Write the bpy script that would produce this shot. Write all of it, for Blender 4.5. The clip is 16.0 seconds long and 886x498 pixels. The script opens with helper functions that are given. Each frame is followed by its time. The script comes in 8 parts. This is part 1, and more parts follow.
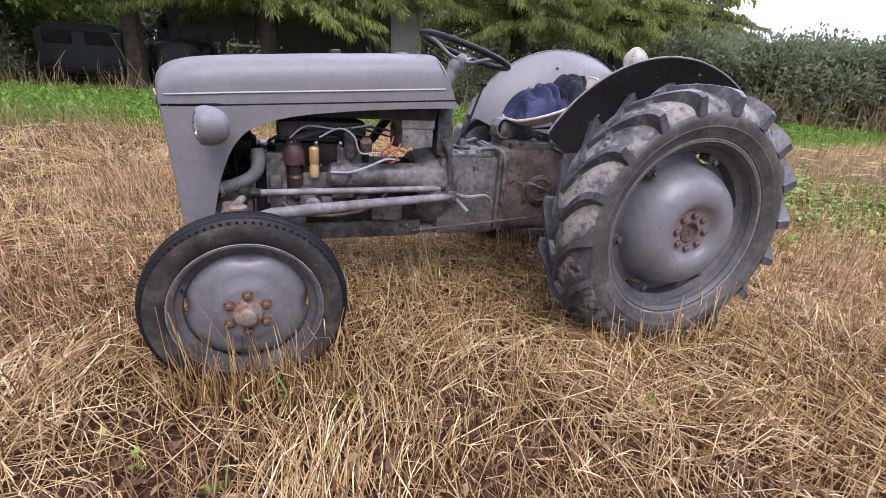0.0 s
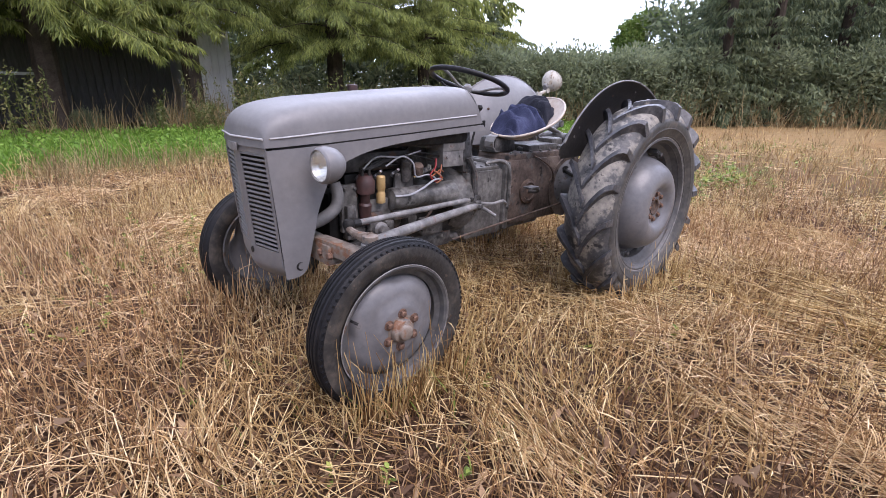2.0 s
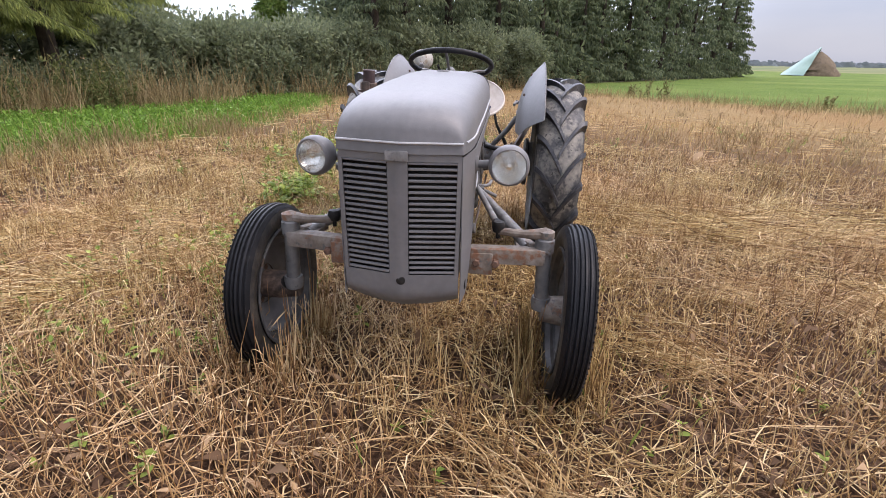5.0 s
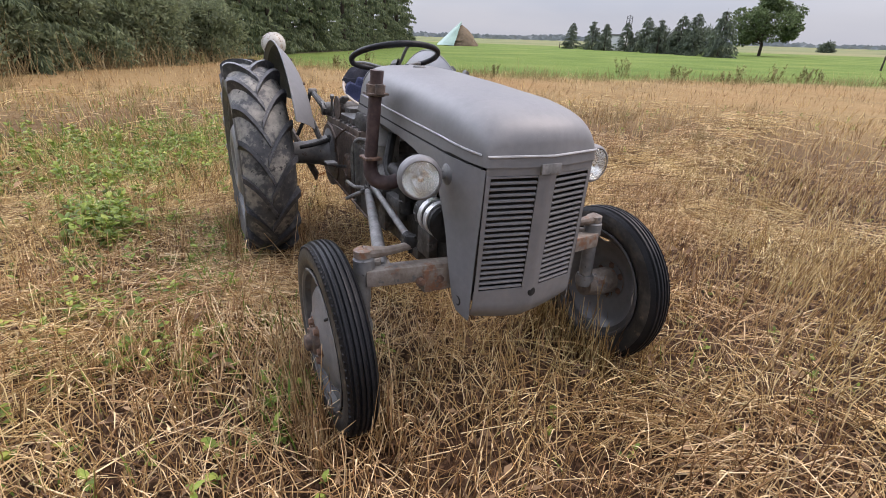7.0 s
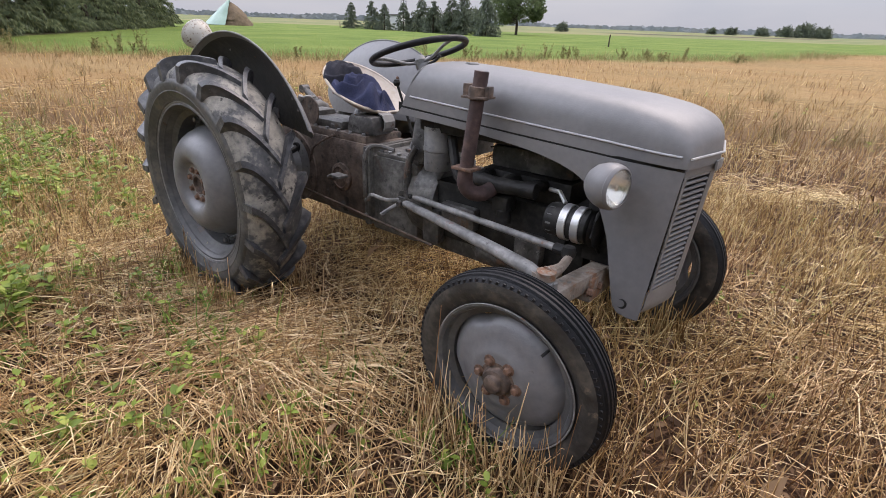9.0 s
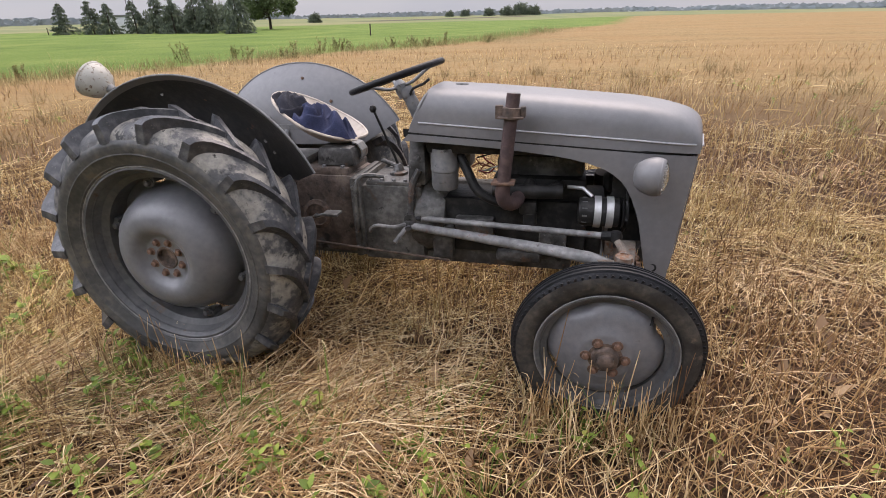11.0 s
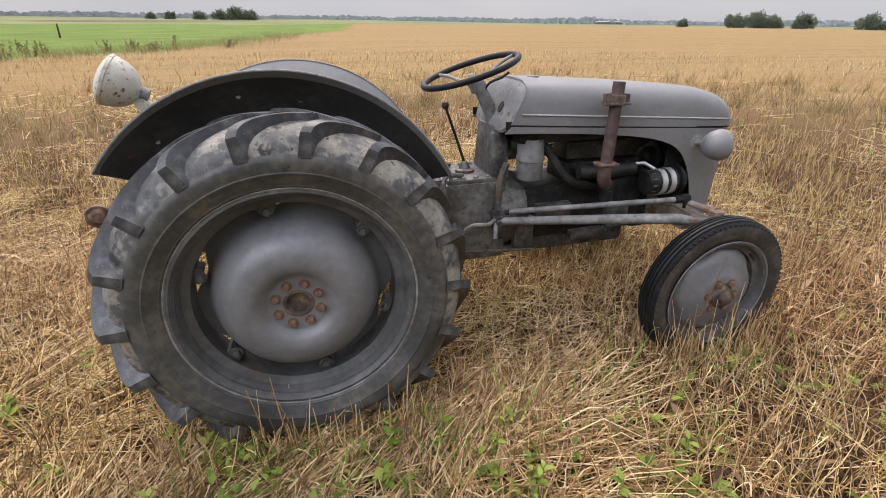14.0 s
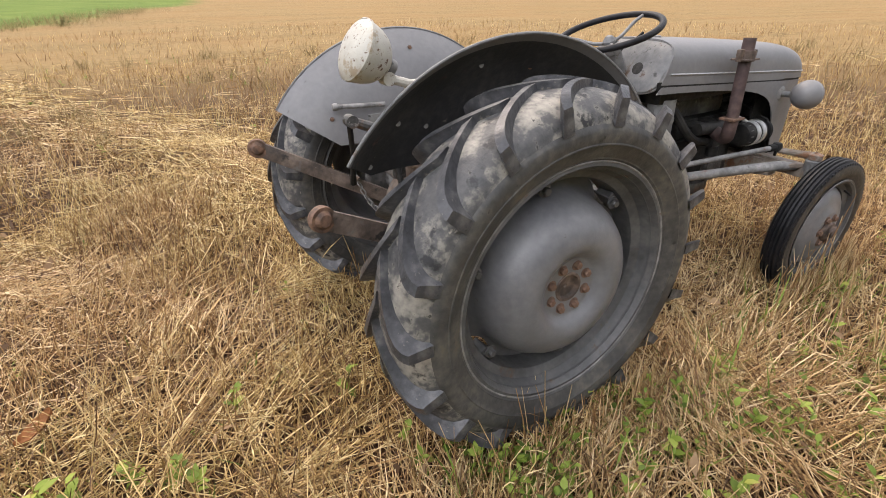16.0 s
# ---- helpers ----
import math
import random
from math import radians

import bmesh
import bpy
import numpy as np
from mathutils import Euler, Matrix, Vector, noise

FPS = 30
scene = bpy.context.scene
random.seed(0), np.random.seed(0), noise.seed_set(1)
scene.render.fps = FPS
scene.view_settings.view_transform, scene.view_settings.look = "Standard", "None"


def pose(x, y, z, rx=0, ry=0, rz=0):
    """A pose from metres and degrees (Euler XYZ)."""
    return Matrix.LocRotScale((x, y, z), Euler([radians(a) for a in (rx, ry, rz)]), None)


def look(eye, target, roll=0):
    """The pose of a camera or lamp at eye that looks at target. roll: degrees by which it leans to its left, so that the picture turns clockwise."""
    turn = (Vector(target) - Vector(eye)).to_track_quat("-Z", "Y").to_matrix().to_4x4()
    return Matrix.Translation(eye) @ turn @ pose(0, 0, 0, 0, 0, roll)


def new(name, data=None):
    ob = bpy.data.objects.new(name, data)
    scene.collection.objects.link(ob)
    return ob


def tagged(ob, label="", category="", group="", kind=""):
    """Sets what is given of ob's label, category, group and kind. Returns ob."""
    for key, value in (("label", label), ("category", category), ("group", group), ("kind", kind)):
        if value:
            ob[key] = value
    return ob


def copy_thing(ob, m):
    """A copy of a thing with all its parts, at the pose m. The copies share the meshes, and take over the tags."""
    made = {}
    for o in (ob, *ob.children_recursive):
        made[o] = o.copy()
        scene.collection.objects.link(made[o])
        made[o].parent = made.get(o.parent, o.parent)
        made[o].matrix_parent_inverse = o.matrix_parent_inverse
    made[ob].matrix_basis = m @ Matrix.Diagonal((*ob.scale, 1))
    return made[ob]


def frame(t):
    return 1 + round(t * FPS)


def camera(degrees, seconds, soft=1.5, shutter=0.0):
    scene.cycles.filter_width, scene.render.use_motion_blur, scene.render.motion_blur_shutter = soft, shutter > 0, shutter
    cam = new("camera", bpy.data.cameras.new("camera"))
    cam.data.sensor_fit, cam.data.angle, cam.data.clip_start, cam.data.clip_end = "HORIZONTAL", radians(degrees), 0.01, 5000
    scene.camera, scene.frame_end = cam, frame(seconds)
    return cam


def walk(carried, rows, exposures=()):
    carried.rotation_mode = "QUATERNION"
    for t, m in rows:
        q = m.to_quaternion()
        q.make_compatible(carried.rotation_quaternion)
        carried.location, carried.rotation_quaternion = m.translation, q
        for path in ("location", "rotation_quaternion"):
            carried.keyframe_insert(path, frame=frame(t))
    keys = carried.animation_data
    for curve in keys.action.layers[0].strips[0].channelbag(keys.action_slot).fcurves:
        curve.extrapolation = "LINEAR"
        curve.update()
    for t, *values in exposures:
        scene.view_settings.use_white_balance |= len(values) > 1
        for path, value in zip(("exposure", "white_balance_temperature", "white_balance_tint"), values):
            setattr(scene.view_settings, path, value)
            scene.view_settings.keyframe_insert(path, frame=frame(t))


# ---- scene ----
cam = camera(84.1, 16.0, soft=0.9)
PATH = [
    (0, (1.699, 2.284, 1.194), (1.051, 0.533, 0.48), 4.5),
    (0.5, (2.043, 2.27, 1.2), (1.239, 0.587, 0.479), 4.2),
    (1, (2.293, 2.183, 1.182), (1.318, 0.575, 0.502), 3.6),
    (1.5, (2.522, 2.106, 1.205), (1.395, 0.58, 0.573), 2.6),
    (2, (2.817, 1.991, 1.21), (1.526, 0.598, 0.584), 2.0),
    (2.5, (3.035, 1.79, 1.176), (1.616, 0.527, 0.55), 1.4),
    (3, (3.243, 1.488, 1.172), (1.715, 0.389, 0.496), 2.2),
    (3.5, (3.454, 1.227, 1.188), (1.81, 0.308, 0.515), 1.3),
    (4, (3.586, 0.918, 1.188), (1.848, 0.193, 0.514), 1.4),
    (4.5, (3.593, 0.617, 1.236), (1.785, 0.115, 0.542), 1.6),
    (4.7, (3.592, 0.514, 1.221), (1.758, 0.114, 0.529), 1.7),
    (6.8, (3.309, -0.85, 1.277), (1.611, -0.096, 0.537), 2.1),
    (7, (3.264, -0.946, 1.288), (1.615, -0.102, 0.534), 2.0),
    (7.5, (3.038, -1.166, 1.27), (1.512, -0.128, 0.5), 2.1),
    (8, (2.844, -1.371, 1.291), (1.431, -0.192, 0.509), 2.2),
    (8.5, (2.649, -1.609, 1.326), (1.345, -0.316, 0.535), 2.0),
    (9, (2.416, -1.741, 1.312), (1.256, -0.319, 0.516), 1.8),
    (9.2, (2.317, -1.784, 1.341), (1.222, -0.31, 0.548), 1.2),
    (11.3, (1.493, -2.257, 1.444), (1.129, -0.465, 0.633), -2.2),
    (11.5, (1.423, -2.29, 1.425), (1.128, -0.474, 0.641), -2.2),
    (12, (1.158, -2.353, 1.417), (1.051, -0.525, 0.613), -2.2),
    (12.5, (0.951, -2.332, 1.412), (0.994, -0.508, 0.593), -1.7),
    (13, (0.716, -2.235, 1.424), (0.884, -0.417, 0.609), -1.2),
    (13.5, (0.406, -2.196, 1.412), (0.724, -0.399, 0.594), -1.0),
    (14, (0.115, -2.157, 1.422), (0.585, -0.398, 0.595), -0.6),
    (14.5, (-0.177, -2.041, 1.422), (0.388, -0.317, 0.581), -0.9),
    (15, (-0.46, -1.953, 1.43), (0.195, -0.27, 0.572), -0.9),
    (15.5, (-0.737, -1.821, 1.435), (0.053, -0.21, 0.55), -0.8),
    (16, (-0.925, -1.621, 1.402), (-0.053, -0.074, 0.481), -1.4),
]
# The place was levelled against the far horizon; the tractor and the ground under it lean a little.
LEAN = Matrix.Rotation(radians(-0.827), 4, "X") @ Matrix.Rotation(radians(-1.054), 4, "Y")
walk(cam, [(t, LEAN @ look(eye, target, roll)) for t, eye, target, roll in PATH],
     exposures=[(0.0, 0.39, 6300, 29), (3.0, 0.39, 6420, 28), (5.5, 0.28, 6800, 24), (8.0, 0.22, 6950, 23), (12.0, 0.22, 7250, 24), (14.5, 0.31, 7400, 20), (16.0, 0.35, 7650, 20)])

# ---- light ----
world = bpy.data.worlds.new("sky")
scene.world = world
world.use_nodes = True
wn, wl = world.node_tree.nodes, world.node_tree.links
sky = wn.new("ShaderNodeTexSky")
sky.sky_type, sky.sun_disc = "NISHITA", False
sky.sun_elevation, sky.sun_rotation = radians(55), radians(6)
sky.air_density, sky.dust_density, sky.ozone_density = 1.0, 1.0, 1.5
# an overcast sheet over the clear sky, with soft uneven cloud
wtc = wn.new("ShaderNodeTexCoord")
wmap = wn.new("ShaderNodeMapping")
wmap.inputs["Scale"].default_value = (1.0, 1.0, 3.5)
wl.new(wtc.outputs["Generated"], wmap.inputs["Vector"])
wnoise = wn.new("ShaderNodeTexNoise")
wnoise.inputs["Scale"].default_value, wnoise.inputs["Detail"].default_value = 2.2, 5.0
wl.new(wmap.outputs["Vector"], wnoise.inputs["Vector"])
wramp = wn.new("ShaderNodeValToRGB")
wramp.color_ramp.elements[0].position, wramp.color_ramp.elements[0].color = 0.3, (3.7, 4.55, 5.6, 1)
wramp.color_ramp.elements[1].position, wramp.color_ramp.elements[1].color = 0.75, (5.3, 5.9, 6.5, 1)
wl.new(wnoise.outputs["Fac"], wramp.inputs["Fac"])
wmix = wn.new("ShaderNodeMix")
wmix.data_type = "RGBA"
wmix.inputs["Factor"].default_value = 0.88
wl.new(sky.outputs["Color"], wmix.inputs["A"])
wl.new(wramp.outputs["Color"], wmix.inputs["B"])
# an overcast sky is about three times as bright overhead as at the horizon
wsep = wn.new("ShaderNodeSeparateXYZ")
wl.new(wtc.outputs["Generated"], wsep.inputs["Vector"])
wup = wn.new("ShaderNodeMapRange")
wup.inputs["From Min"].default_value, wup.inputs["From Max"].default_value = 0.04, 0.6
wup.inputs["To Min"].default_value, wup.inputs["To Max"].default_value = 0.97, 2.5
wl.new(wsep.outputs["Z"], wup.inputs["Value"])
# thin cloud towards the tree belt lets more light through
wdot = wn.new("ShaderNodeVectorMath")
wdot.operation = "DOT_PRODUCT"
wdot.inputs[1].default_value = (-0.78, -0.52, 0.35)
wl.new(wtc.outputs["Generated"], wdot.inputs[0])
wglow = wn.new("ShaderNodeMapRange")
wglow.interpolation_type = "SMOOTHSTEP"
wglow.inputs["From Min"].default_value, wglow.inputs["From Max"].default_value = 0.5, 1.0
wglow.inputs["To Min"].default_value, wglow.inputs["To Max"].default_value = 1.0, 3.4
wl.new(wdot.outputs["Value"], wglow.inputs["Value"])
wboth = wn.new("ShaderNodeMath")
wboth.operation = "MULTIPLY"
wl.new(wup.outputs["Result"], wboth.inputs[0])
wl.new(wglow.outputs["Result"], wboth.inputs[1])
wbright = wn.new("ShaderNodeVectorMath")
wbright.operation = "SCALE"
wl.new(wmix.outputs["Result"], wbright.inputs[0])
wl.new(wboth.outputs["Value"], wbright.inputs["Scale"])
wl.new(wbright.outputs["Vector"], wn["Background"].inputs["Color"])
wn["Background"].inputs["Strength"].default_value = 0.10

sun = new("sun", bpy.data.lights.new("sun", "SUN"))
sun.data.energy, sun.data.angle, sun.data.color = 2.6, radians(40), (1.0, 0.96, 0.9)
sun.matrix_world = look((0, 0, 0), (-0.05, -0.56, -0.83))


# ---- materials ----
def ramp_of(nt, src, stops):
    r = nt.nodes.new("ShaderNodeValToRGB")
    e = r.color_ramp.elements
    while len(e) < len(stops):
        e.new(0.5)
    for el, (p, c) in zip(e, stops):
        el.position, el.color = p, (*c, 1) if len(c) == 3 else c
    nt.links.new(src, r.inputs["Fac"])
    return r.outputs["Color"]


def noise_of(nt, vec, scale, detail=4.0, rough=0.55):
    n = nt.nodes.new("ShaderNodeTexNoise")
    n.inputs["Scale"].default_value, n.inputs["Detail"].default_value, n.inputs["Roughness"].default_value = scale, detail, rough
    nt.links.new(vec, n.inputs["Vector"])
    return n.outputs["Fac"]


def mix_of(nt, fac, a, b, blend="MIX"):
    m = nt.nodes.new("ShaderNodeMix")
    m.data_type, m.blend_type = "RGBA", blend
    for key, v in (("Factor", fac), ("A", a), ("B", b)):
        sock = [s for s in m.inputs if s.name == key and (s.type == "RGBA" if key != "Factor" else s.type == "VALUE")][0]
        if isinstance(v, (int, float)):
            sock.default_value = v
        elif isinstance(v, tuple):
            sock.default_value = (*v, 1)
        else:
            nt.links.new(v, sock)
    return [s for s in m.outputs if s.type == "RGBA"][0]


def maths(nt, op, a, b=None, clamp=False):
    m = nt.nodes.new("ShaderNodeMath")
    m.operation, m.use_clamp = op, clamp
    for i, v in enumerate((a, b)):
        if v is None:
            continue
        if isinstance(v, (int, float)):
            m.inputs[i].default_value = v
        else:
            nt.links.new(v, m.inputs[i])
    return m.outputs[0]


def surface(name, stops, scale=6.0, rough=(0.4, 0.6), metal=0.0, wear=None, bump=0.1, bump_scale=60.0, fine=40.0, spec=0.5, stretch=None):
    """Two-scale noise colour with optional worn patches (colour, scale, threshold)."""
    m = bpy.data.materials.new(name)
    m.use_nodes = True
    nt = m.node_tree
    bs = nt.nodes["Principled BSDF"]
    tc = nt.nodes.new("ShaderNodeTexCoord")
    vec = tc.outputs["Object"]
    if stretch:
        mp = nt.nodes.new("ShaderNodeMapping")
        mp.inputs["Scale"].default_value = stretch
        nt.links.new(vec, mp.inputs["Vector"])
        vec = mp.outputs["Vector"]
    big, small = noise_of(nt, vec, scale, 5.0), noise_of(nt, vec, fine, 3.0)
    both = maths(nt, "ADD", maths(nt, "MULTIPLY", big, 0.65), maths(nt, "MULTIPLY", small, 0.35))
    col = ramp_of(nt, both, stops)
    for w in wear or ():
        wc, wscale, lo = w
        spots = ramp_of(nt, noise_of(nt, vec, wscale, 6.0, 0.65), [(lo, (0, 0, 0)), (lo + 0.07, (1, 1, 1))])
        col = mix_of(nt, spots, col, wc)
    nt.links.new(col, bs.inputs["Base Color"])
    bs.inputs["Metallic"].default_value = metal
    bs.inputs["Specular IOR Level"].default_value = spec
    rr = nt.nodes.new("ShaderNodeMapRange")
    rr.inputs["To Min"].default_value, rr.inputs["To Max"].default_value = rough
    nt.links.new(big, rr.inputs["Value"])
    nt.links.new(rr.outputs["Result"], bs.inputs["Roughness"])
    if bump:
        b = nt.nodes.new("ShaderNodeBump")
        b.inputs["Strength"].default_value, b.inputs["Distance"].default_value = bump, 0.01
        nt.links.new(noise_of(nt, vec, bump_scale, 4.0), b.inputs["Height"])
        nt.links.new(b.outputs["Normal"], bs.inputs["Normal"])
    return m


def foliage(name, stops, scale=0.8, rough=0.7, through_light=0.3, drift=0.4, casts=()):
    """Leaves and straw: colour by island, drifting slowly from place to place."""
    m = bpy.data.materials.new(name)
    m.use_nodes = True
    nt = m.node_tree
    bs = nt.nodes["Principled BSDF"]
    geo, tc = nt.nodes.new("ShaderNodeNewGeometry"), nt.nodes.new("ShaderNodeTexCoord")
    big = noise_of(nt, tc.outputs["Object"], scale, 3.0)
    fac = maths(nt, "ADD", maths(nt, "MULTIPLY", geo.outputs["Random Per Island"], 1 - drift), maths(nt, "MULTIPLY", big, drift))
    col = ramp_of(nt, fac, stops)
    if casts:
        col = mix_of(nt, 1.0, col, ramp_of(nt, noise_of(nt, tc.outputs["Object"], 0.55, 4.0, 0.6), list(casts)), "MULTIPLY")
    nt.links.new(col, bs.inputs["Base Color"])
    bs.inputs["Roughness"].default_value = rough
    bs.inputs["Specular IOR Level"].default_value = 0.3
    if through_light:
        tr, mx = nt.nodes.new("ShaderNodeBsdfTranslucent"), nt.nodes.new("ShaderNodeMixShader")
        nt.links.new(col, tr.inputs["Color"])
        mx.inputs["Fac"].default_value = through_light
        nt.links.new(bs.outputs["BSDF"], mx.inputs[1])
        nt.links.new(tr.outputs["BSDF"], mx.inputs[2])
        nt.links.new(mx.outputs["Shader"], nt.nodes["Material Output"].inputs["Surface"])
    return m


GREY = surface("grey_paint", [(0.36, (0.138, 0.137, 0.140)), (0.5, (0.157, 0.155, 0.158)), (0.64, (0.178, 0.175, 0.176))], 5, (0.4, 0.55),
               wear=[((0.30, 0.30, 0.31), 75, 0.70), ((0.11, 0.10, 0.09), 16, 0.70)], bump=0.06, bump_scale=220)
GREY_WORN = surface("worn_grey_paint", [(0.35, (0.09, 0.092, 0.092)), (0.5, (0.14, 0.14, 0.14)), (0.65, (0.20, 0.195, 0.185))], 9, (0.4, 0.65),
                    wear=[((0.08, 0.048, 0.032), 18, 0.60), ((0.04, 0.04, 0.038), 30, 0.60)], bump=0.12, bump_scale=120)
CAST = surface("greasy_cast_iron", [(0.36, (0.018, 0.017, 0.016)), (0.5, (0.052, 0.050, 0.048)), (0.64, (0.13, 0.127, 0.12))], 11, (0.38, 0.7),
               wear=[((0.10, 0.058, 0.038), 9, 0.58), ((0.20, 0.195, 0.18), 26, 0.63), ((0.012, 0.011, 0.010), 15, 0.60)], bump=0.35, bump_scale=55)
BLACK = surface("oily_black_metal", [(0.36, (0.005, 0.005, 0.005)), (0.5, (0.012, 0.0115, 0.011)), (0.66, (0.036, 0.034, 0.031))], 14, (0.45, 0.75), bump=0.25, spec=0.3)
RUST = surface("rusty_steel", [(0.35, (0.030, 0.022, 0.018)), (0.5, (0.085, 0.058, 0.044)), (0.65, (0.18, 0.125, 0.095))], 22, (0.65, 0.9), bump=0.4, bump_scale=90)
RUST_BOLT = surface("rusted_bolt", [(0.35, (0.06, 0.034, 0.024)), (0.65, (0.19, 0.105, 0.068))], 40, (0.6, 0.9), bump=0.3)
OXIDE = surface("oxide_primer_pipe", [(0.35, (0.028, 0.016, 0.015)), (0.5, (0.055, 0.031, 0.029)), (0.65, (0.10, 0.062, 0.053))], 14, (0.6, 0.85), bump=0.25)
BEAM = surface("rust_streaked_beam", [(0.35, (0.10, 0.075, 0.058)), (0.5, (0.19, 0.155, 0.125)), (0.65, (0.28, 0.25, 0.22))], 9, (0.55, 0.8),
               wear=[((0.18, 0.085, 0.045), 13, 0.56), ((0.10, 0.095, 0.09), 21, 0.58)], bump=0.3)
ROD = surface("scuffed_grey_rod", [(0.35, (0.085, 0.083, 0.080)), (0.5, (0.165, 0.161, 0.156)), (0.65, (0.28, 0.27, 0.26))], 12, (0.45, 0.7),
              wear=[((0.13, 0.07, 0.05), 20, 0.60), ((0.07, 0.066, 0.062), 35, 0.62)], bump=0.2)
CASE_GREY = surface("grimy_grey_casting", [(0.36, (0.040, 0.038, 0.035)), (0.5, (0.087, 0.084, 0.078)), (0.64, (0.155, 0.15, 0.14))], 10, (0.35, 0.65),
                    wear=[((0.07, 0.048, 0.036), 12, 0.60), ((0.018, 0.017, 0.016), 17, 0.60), ((0.24, 0.235, 0.225), 40, 0.66)], bump=0.35, bump_scale=55)
CASE_BROWN = surface("rust_brown_casting", [(0.36, (0.040, 0.029, 0.024)), (0.5, (0.096, 0.070, 0.056)), (0.64, (0.17, 0.13, 0.105))], 9, (0.5, 0.8),
                     wear=[((0.10, 0.10, 0.098), 8, 0.58), ((0.016, 0.014, 0.012), 15, 0.58), ((0.20, 0.18, 0.16), 38, 0.67)], bump=0.4, bump_scale=55)
MOULD = surface("bare_bright_moulding", [(0.3, (0.32, 0.32, 0.33)), (0.8, (0.46, 0.46, 0.46))], 20, (0.3, 0.5), wear=[((0.2, 0.2, 0.2), 14, 0.62)], bump=0.05)
ALU = surface("raw_aluminium", [(0.3, (0.42, 0.42, 0.42)), (0.8, (0.62, 0.62, 0.61))], 20, (0.3, 0.5), metal=0.6, bump=0.1)
STEEL = surface("bare_steel", [(0.3, (0.25, 0.25, 0.26)), (0.8, (0.42, 0.42, 0.43))], 20, (0.35, 0.55), metal=0.5, bump=0.1)
BRASS = surface("golden_filter_body", [(0.3, (0.38, 0.24, 0.09)), (0.8, (0.58, 0.42, 0.2))], 20, (0.35, 0.55), metal=0.3, bump=0.05)
BROWN = surface("brown_bakelite", [(0.3, (0.035, 0.018, 0.016)), (0.8, (0.085, 0.038, 0.034))], 20, (0.4, 0.6), bump=0.1)
RUBBER = surface("tyre_rubber", [(0.35, (0.006, 0.007, 0.008)), (0.55, (0.011, 0.011, 0.013)), (0.70, (0.024, 0.023, 0.022))], 8, (0.34, 0.6), spec=0.22,
                 wear=[((0.034, 0.031, 0.028), 23, 0.68), ((0.20, 0.18, 0.15), 95, 0.77)], bump=0.25, bump_scale=70)
BAR = surface("worn_tread_rubber", [(0.36, (0.016, 0.017, 0.020)), (0.5, (0.047, 0.048, 0.053)), (0.64, (0.125, 0.123, 0.120))], 7, (0.28, 0.55),
              wear=[((0.20, 0.18, 0.15), 16, 0.63), ((0.26, 0.235, 0.195), 75, 0.655), ((0.008, 0.008, 0.009), 38, 0.63)], bump=0.3, bump_scale=60)
DUSTY = surface("dusty_tyre_rubber", [(0.35, (0.034, 0.035, 0.038)), (0.47, (0.070, 0.069, 0.068)), (0.53, (0.185, 0.172, 0.150)), (0.65, (0.31, 0.285, 0.24))], 9, (0.4, 0.75),
                wear=[((0.28, 0.25, 0.21), 30, 0.63), ((0.014, 0.014, 0.015), 11, 0.57), ((0.015, 0.014, 0.013), 40, 0.61)], bump=0.3, bump_scale=60)
SIDEWALL = surface("tyre_sidewall", [(0.36, (0.030, 0.030, 0.030)), (0.5, (0.056, 0.055, 0.053)), (0.64, (0.105, 0.097, 0.084))], 5, (0.4, 0.65),
                   wear=[((0.115, 0.095, 0.07), 5, 0.60), ((0.010, 0.010, 0.010), 22, 0.64), ((0.16, 0.135, 0.105), 90, 0.68)], bump=0.15, bump_scale=60)
FRONT_WALL = surface("front_tyre_wall", [(0.36, (0.012, 0.012, 0.013)), (0.5, (0.030, 0.029, 0.028)), (0.64, (0.080, 0.070, 0.058))], 9, (0.3, 0.7),
                     wear=[((0.12, 0.095, 0.07), 22, 0.63)], bump=0.25, bump_scale=60)
# Wheel grey darkened for the shade inside the rims; brown spots are wear.
RIM = surface("shaded_rim_paint", [(0.35, (0.042, 0.042, 0.043)), (0.5, (0.072, 0.072, 0.073)), (0.65, (0.115, 0.112, 0.108))], 8, (0.4, 0.65),
              wear=[((0.075, 0.05, 0.035), 14, 0.62)], bump=0.12, bump_scale=120)
DISC = surface("wheel_disc_paint", [(0.35, (0.112, 0.113, 0.118)), (0.5, (0.140, 0.140, 0.146)), (0.65, (0.168, 0.167, 0.170))], 5, (0.28, 0.45),
               wear=[((0.30, 0.30, 0.31), 70, 0.72), ((0.07, 0.06, 0.052), 10, 0.68)], bump=0.08, bump_scale=160)
# Fender grey darkened for the shade over the tyre, with dirt spots.
SHADE = surface("shaded_dirty_paint", [(0.35, (0.016, 0.017, 0.018)), (0.5, (0.026, 0.026, 0.027)), (0.65, (0.05, 0.048, 0.046))], 5, (0.5, 0.75),
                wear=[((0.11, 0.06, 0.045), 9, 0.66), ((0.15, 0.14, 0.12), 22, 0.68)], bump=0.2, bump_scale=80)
HOSE = surface("rubber_hose", [(0.3, (0.07, 0.07, 0.07)), (0.8, (0.17, 0.165, 0.16))], 14, (0.6, 0.8), bump=0.2)
WHITE_RUST = surface("chipped_white_paint", [(0.3, (0.33, 0.31, 0.265)), (0.8, (0.52, 0.505, 0.45))], 8, (0.4, 0.6),
                     wear=[((0.30, 0.24, 0.17), 15, 0.58), ((0.10, 0.045, 0.022), 58, 0.575)], bump=0.15)
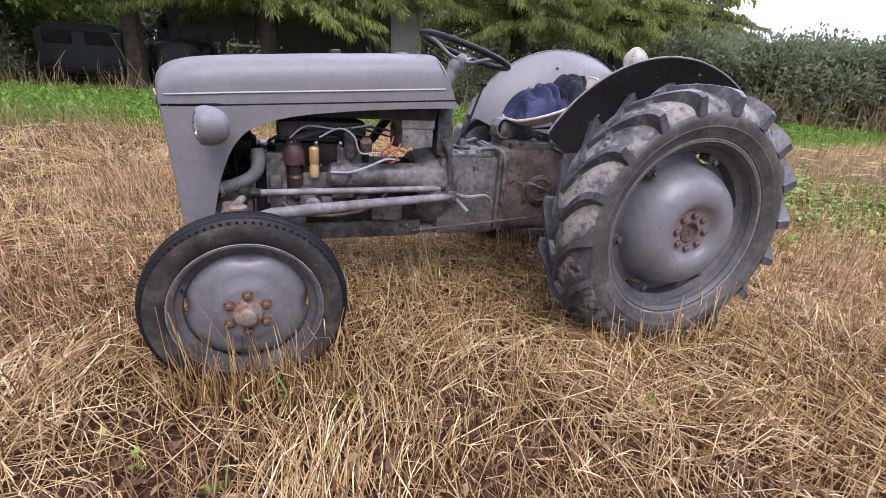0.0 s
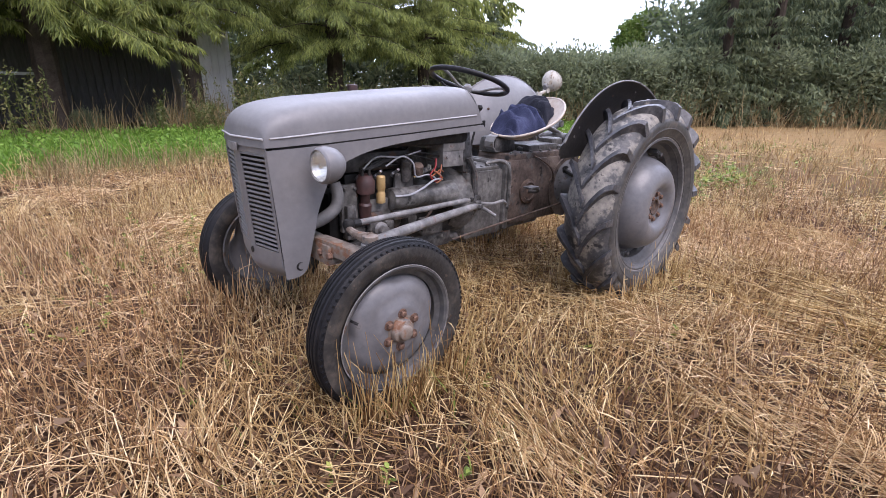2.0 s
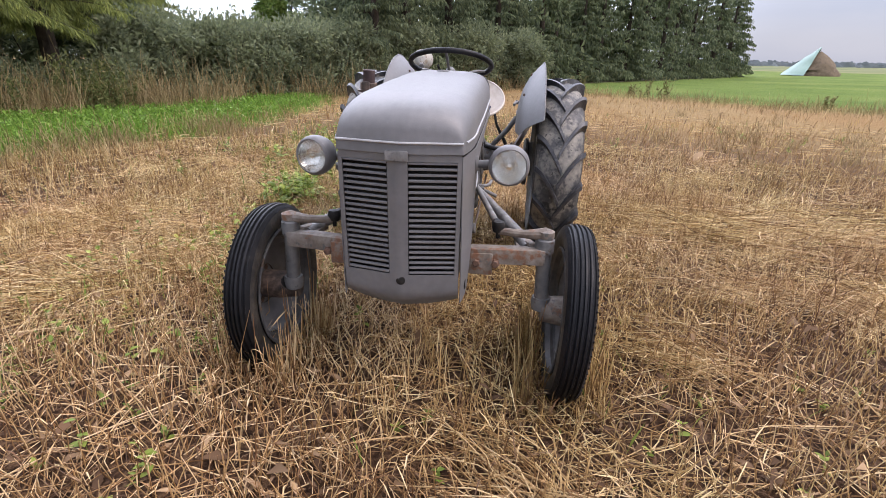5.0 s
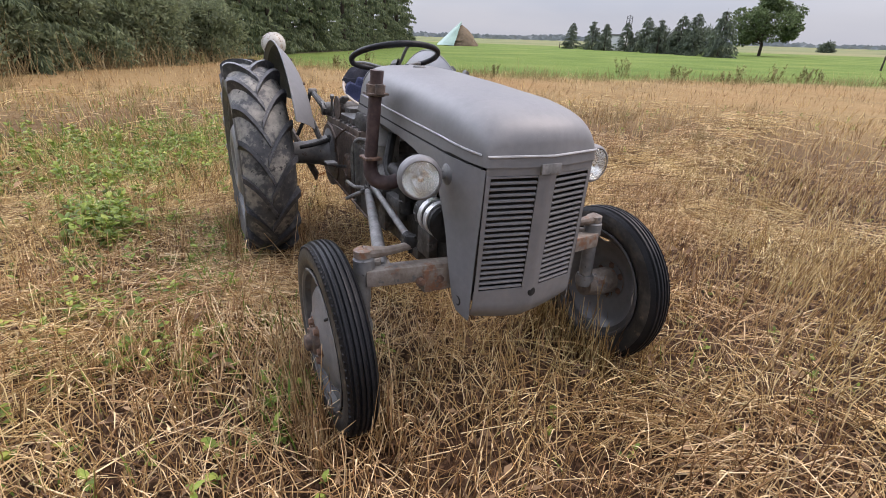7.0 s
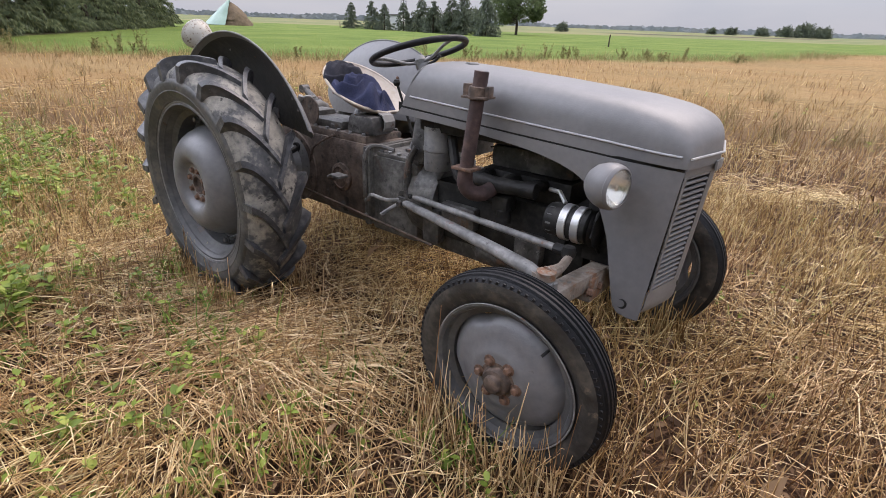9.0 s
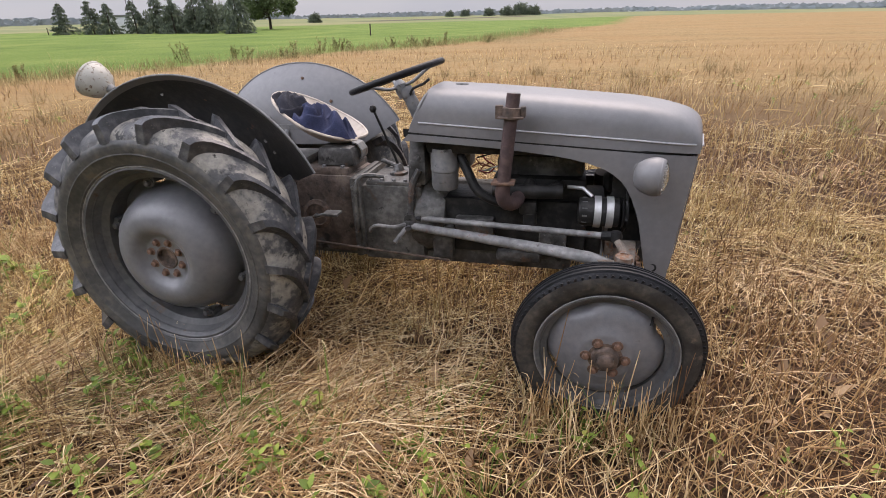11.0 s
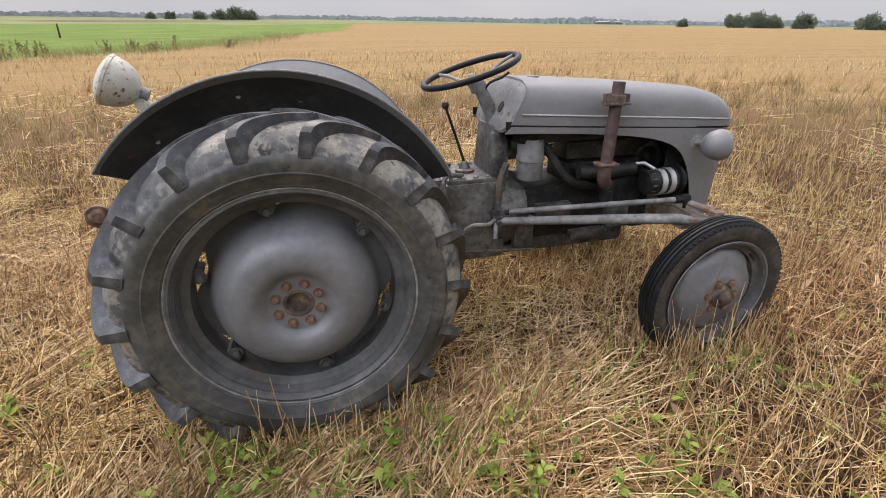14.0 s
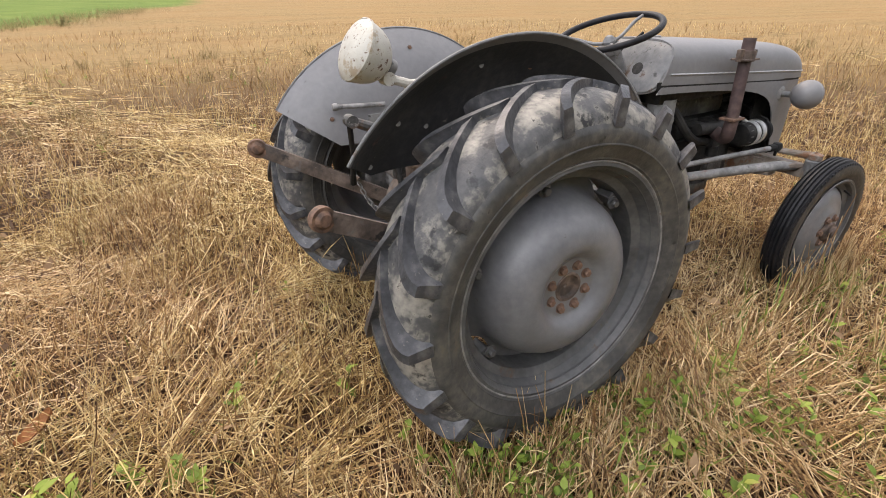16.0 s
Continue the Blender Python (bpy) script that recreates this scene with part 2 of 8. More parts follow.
SEAT = surface("worn_seat_pan", [(0.3, (0.36, 0.29, 0.23)), (0.6, (0.50, 0.44, 0.38)), (0.85, (0.58, 0.55, 0.50))], 8, (0.5, 0.75),
               wear=[((0.28, 0.14, 0.08), 12, 0.62)], bump=0.15)
DENIM = surface("blue_denim", [(0.35, (0.019, 0.023, 0.048)), (0.5, (0.034, 0.041, 0.084)), (0.65, (0.064, 0.073, 0.132))], 9, (0.85, 0.95), bump=0.4, bump_scale=350, fine=250, spec=0.15)
NAVY = surface("navy_lining", [(0.35, (0.010, 0.011, 0.018)), (0.65, (0.028, 0.030, 0.042))], 12, (0.7, 0.9), bump=0.3, bump_scale=200, spec=0.2)
REFLECT = surface("lamp_reflector", [(0.3, (0.72, 0.72, 0.7)), (0.8, (0.85, 0.85, 0.83))], 30, (0.15, 0.3), metal=0.9, bump=0.0)
COPPER = surface("orange_wire", [(0.3, (0.20, 0.06, 0.025)), (0.8, (0.36, 0.13, 0.05))], 30, (0.4, 0.6), bump=0.0)
CABLE = surface("grey_cable", [(0.3, (0.22, 0.23, 0.25)), (0.8, (0.4, 0.41, 0.43))], 30, (0.4, 0.6), bump=0.0)
RED_CABLE = surface("red_cable", [(0.3, (0.22, 0.015, 0.015)), (0.8, (0.33, 0.03, 0.03))], 30, (0.4, 0.6), bump=0.0)

GLASS = bpy.data.materials.new("lamp_glass")
GLASS.use_nodes = True
gb = GLASS.node_tree.nodes["Principled BSDF"]
gb.inputs["Base Color"].default_value = (0.95, 0.95, 0.93, 1)
gb.inputs["Roughness"].default_value, gb.inputs["IOR"].default_value, gb.inputs["Transmission Weight"].default_value = 0.12, 1.45, 1.0


# ---- mesh building ----
class Geo:
    """Vertices and faces gathered for one mesh; side = -1 mirrors across the tractor's middle."""

    def __init__(self, side=1):
        self.v, self.f, self.side = [], [], side

    def add(self, verts, faces):
        n = len(self.v)
        self.v += [tuple(p) for p in verts]
        self.f += [tuple(i + n for i in f) for f in faces]
        return self

    def grid(self, rows, close_u=False, close_v=False):
        """Rows of points of equal count, joined into quads. close_u: each row is a ring."""
        nr, nc = len(rows), len(rows[0])
        faces = []
        for i in range(nr if close_v else nr - 1):
            for j in range(nc if close_u else nc - 1):
                a, b = i * nc + j, i * nc + (j + 1) % nc
                c, d = ((i + 1) % nr) * nc + (j + 1) % nc, ((i + 1) % nr) * nc + j
                faces.append((a, b, c, d))
        return self.add([p for r in rows for p in r], faces)

    def sheet(self, rows, thick, close_u=False):
        """A grid with thickness along its own normals."""
        a = np.array(rows, float)
        du = np.roll(a, -1, 1) - np.roll(a, 1, 1) if close_u else np.gradient(a, axis=1)
        n = np.cross(du, np.gradient(a, axis=0))
        n /= np.linalg.norm(n, axis=2, keepdims=True) + 1e-9
        b = a - n * thick
        nr, nc = a.shape[:2]
        self.grid(a.tolist(), close_u)
        base = len(self.v)
        self.add(b.reshape(-1, 3).tolist(), [])
        o, q = base - nr * nc, base
        span = range(nc if close_u else nc - 1)
        for i in range(nr - 1):
            for j in span:
                k = (j + 1) % nc
                self.f.append((q + i * nc + j, q + (i + 1) * nc + j, q + (i + 1) * nc + k, q + i * nc + k))
        for i in (0, nr - 1):
            for j in span:
                k = (j + 1) % nc
                f = (o + i * nc + j, q + i * nc + j, q + i * nc + k, o + i * nc + k)
                self.f.append(f if i == 0 else f[::-1])
        if not close_u:
            for j in (0, nc - 1):
                for i in range(nr - 1):
                    f = (o + i * nc + j, o + (i + 1) * nc + j, q + (i + 1) * nc + j, q + i * nc + j)
                    self.f.append(f if j == 0 else f[::-1])
        return self

    def lathe(self, profile, centre=(0, 0, 0), axis=(0, 1, 0), n=32, cap=True):
        """Profile of (radius, distance along the axis)."""
        ax = Vector(axis).normalized()
        u = ax.orthogonal().normalized()
        w = ax.cross(u)
        c = Vector(centre)
        rows = [[c + ax * d + (u * math.cos(2 * math.pi * k / n) + w * math.sin(2 * math.pi * k / n)) * r for k in range(n)] for r, d in profile]
        base = len(self.v)
        self.grid(rows, close_u=True)
        if cap:
            self.f.append(tuple(base + k for k in range(n))[::-1])
            last = base + (len(rows) - 1) * n
            self.f.append(tuple(last + k for k in range(n)))
        return self

    def tube(self, pts, r, n=8, smooth=0, cap=True):
        """A round bar along points; r a number or one radius per given point."""
        p = [Vector(q) for q in pts]
        rad = list(r) if isinstance(r, (list, tuple)) else [r] * len(p)
        if smooth:
            q, rr = [], []
            for i in range(len(p) - 1):
                a, b, c, d = p[max(i - 1, 0)], p[i], p[i + 1], p[min(i + 2, len(p) - 1)]
                for s in range(smooth):
                    t = s / smooth
                    q.append(0.5 * (2 * b + (c - a) * t + (2 * a - 5 * b + 4 * c - d) * t * t + (3 * b - a - 3 * c + d) * t ** 3))
                    rr.append(rad[i] + (rad[i + 1] - rad[i]) * t)
            p, rad = q + [p[-1]], rr + [rad[-1]]
        rows, u = [], None
        for i, c in enumerate(p):
            tan = (p[min(i + 1, len(p) - 1)] - p[max(i - 1, 0)]).normalized()
            u = tan.orthogonal().normalized() if u is None else (u - tan * u.dot(tan)).normalized()
            w = tan.cross(u)
            rows.append([c + (u * math.cos(2 * math.pi * k / n) + w * math.sin(2 * math.pi * k / n)) * rad[i] for k in range(n)])
        base = len(self.v)
        self.grid(rows, close_u=True)
        if cap:
            self.f.append(tuple(base + k for k in range(n))[::-1])
            last = base + (len(rows) - 1) * n
            self.f.append(tuple(last + k for k in range(n)))
        return self

    def box(self, centre, size, bevel=0.004, turn=None, taper=None):
        """A bevelled block. taper: factors (x, y) for its top."""
        bm = bmesh.new()
        bmesh.ops.create_cube(bm, size=1)
        for v in bm.verts:
            if taper and v.co.z > 0:
                v.co.x, v.co.y = v.co.x * taper[0], v.co.y * taper[1]
            v.co = Vector((v.co.x * size[0], v.co.y * size[1], v.co.z * size[2]))
        if bevel:
            bmesh.ops.bevel(bm, geom=list(bm.edges), offset=bevel, segments=2, affect="EDGES", profile=0.6)
        m = Matrix.Translation(centre) @ (turn or Matrix())
        bm.verts.index_update()
        self.add([m @ v.co for v in bm.verts], [[v.index for v in f.verts] for f in bm.faces])
        bm.free()
        return self

    def bolt(self, c, axis, r=0.012, h=0.012):
        return self.lathe([(r * 1.25, -h * 0.3), (r * 1.25, 0), (r, 0), (r, h * 0.85), (r * 0.8, h)], c, axis, 6)

    def mesh(self, name, angle=35):
        me = bpy.data.meshes.new(name)
        s = self.side
        me.from_pydata([(x, y * s, z) for x, y, z in self.v], [], self.f if s > 0 else [f[::-1] for f in self.f])
        me.validate()
        me.shade_smooth()
        me.set_sharp_from_angle(angle=radians(angle))
        return me


def part(name, geo, material, parent=None, label="", angle=35):
    """Links gathered geometry as one mesh object under a thing or a part."""
    me = geo if isinstance(geo, bpy.types.Mesh) else geo.mesh(name, angle)
    if not me.materials:
        me.materials.append(material)
    ob = new(name, me)
    ob.parent = parent
    return tagged(ob, label=label)


def lerp(a, b, t):
    return a + (b - a) * t


def along(x, table):
    return float(np.interp(x, [p[0] for p in table], [p[1] for p in table]))


def height(x, y):
    """The lie of the land: it leans under the tractor and levels out further off."""
    return 0.02 + 0.0184 * 14 * math.tanh(x / 14) - 0.01444 * 14 * math.tanh(y / 14)


# ---- the tractor ----
tractor = tagged(new("tractor"), "old grey farm tractor with open engine bay standing in stubble", "tractor")
tractor.matrix_world = LEAN


def side_y(x):
    return along(x, [(0.9, 0.222), (1.5, 0.228), (1.9, 0.226), (2.01, 0.209), (2.072, 0.196)])


def seam_z(x):
    return along(x, [(0.9, 1.042), (2.09, 0.968)])


def front_x(y, z):
    return 2.106 - 0.2 * abs(y) - 0.075 * (0.96 - z)


def build_bonnet():
    rows = []
    stations = [("flat", x) for x in np.linspace(0.905, 1.85, 16)] + [("nose", s) for s in (0.12, 0.25, 0.38, 0.5, 0.62, 0.72, 0.8, 0.87, 0.92, 0.96, 0.985, 1.0)]
    nu = 37
    for kind, s in stations:
        row = []
        x = s if kind == "flat" else 1.85
        w0, zb, zt = side_y(x), seam_z(x), along(x, [(0.9, 1.214), (1.2, 1.203), (1.5, 1.183), (1.85, 1.152)])
        for k in range(nu):
            a = math.pi * k / (nu - 1)
            c, sn = math.cos(a), math.sin(a)
            ex = 0.36
            yy = -w0 * math.copysign(abs(c) ** ex, c)
            hh = (zt - zb) * abs(sn) ** 0.5
            hh *= 1 - 0.06 * (abs(yy) / w0) ** 2
            if kind == "flat":
                slant = max(0.0, 0.48 * (zb + hh - 1.01) + 0.012) * max(0.0, 1 - (x - 0.905) / 0.45)
                row.append((x + slant, yy, zb + hh))
            else:
                n = 4.0
                drop = max(0.0, 1 - s ** n) ** (1 / n)
                yy2 = yy * lerp(1, 0.9, s ** 3)
                xf = front_x(yy2, 0.99) + 0.004
                xx = lerp(1.85, xf, s)
                zz = seam_z(xx)
                top = hh * lerp(1.0, 0.92, s) * (1 - 0.10 * s * abs(yy) / w0)
                row.append((xx, yy2, zz + max(top * drop, 0.004)))
        rows.append(row)
    g = Geo().sheet(rows, -0.004)
    # the rolled lip round the nose
    bonnet = part("bonnet", g, GREY, tractor, "grey painted bonnet with a bright pressed moulding", 50)
    corner = []
    for x in np.linspace(1.86, 2.05, 9):
        q = (x - 1.85) / 0.21
        corner.append((x, 0.227 * lerp(1, 0.9, q ** 3) + 0.002, along(x, [(1.85, 1.024), (2.05, 1.008)])))
    for s in (1, -1):
        pts = [(x, side_y(x) + 0.0015, along(x, [(0.95, 1.084), (1.85, 1.024)])) for x in np.linspace(0.98, 1.84, 12)] + corner
        part("side_moulding", Geo(s).tube(pts, 0.0035, 6), MOULD, bonnet, "thin worn bright pressed moulding")
        # added black strip keeps the seam gap dark, no real part
        seam_back = [[(x, side_y(x) - 0.005, seam_z(x) + dz) for x in np.linspace(0.91, 2.04, 16)] for dz in (-0.02, 0.014)]
        part("seam_shade_strip", Geo(s).sheet(seam_back, 0.002), BLACK, bonnet, "black strip added behind the bonnet seam for its shade")
    front = [(front_x(y, 0.99) + 0.008, y, 1.006) for y in np.linspace(-0.203, 0.203, 15)]
    part("nose_moulding", Geo().tube(front, 0.0038, 6), MOULD, bonnet, "thin worn bright pressed moulding")
    cap_y = Geo().lathe([(0.0, 0.012), (0.025, 0.012), (0.03, 0.006), (0.03, 0.0)], (1.12, 0, 1.203), (0, 0, 1), 20, cap=False)
    part("filler_cap", cap_y, GREY_WORN, bonnet)
    return bonnet


bonnet = build_bonnet()

LOWER = [(0.905, 1.006), (1.05, 1.0), (1.2, 0.991), (1.32, 0.982), (1.42, 0.972), (1.52, 0.961), (1.6, 0.948), (1.67, 0.932), (1.73, 0.911), (1.775, 0.886), (1.81, 0.853),
         (1.838, 0.812), (1.860, 0.764), (1.878, 0.712), (1.892, 0.660), (1.905, 0.606), (1.916, 0.556), (1.926, 0.51), (1.936, 0.478), (1.955, 0.455), (1.99, 0.446), (2.022, 0.445)]


def build_side_panel(s):
    ups = np.linspace(0.905, 2.064, len(LOWER))
    # upper points lean forward so that each rib of the strip stays tidy along the arch
    ups = [lerp(u, min(l[0] + 0.05, 2.064), 0.55) for u, l in zip(ups, LOWER)]
    ups[-1] = 2.064
    rows = []
    for k in range(9):
        f = k / 8
        row = []
        for (lx, lz), ux in zip(LOWER, ups):
            uz = seam_z(ux) - 0.006
            x, z = lerp(ux, lx, f), lerp(uz, lz, f)
            row.append((x, side_y(x) + 0.001 - 0.012 * max(0, 0.62 - z), z))
        rows.append(row)
    g = Geo(s).sheet(rows, -0.003)
    p = part("side_panel", g, GREY, tractor, "grey engine side panel with a long curved cutaway")
    hole = Geo(s).lathe([(0.011, 0.0), (0.016, 0.003), (0.019, 0.001), (0.019, -0.004)], (1.962, side_y(1.962) + 0.001, 0.494), (0, 1, 0), 18, cap=False)
    hole.lathe([(0.0, -0.0005), (0.0115, -0.0005)], (1.962, side_y(1.962), 0.494), (0, 1, 0), 18, cap=False)
    part("plug", hole, BLACK, p, "black round hole with a pressed rim")
    return p


for s in (1, -1):
    build_side_panel(s)


def build_nose():
    def face(y0, y1, z0, z1, ny=6, nz=6, g=None):
        rows = [[(front_x(lerp(y0, y1, j / ny), lerp(z0, z1, i / nz)), lerp(y0, y1, j / ny), lerp(z0, z1, i / nz)) for j in range(ny + 1)] for i in range(nz + 1)]
        return (g or Geo()).sheet(rows, 0.004)

    g = Geo()
    face(-0.033, 0.033, 0.556, 0.947, 6, 8, g)
    for s in (1, -1):
        face(s * 0.186, s * 0.199, 0.556, 0.947, 1, 8, g)
    face(-0.199, 0.199, 0.947, 0.984, 16, 2, g)
    rows = []
    for i in range(9):
        row = []
        for j in range(25):
            y = lerp(-0.2, 0.2, j / 24)
            zlow = 0.424 + 0.024 * (abs(y) / 0.2) ** 2.5
            z = lerp(0.556, zlow, i / 8)
            roll = max(0, (i - 4) / 4) ** 2 * 0.04
            row.append((front_x(y, z) - roll, y, z))
        rows.append(row)
    g.sheet(rows, -0.004)
    nose = part("grille_panel", g, GREY, tractor, "grey nose panel with two louvred grilles", 30)
    part("crank_hole", Geo().lathe([(0.0, 0.002), (0.012, 0.002), (0.016, 0.0)], (front_x(0.006, 0.536), 0.006, 0.536), (1, 0, 0.07), 16, cap=False), BLACK, nose)
    # slats, each tilted so that its front edge hangs lower
    n = 21
    slat = None
    for s in (1, -1):
        slat = None
        for k in range(n):
            z = 0.564 + (0.942 - 0.564) * k / (n - 1)
            if slat is None:
                rows = []
                for i, (dx, dz) in enumerate(((-0.007, 0.0038), (-0.003, 0.0036), (0.0, 0.002), (0.0, -0.0015), (-0.002, -0.0024))):
                    rows.append([(front_x(y, 0.75) - 2.102 + dx, s * y, dz) for y in np.linspace(0.035, 0.185, 5)])
                gg = Geo()
                gg.sheet(rows, 0.0015 * s)
                slat = gg.mesh("slat")
            ob = part("slat", slat, GREY, nose)
            ob.location = (2.102 - 0.075 * (0.75 - z) - 0.0015, 0, z)
    part("badge", Geo().box((front_x(0.0, 0.966) + 0.004, 0, 0.966), (0.008, 0.072, 0.032), 0.003), ROD, nose, "small worn bare metal badge plate")
    core = Geo().box((1.975, 0, 0.74), (0.07, 0.385, 0.46), 0.004)
    part("radiator", core, BLACK, tractor, "black radiator core behind the grille")
    # added black sheet stands for the dark inside of the engine bay
    part("bay_blackout", Geo().box((1.87, -0.16, 0.80), (0.19, 0.008, 0.42), 0.002), BLACK, tractor, "black sheet added beside the radiator to darken the bay")
    part("top_tank", Geo().box((1.96, 0, 0.985), (0.08, 0.34, 0.05), 0.012), BLACK, tractor)
    return nose


build_nose()


def build_headlamp(s):
    c, ax = (1.925, 0.345, 0.918), (1, 0.06 if s > 0 else 0.25, -0.02)
    g = Geo(s).lathe([(0.0, -0.098), (0.02, -0.096), (0.042, -0.087), (0.058, -0.068), (0.067, -0.045), (0.0705, -0.025), (0.0695, -0.012), (0.0665, -0.004), (0.0675, -0.002), (0.064, 0.005), (0.059, 0.008), (0.056, 0.003)], c, ax, 36, cap=False)
    h = part("headlamp", g, GREY, tractor, "round grey bullet headlamp with clear ribbed glass")
    part("reflector", Geo(s).lathe([(0.0, -0.045), (0.025, -0.039), (0.043, -0.024), (0.056, 0.002)], c, ax, 28, cap=False), REFLECT, h, "mirror-bright dish reflector")
    part("bulb", Geo(s).lathe([(0.006, -0.042), (0.006, -0.018), (0.012, -0.010), (0.01, 0.0), (0.0, 0.002)], c, ax, 12), REFLECT, h)
    lens = part("lens", Geo(s).lathe([(0.057, 0.005), (0.048, 0.014), (0.03, 0.021), (0.0, 0.025), (0.0, 0.022), (0.03, 0.018), (0.048, 0.011), (0.057, 0.002)], c, ax, 32, cap=False), GLASS, h, "clear domed glass")
    lens.visible_shadow = False
    st = Geo(s).tube([(1.875, 0.31, 0.916), (1.872, 0.235, 0.912)], [0.018, 0.014], 12)
    st.lathe([(0.036, 0.0), (0.036, 0.004), (0.02, 0.012)], (1.872, 0.226, 0.912), (0, 1, 0), 20)
    part("mounting_stud", st, GREY_WORN, h)


for s in (1, -1):
    build_headlamp(s)


def build_front_wheel(s):
    c = (1.795, 0.609, 0.338) if s > 0 else (1.770, 0.600, 0.336)
    tyre_profile = [(0.250, 0.040), (0.262, 0.047), (0.285, 0.054), (0.305, 0.055), (0.322, 0.051), (0.332, 0.045), (0.338, 0.040), (0.333, 0.037), (0.333, 0.033), (0.342, 0.029),
                    (0.344, 0.022), (0.336, 0.019), (0.336, 0.015), (0.345, 0.011), (0.346, 0.004), (0.338, 0.002)]
    full = tyre_profile + [(r, -d) for r, d in tyre_profile[::-1]]
    wheel = part("front_wheel", Geo(s).lathe([(0.246, 0.052), (0.252, 0.050), (0.250, 0.044), (0.238, 0.040), (0.234, 0.022), (0.214, 0.014), (0.214, -0.014), (0.234, -0.022), (0.238, -0.040),
                                            (0.250, -0.044), (0.252, -0.050), (0.246, -0.052), (0.236, -0.046), (0.229, -0.026), (0.208, -0.016), (0.208, 0.016), (0.229, 0.026), (0.236, 0.046), (0.246, 0.052)], (0, 0, 0), (0, 1, 0), 56, cap=False),
                 RIM, tractor, "ribbed front tyre on a grey dished steel wheel")
    part("tread", Geo(s).lathe(full[4:-4], (0, 0, 0), (0, 1, 0), 72, cap=False), RUBBER, wheel, "black ribbed rubber tread")
    part("sidewall", Geo(s).lathe(full[:5], (0, 0, 0), (0, 1, 0), 72, cap=False), FRONT_WALL, wheel, "dusty black tyre wall")
    part("inner_wall", Geo(s).lathe(full[-5:], (0, 0, 0), (0, 1, 0), 72, cap=False), FRONT_WALL, wheel, "dusty black tyre wall")
    block = Geo(s).box((0, 0.0475, 0.3245), (0.009, 0.006, 0.017), 0.002, Matrix.Rotation(radians(18), 4, "Y")).mesh("shoulder_block")
    for k in range(84):
        b = part("shoulder_block", block, RUBBER, wheel)
        b.rotation_euler = (0, 2 * math.pi * k / 84, 0)
    # the disc, flattened on four chords so that daylight shows between disc and rim
    n = 96
    rows = []
    for r, d in ((0.05, 0.058), (0.085, 0.058), (0.098, 0.056), (0.115, 0.044), (0.14, 0.040), (0.17, 0.032), (0.19, 0.018), (0.205, -0.004), (0.214, -0.012)):
        row = []
        for k in range(n):
            a = 2 * math.pi * k / n
            rr = r
            if r > 0.16:
                q = (a + math.pi / 4) % (math.pi / 2) - math.pi / 4
                dent = math.exp(-(q / 0.22) ** 2) * 0.022
                rr = r - dent * (r - 0.16) / 0.05
            row.append((math.cos(a) * rr, d, math.sin(a) * rr))
        rows.append(row)
    part("disc", Geo(s).sheet(rows[::-1], 0.004, close_u=True), DISC, wheel, "grey dished wheel disc")
    hub = Geo(s).lathe([(0.085, 0.052), (0.085, 0.06), (0.05, 0.063), (0.046, 0.078), (0.043, 0.082), (0.03, 0.085), (0.028, 0.1), (0.02, 0.104), (0.0, 0.105)], (0, 0, 0), (0, 1, 0), 28, cap=False)
    hub.lathe([(0.05, -0.10), (0.055, -0.05), (0.06, -0.02), (0.06, 0.05)], (0, 0, 0), (0, 1, 0), 20)
    part("hub", hub, BEAM if s > 0 else RUST, wheel, "rust-stained cast hub with a grease cap")
    bolt = Geo(s).bolt((0, 0, 0), (0, 1, 0), 0.013, 0.016).lathe([(0.02, -0.002), (0.02, 0.003), (0.014, 0.004)], (0, 0, 0), (0, 1, 0), 14).mesh("bolt")
    for k in range(6):
        a = 2 * math.pi * (k + 0.5) / 6
        b = part("bolt", bolt, RUST_BOLT, wheel)
        b.location = (0.068 * math.cos(a), s * 0.062, 0.068 * math.sin(a))
    part("rim_lip", Geo(s).lathe([(0.250, 0.0505), (0.253, 0.0535), (0.2555, 0.0515)], (0, 0, 0), (0, 1, 0), 72, cap=False), ROD, wheel, "thin scuffed rim edge")
    part("valve", Geo(s).tube([(0.205, 0.02, 0.08), (0.195, 0.05, 0.076), (0.19, 0.056, 0.074)], 0.005, 8), BLACK, wheel)
    wheel.matrix_local = pose(c[0], s * c[1], c[2], -2.2 * s, -2 if s > 0 else -27, 0.5 * s)
    return wheel


for s in (1, -1):
    build_front_wheel(s)


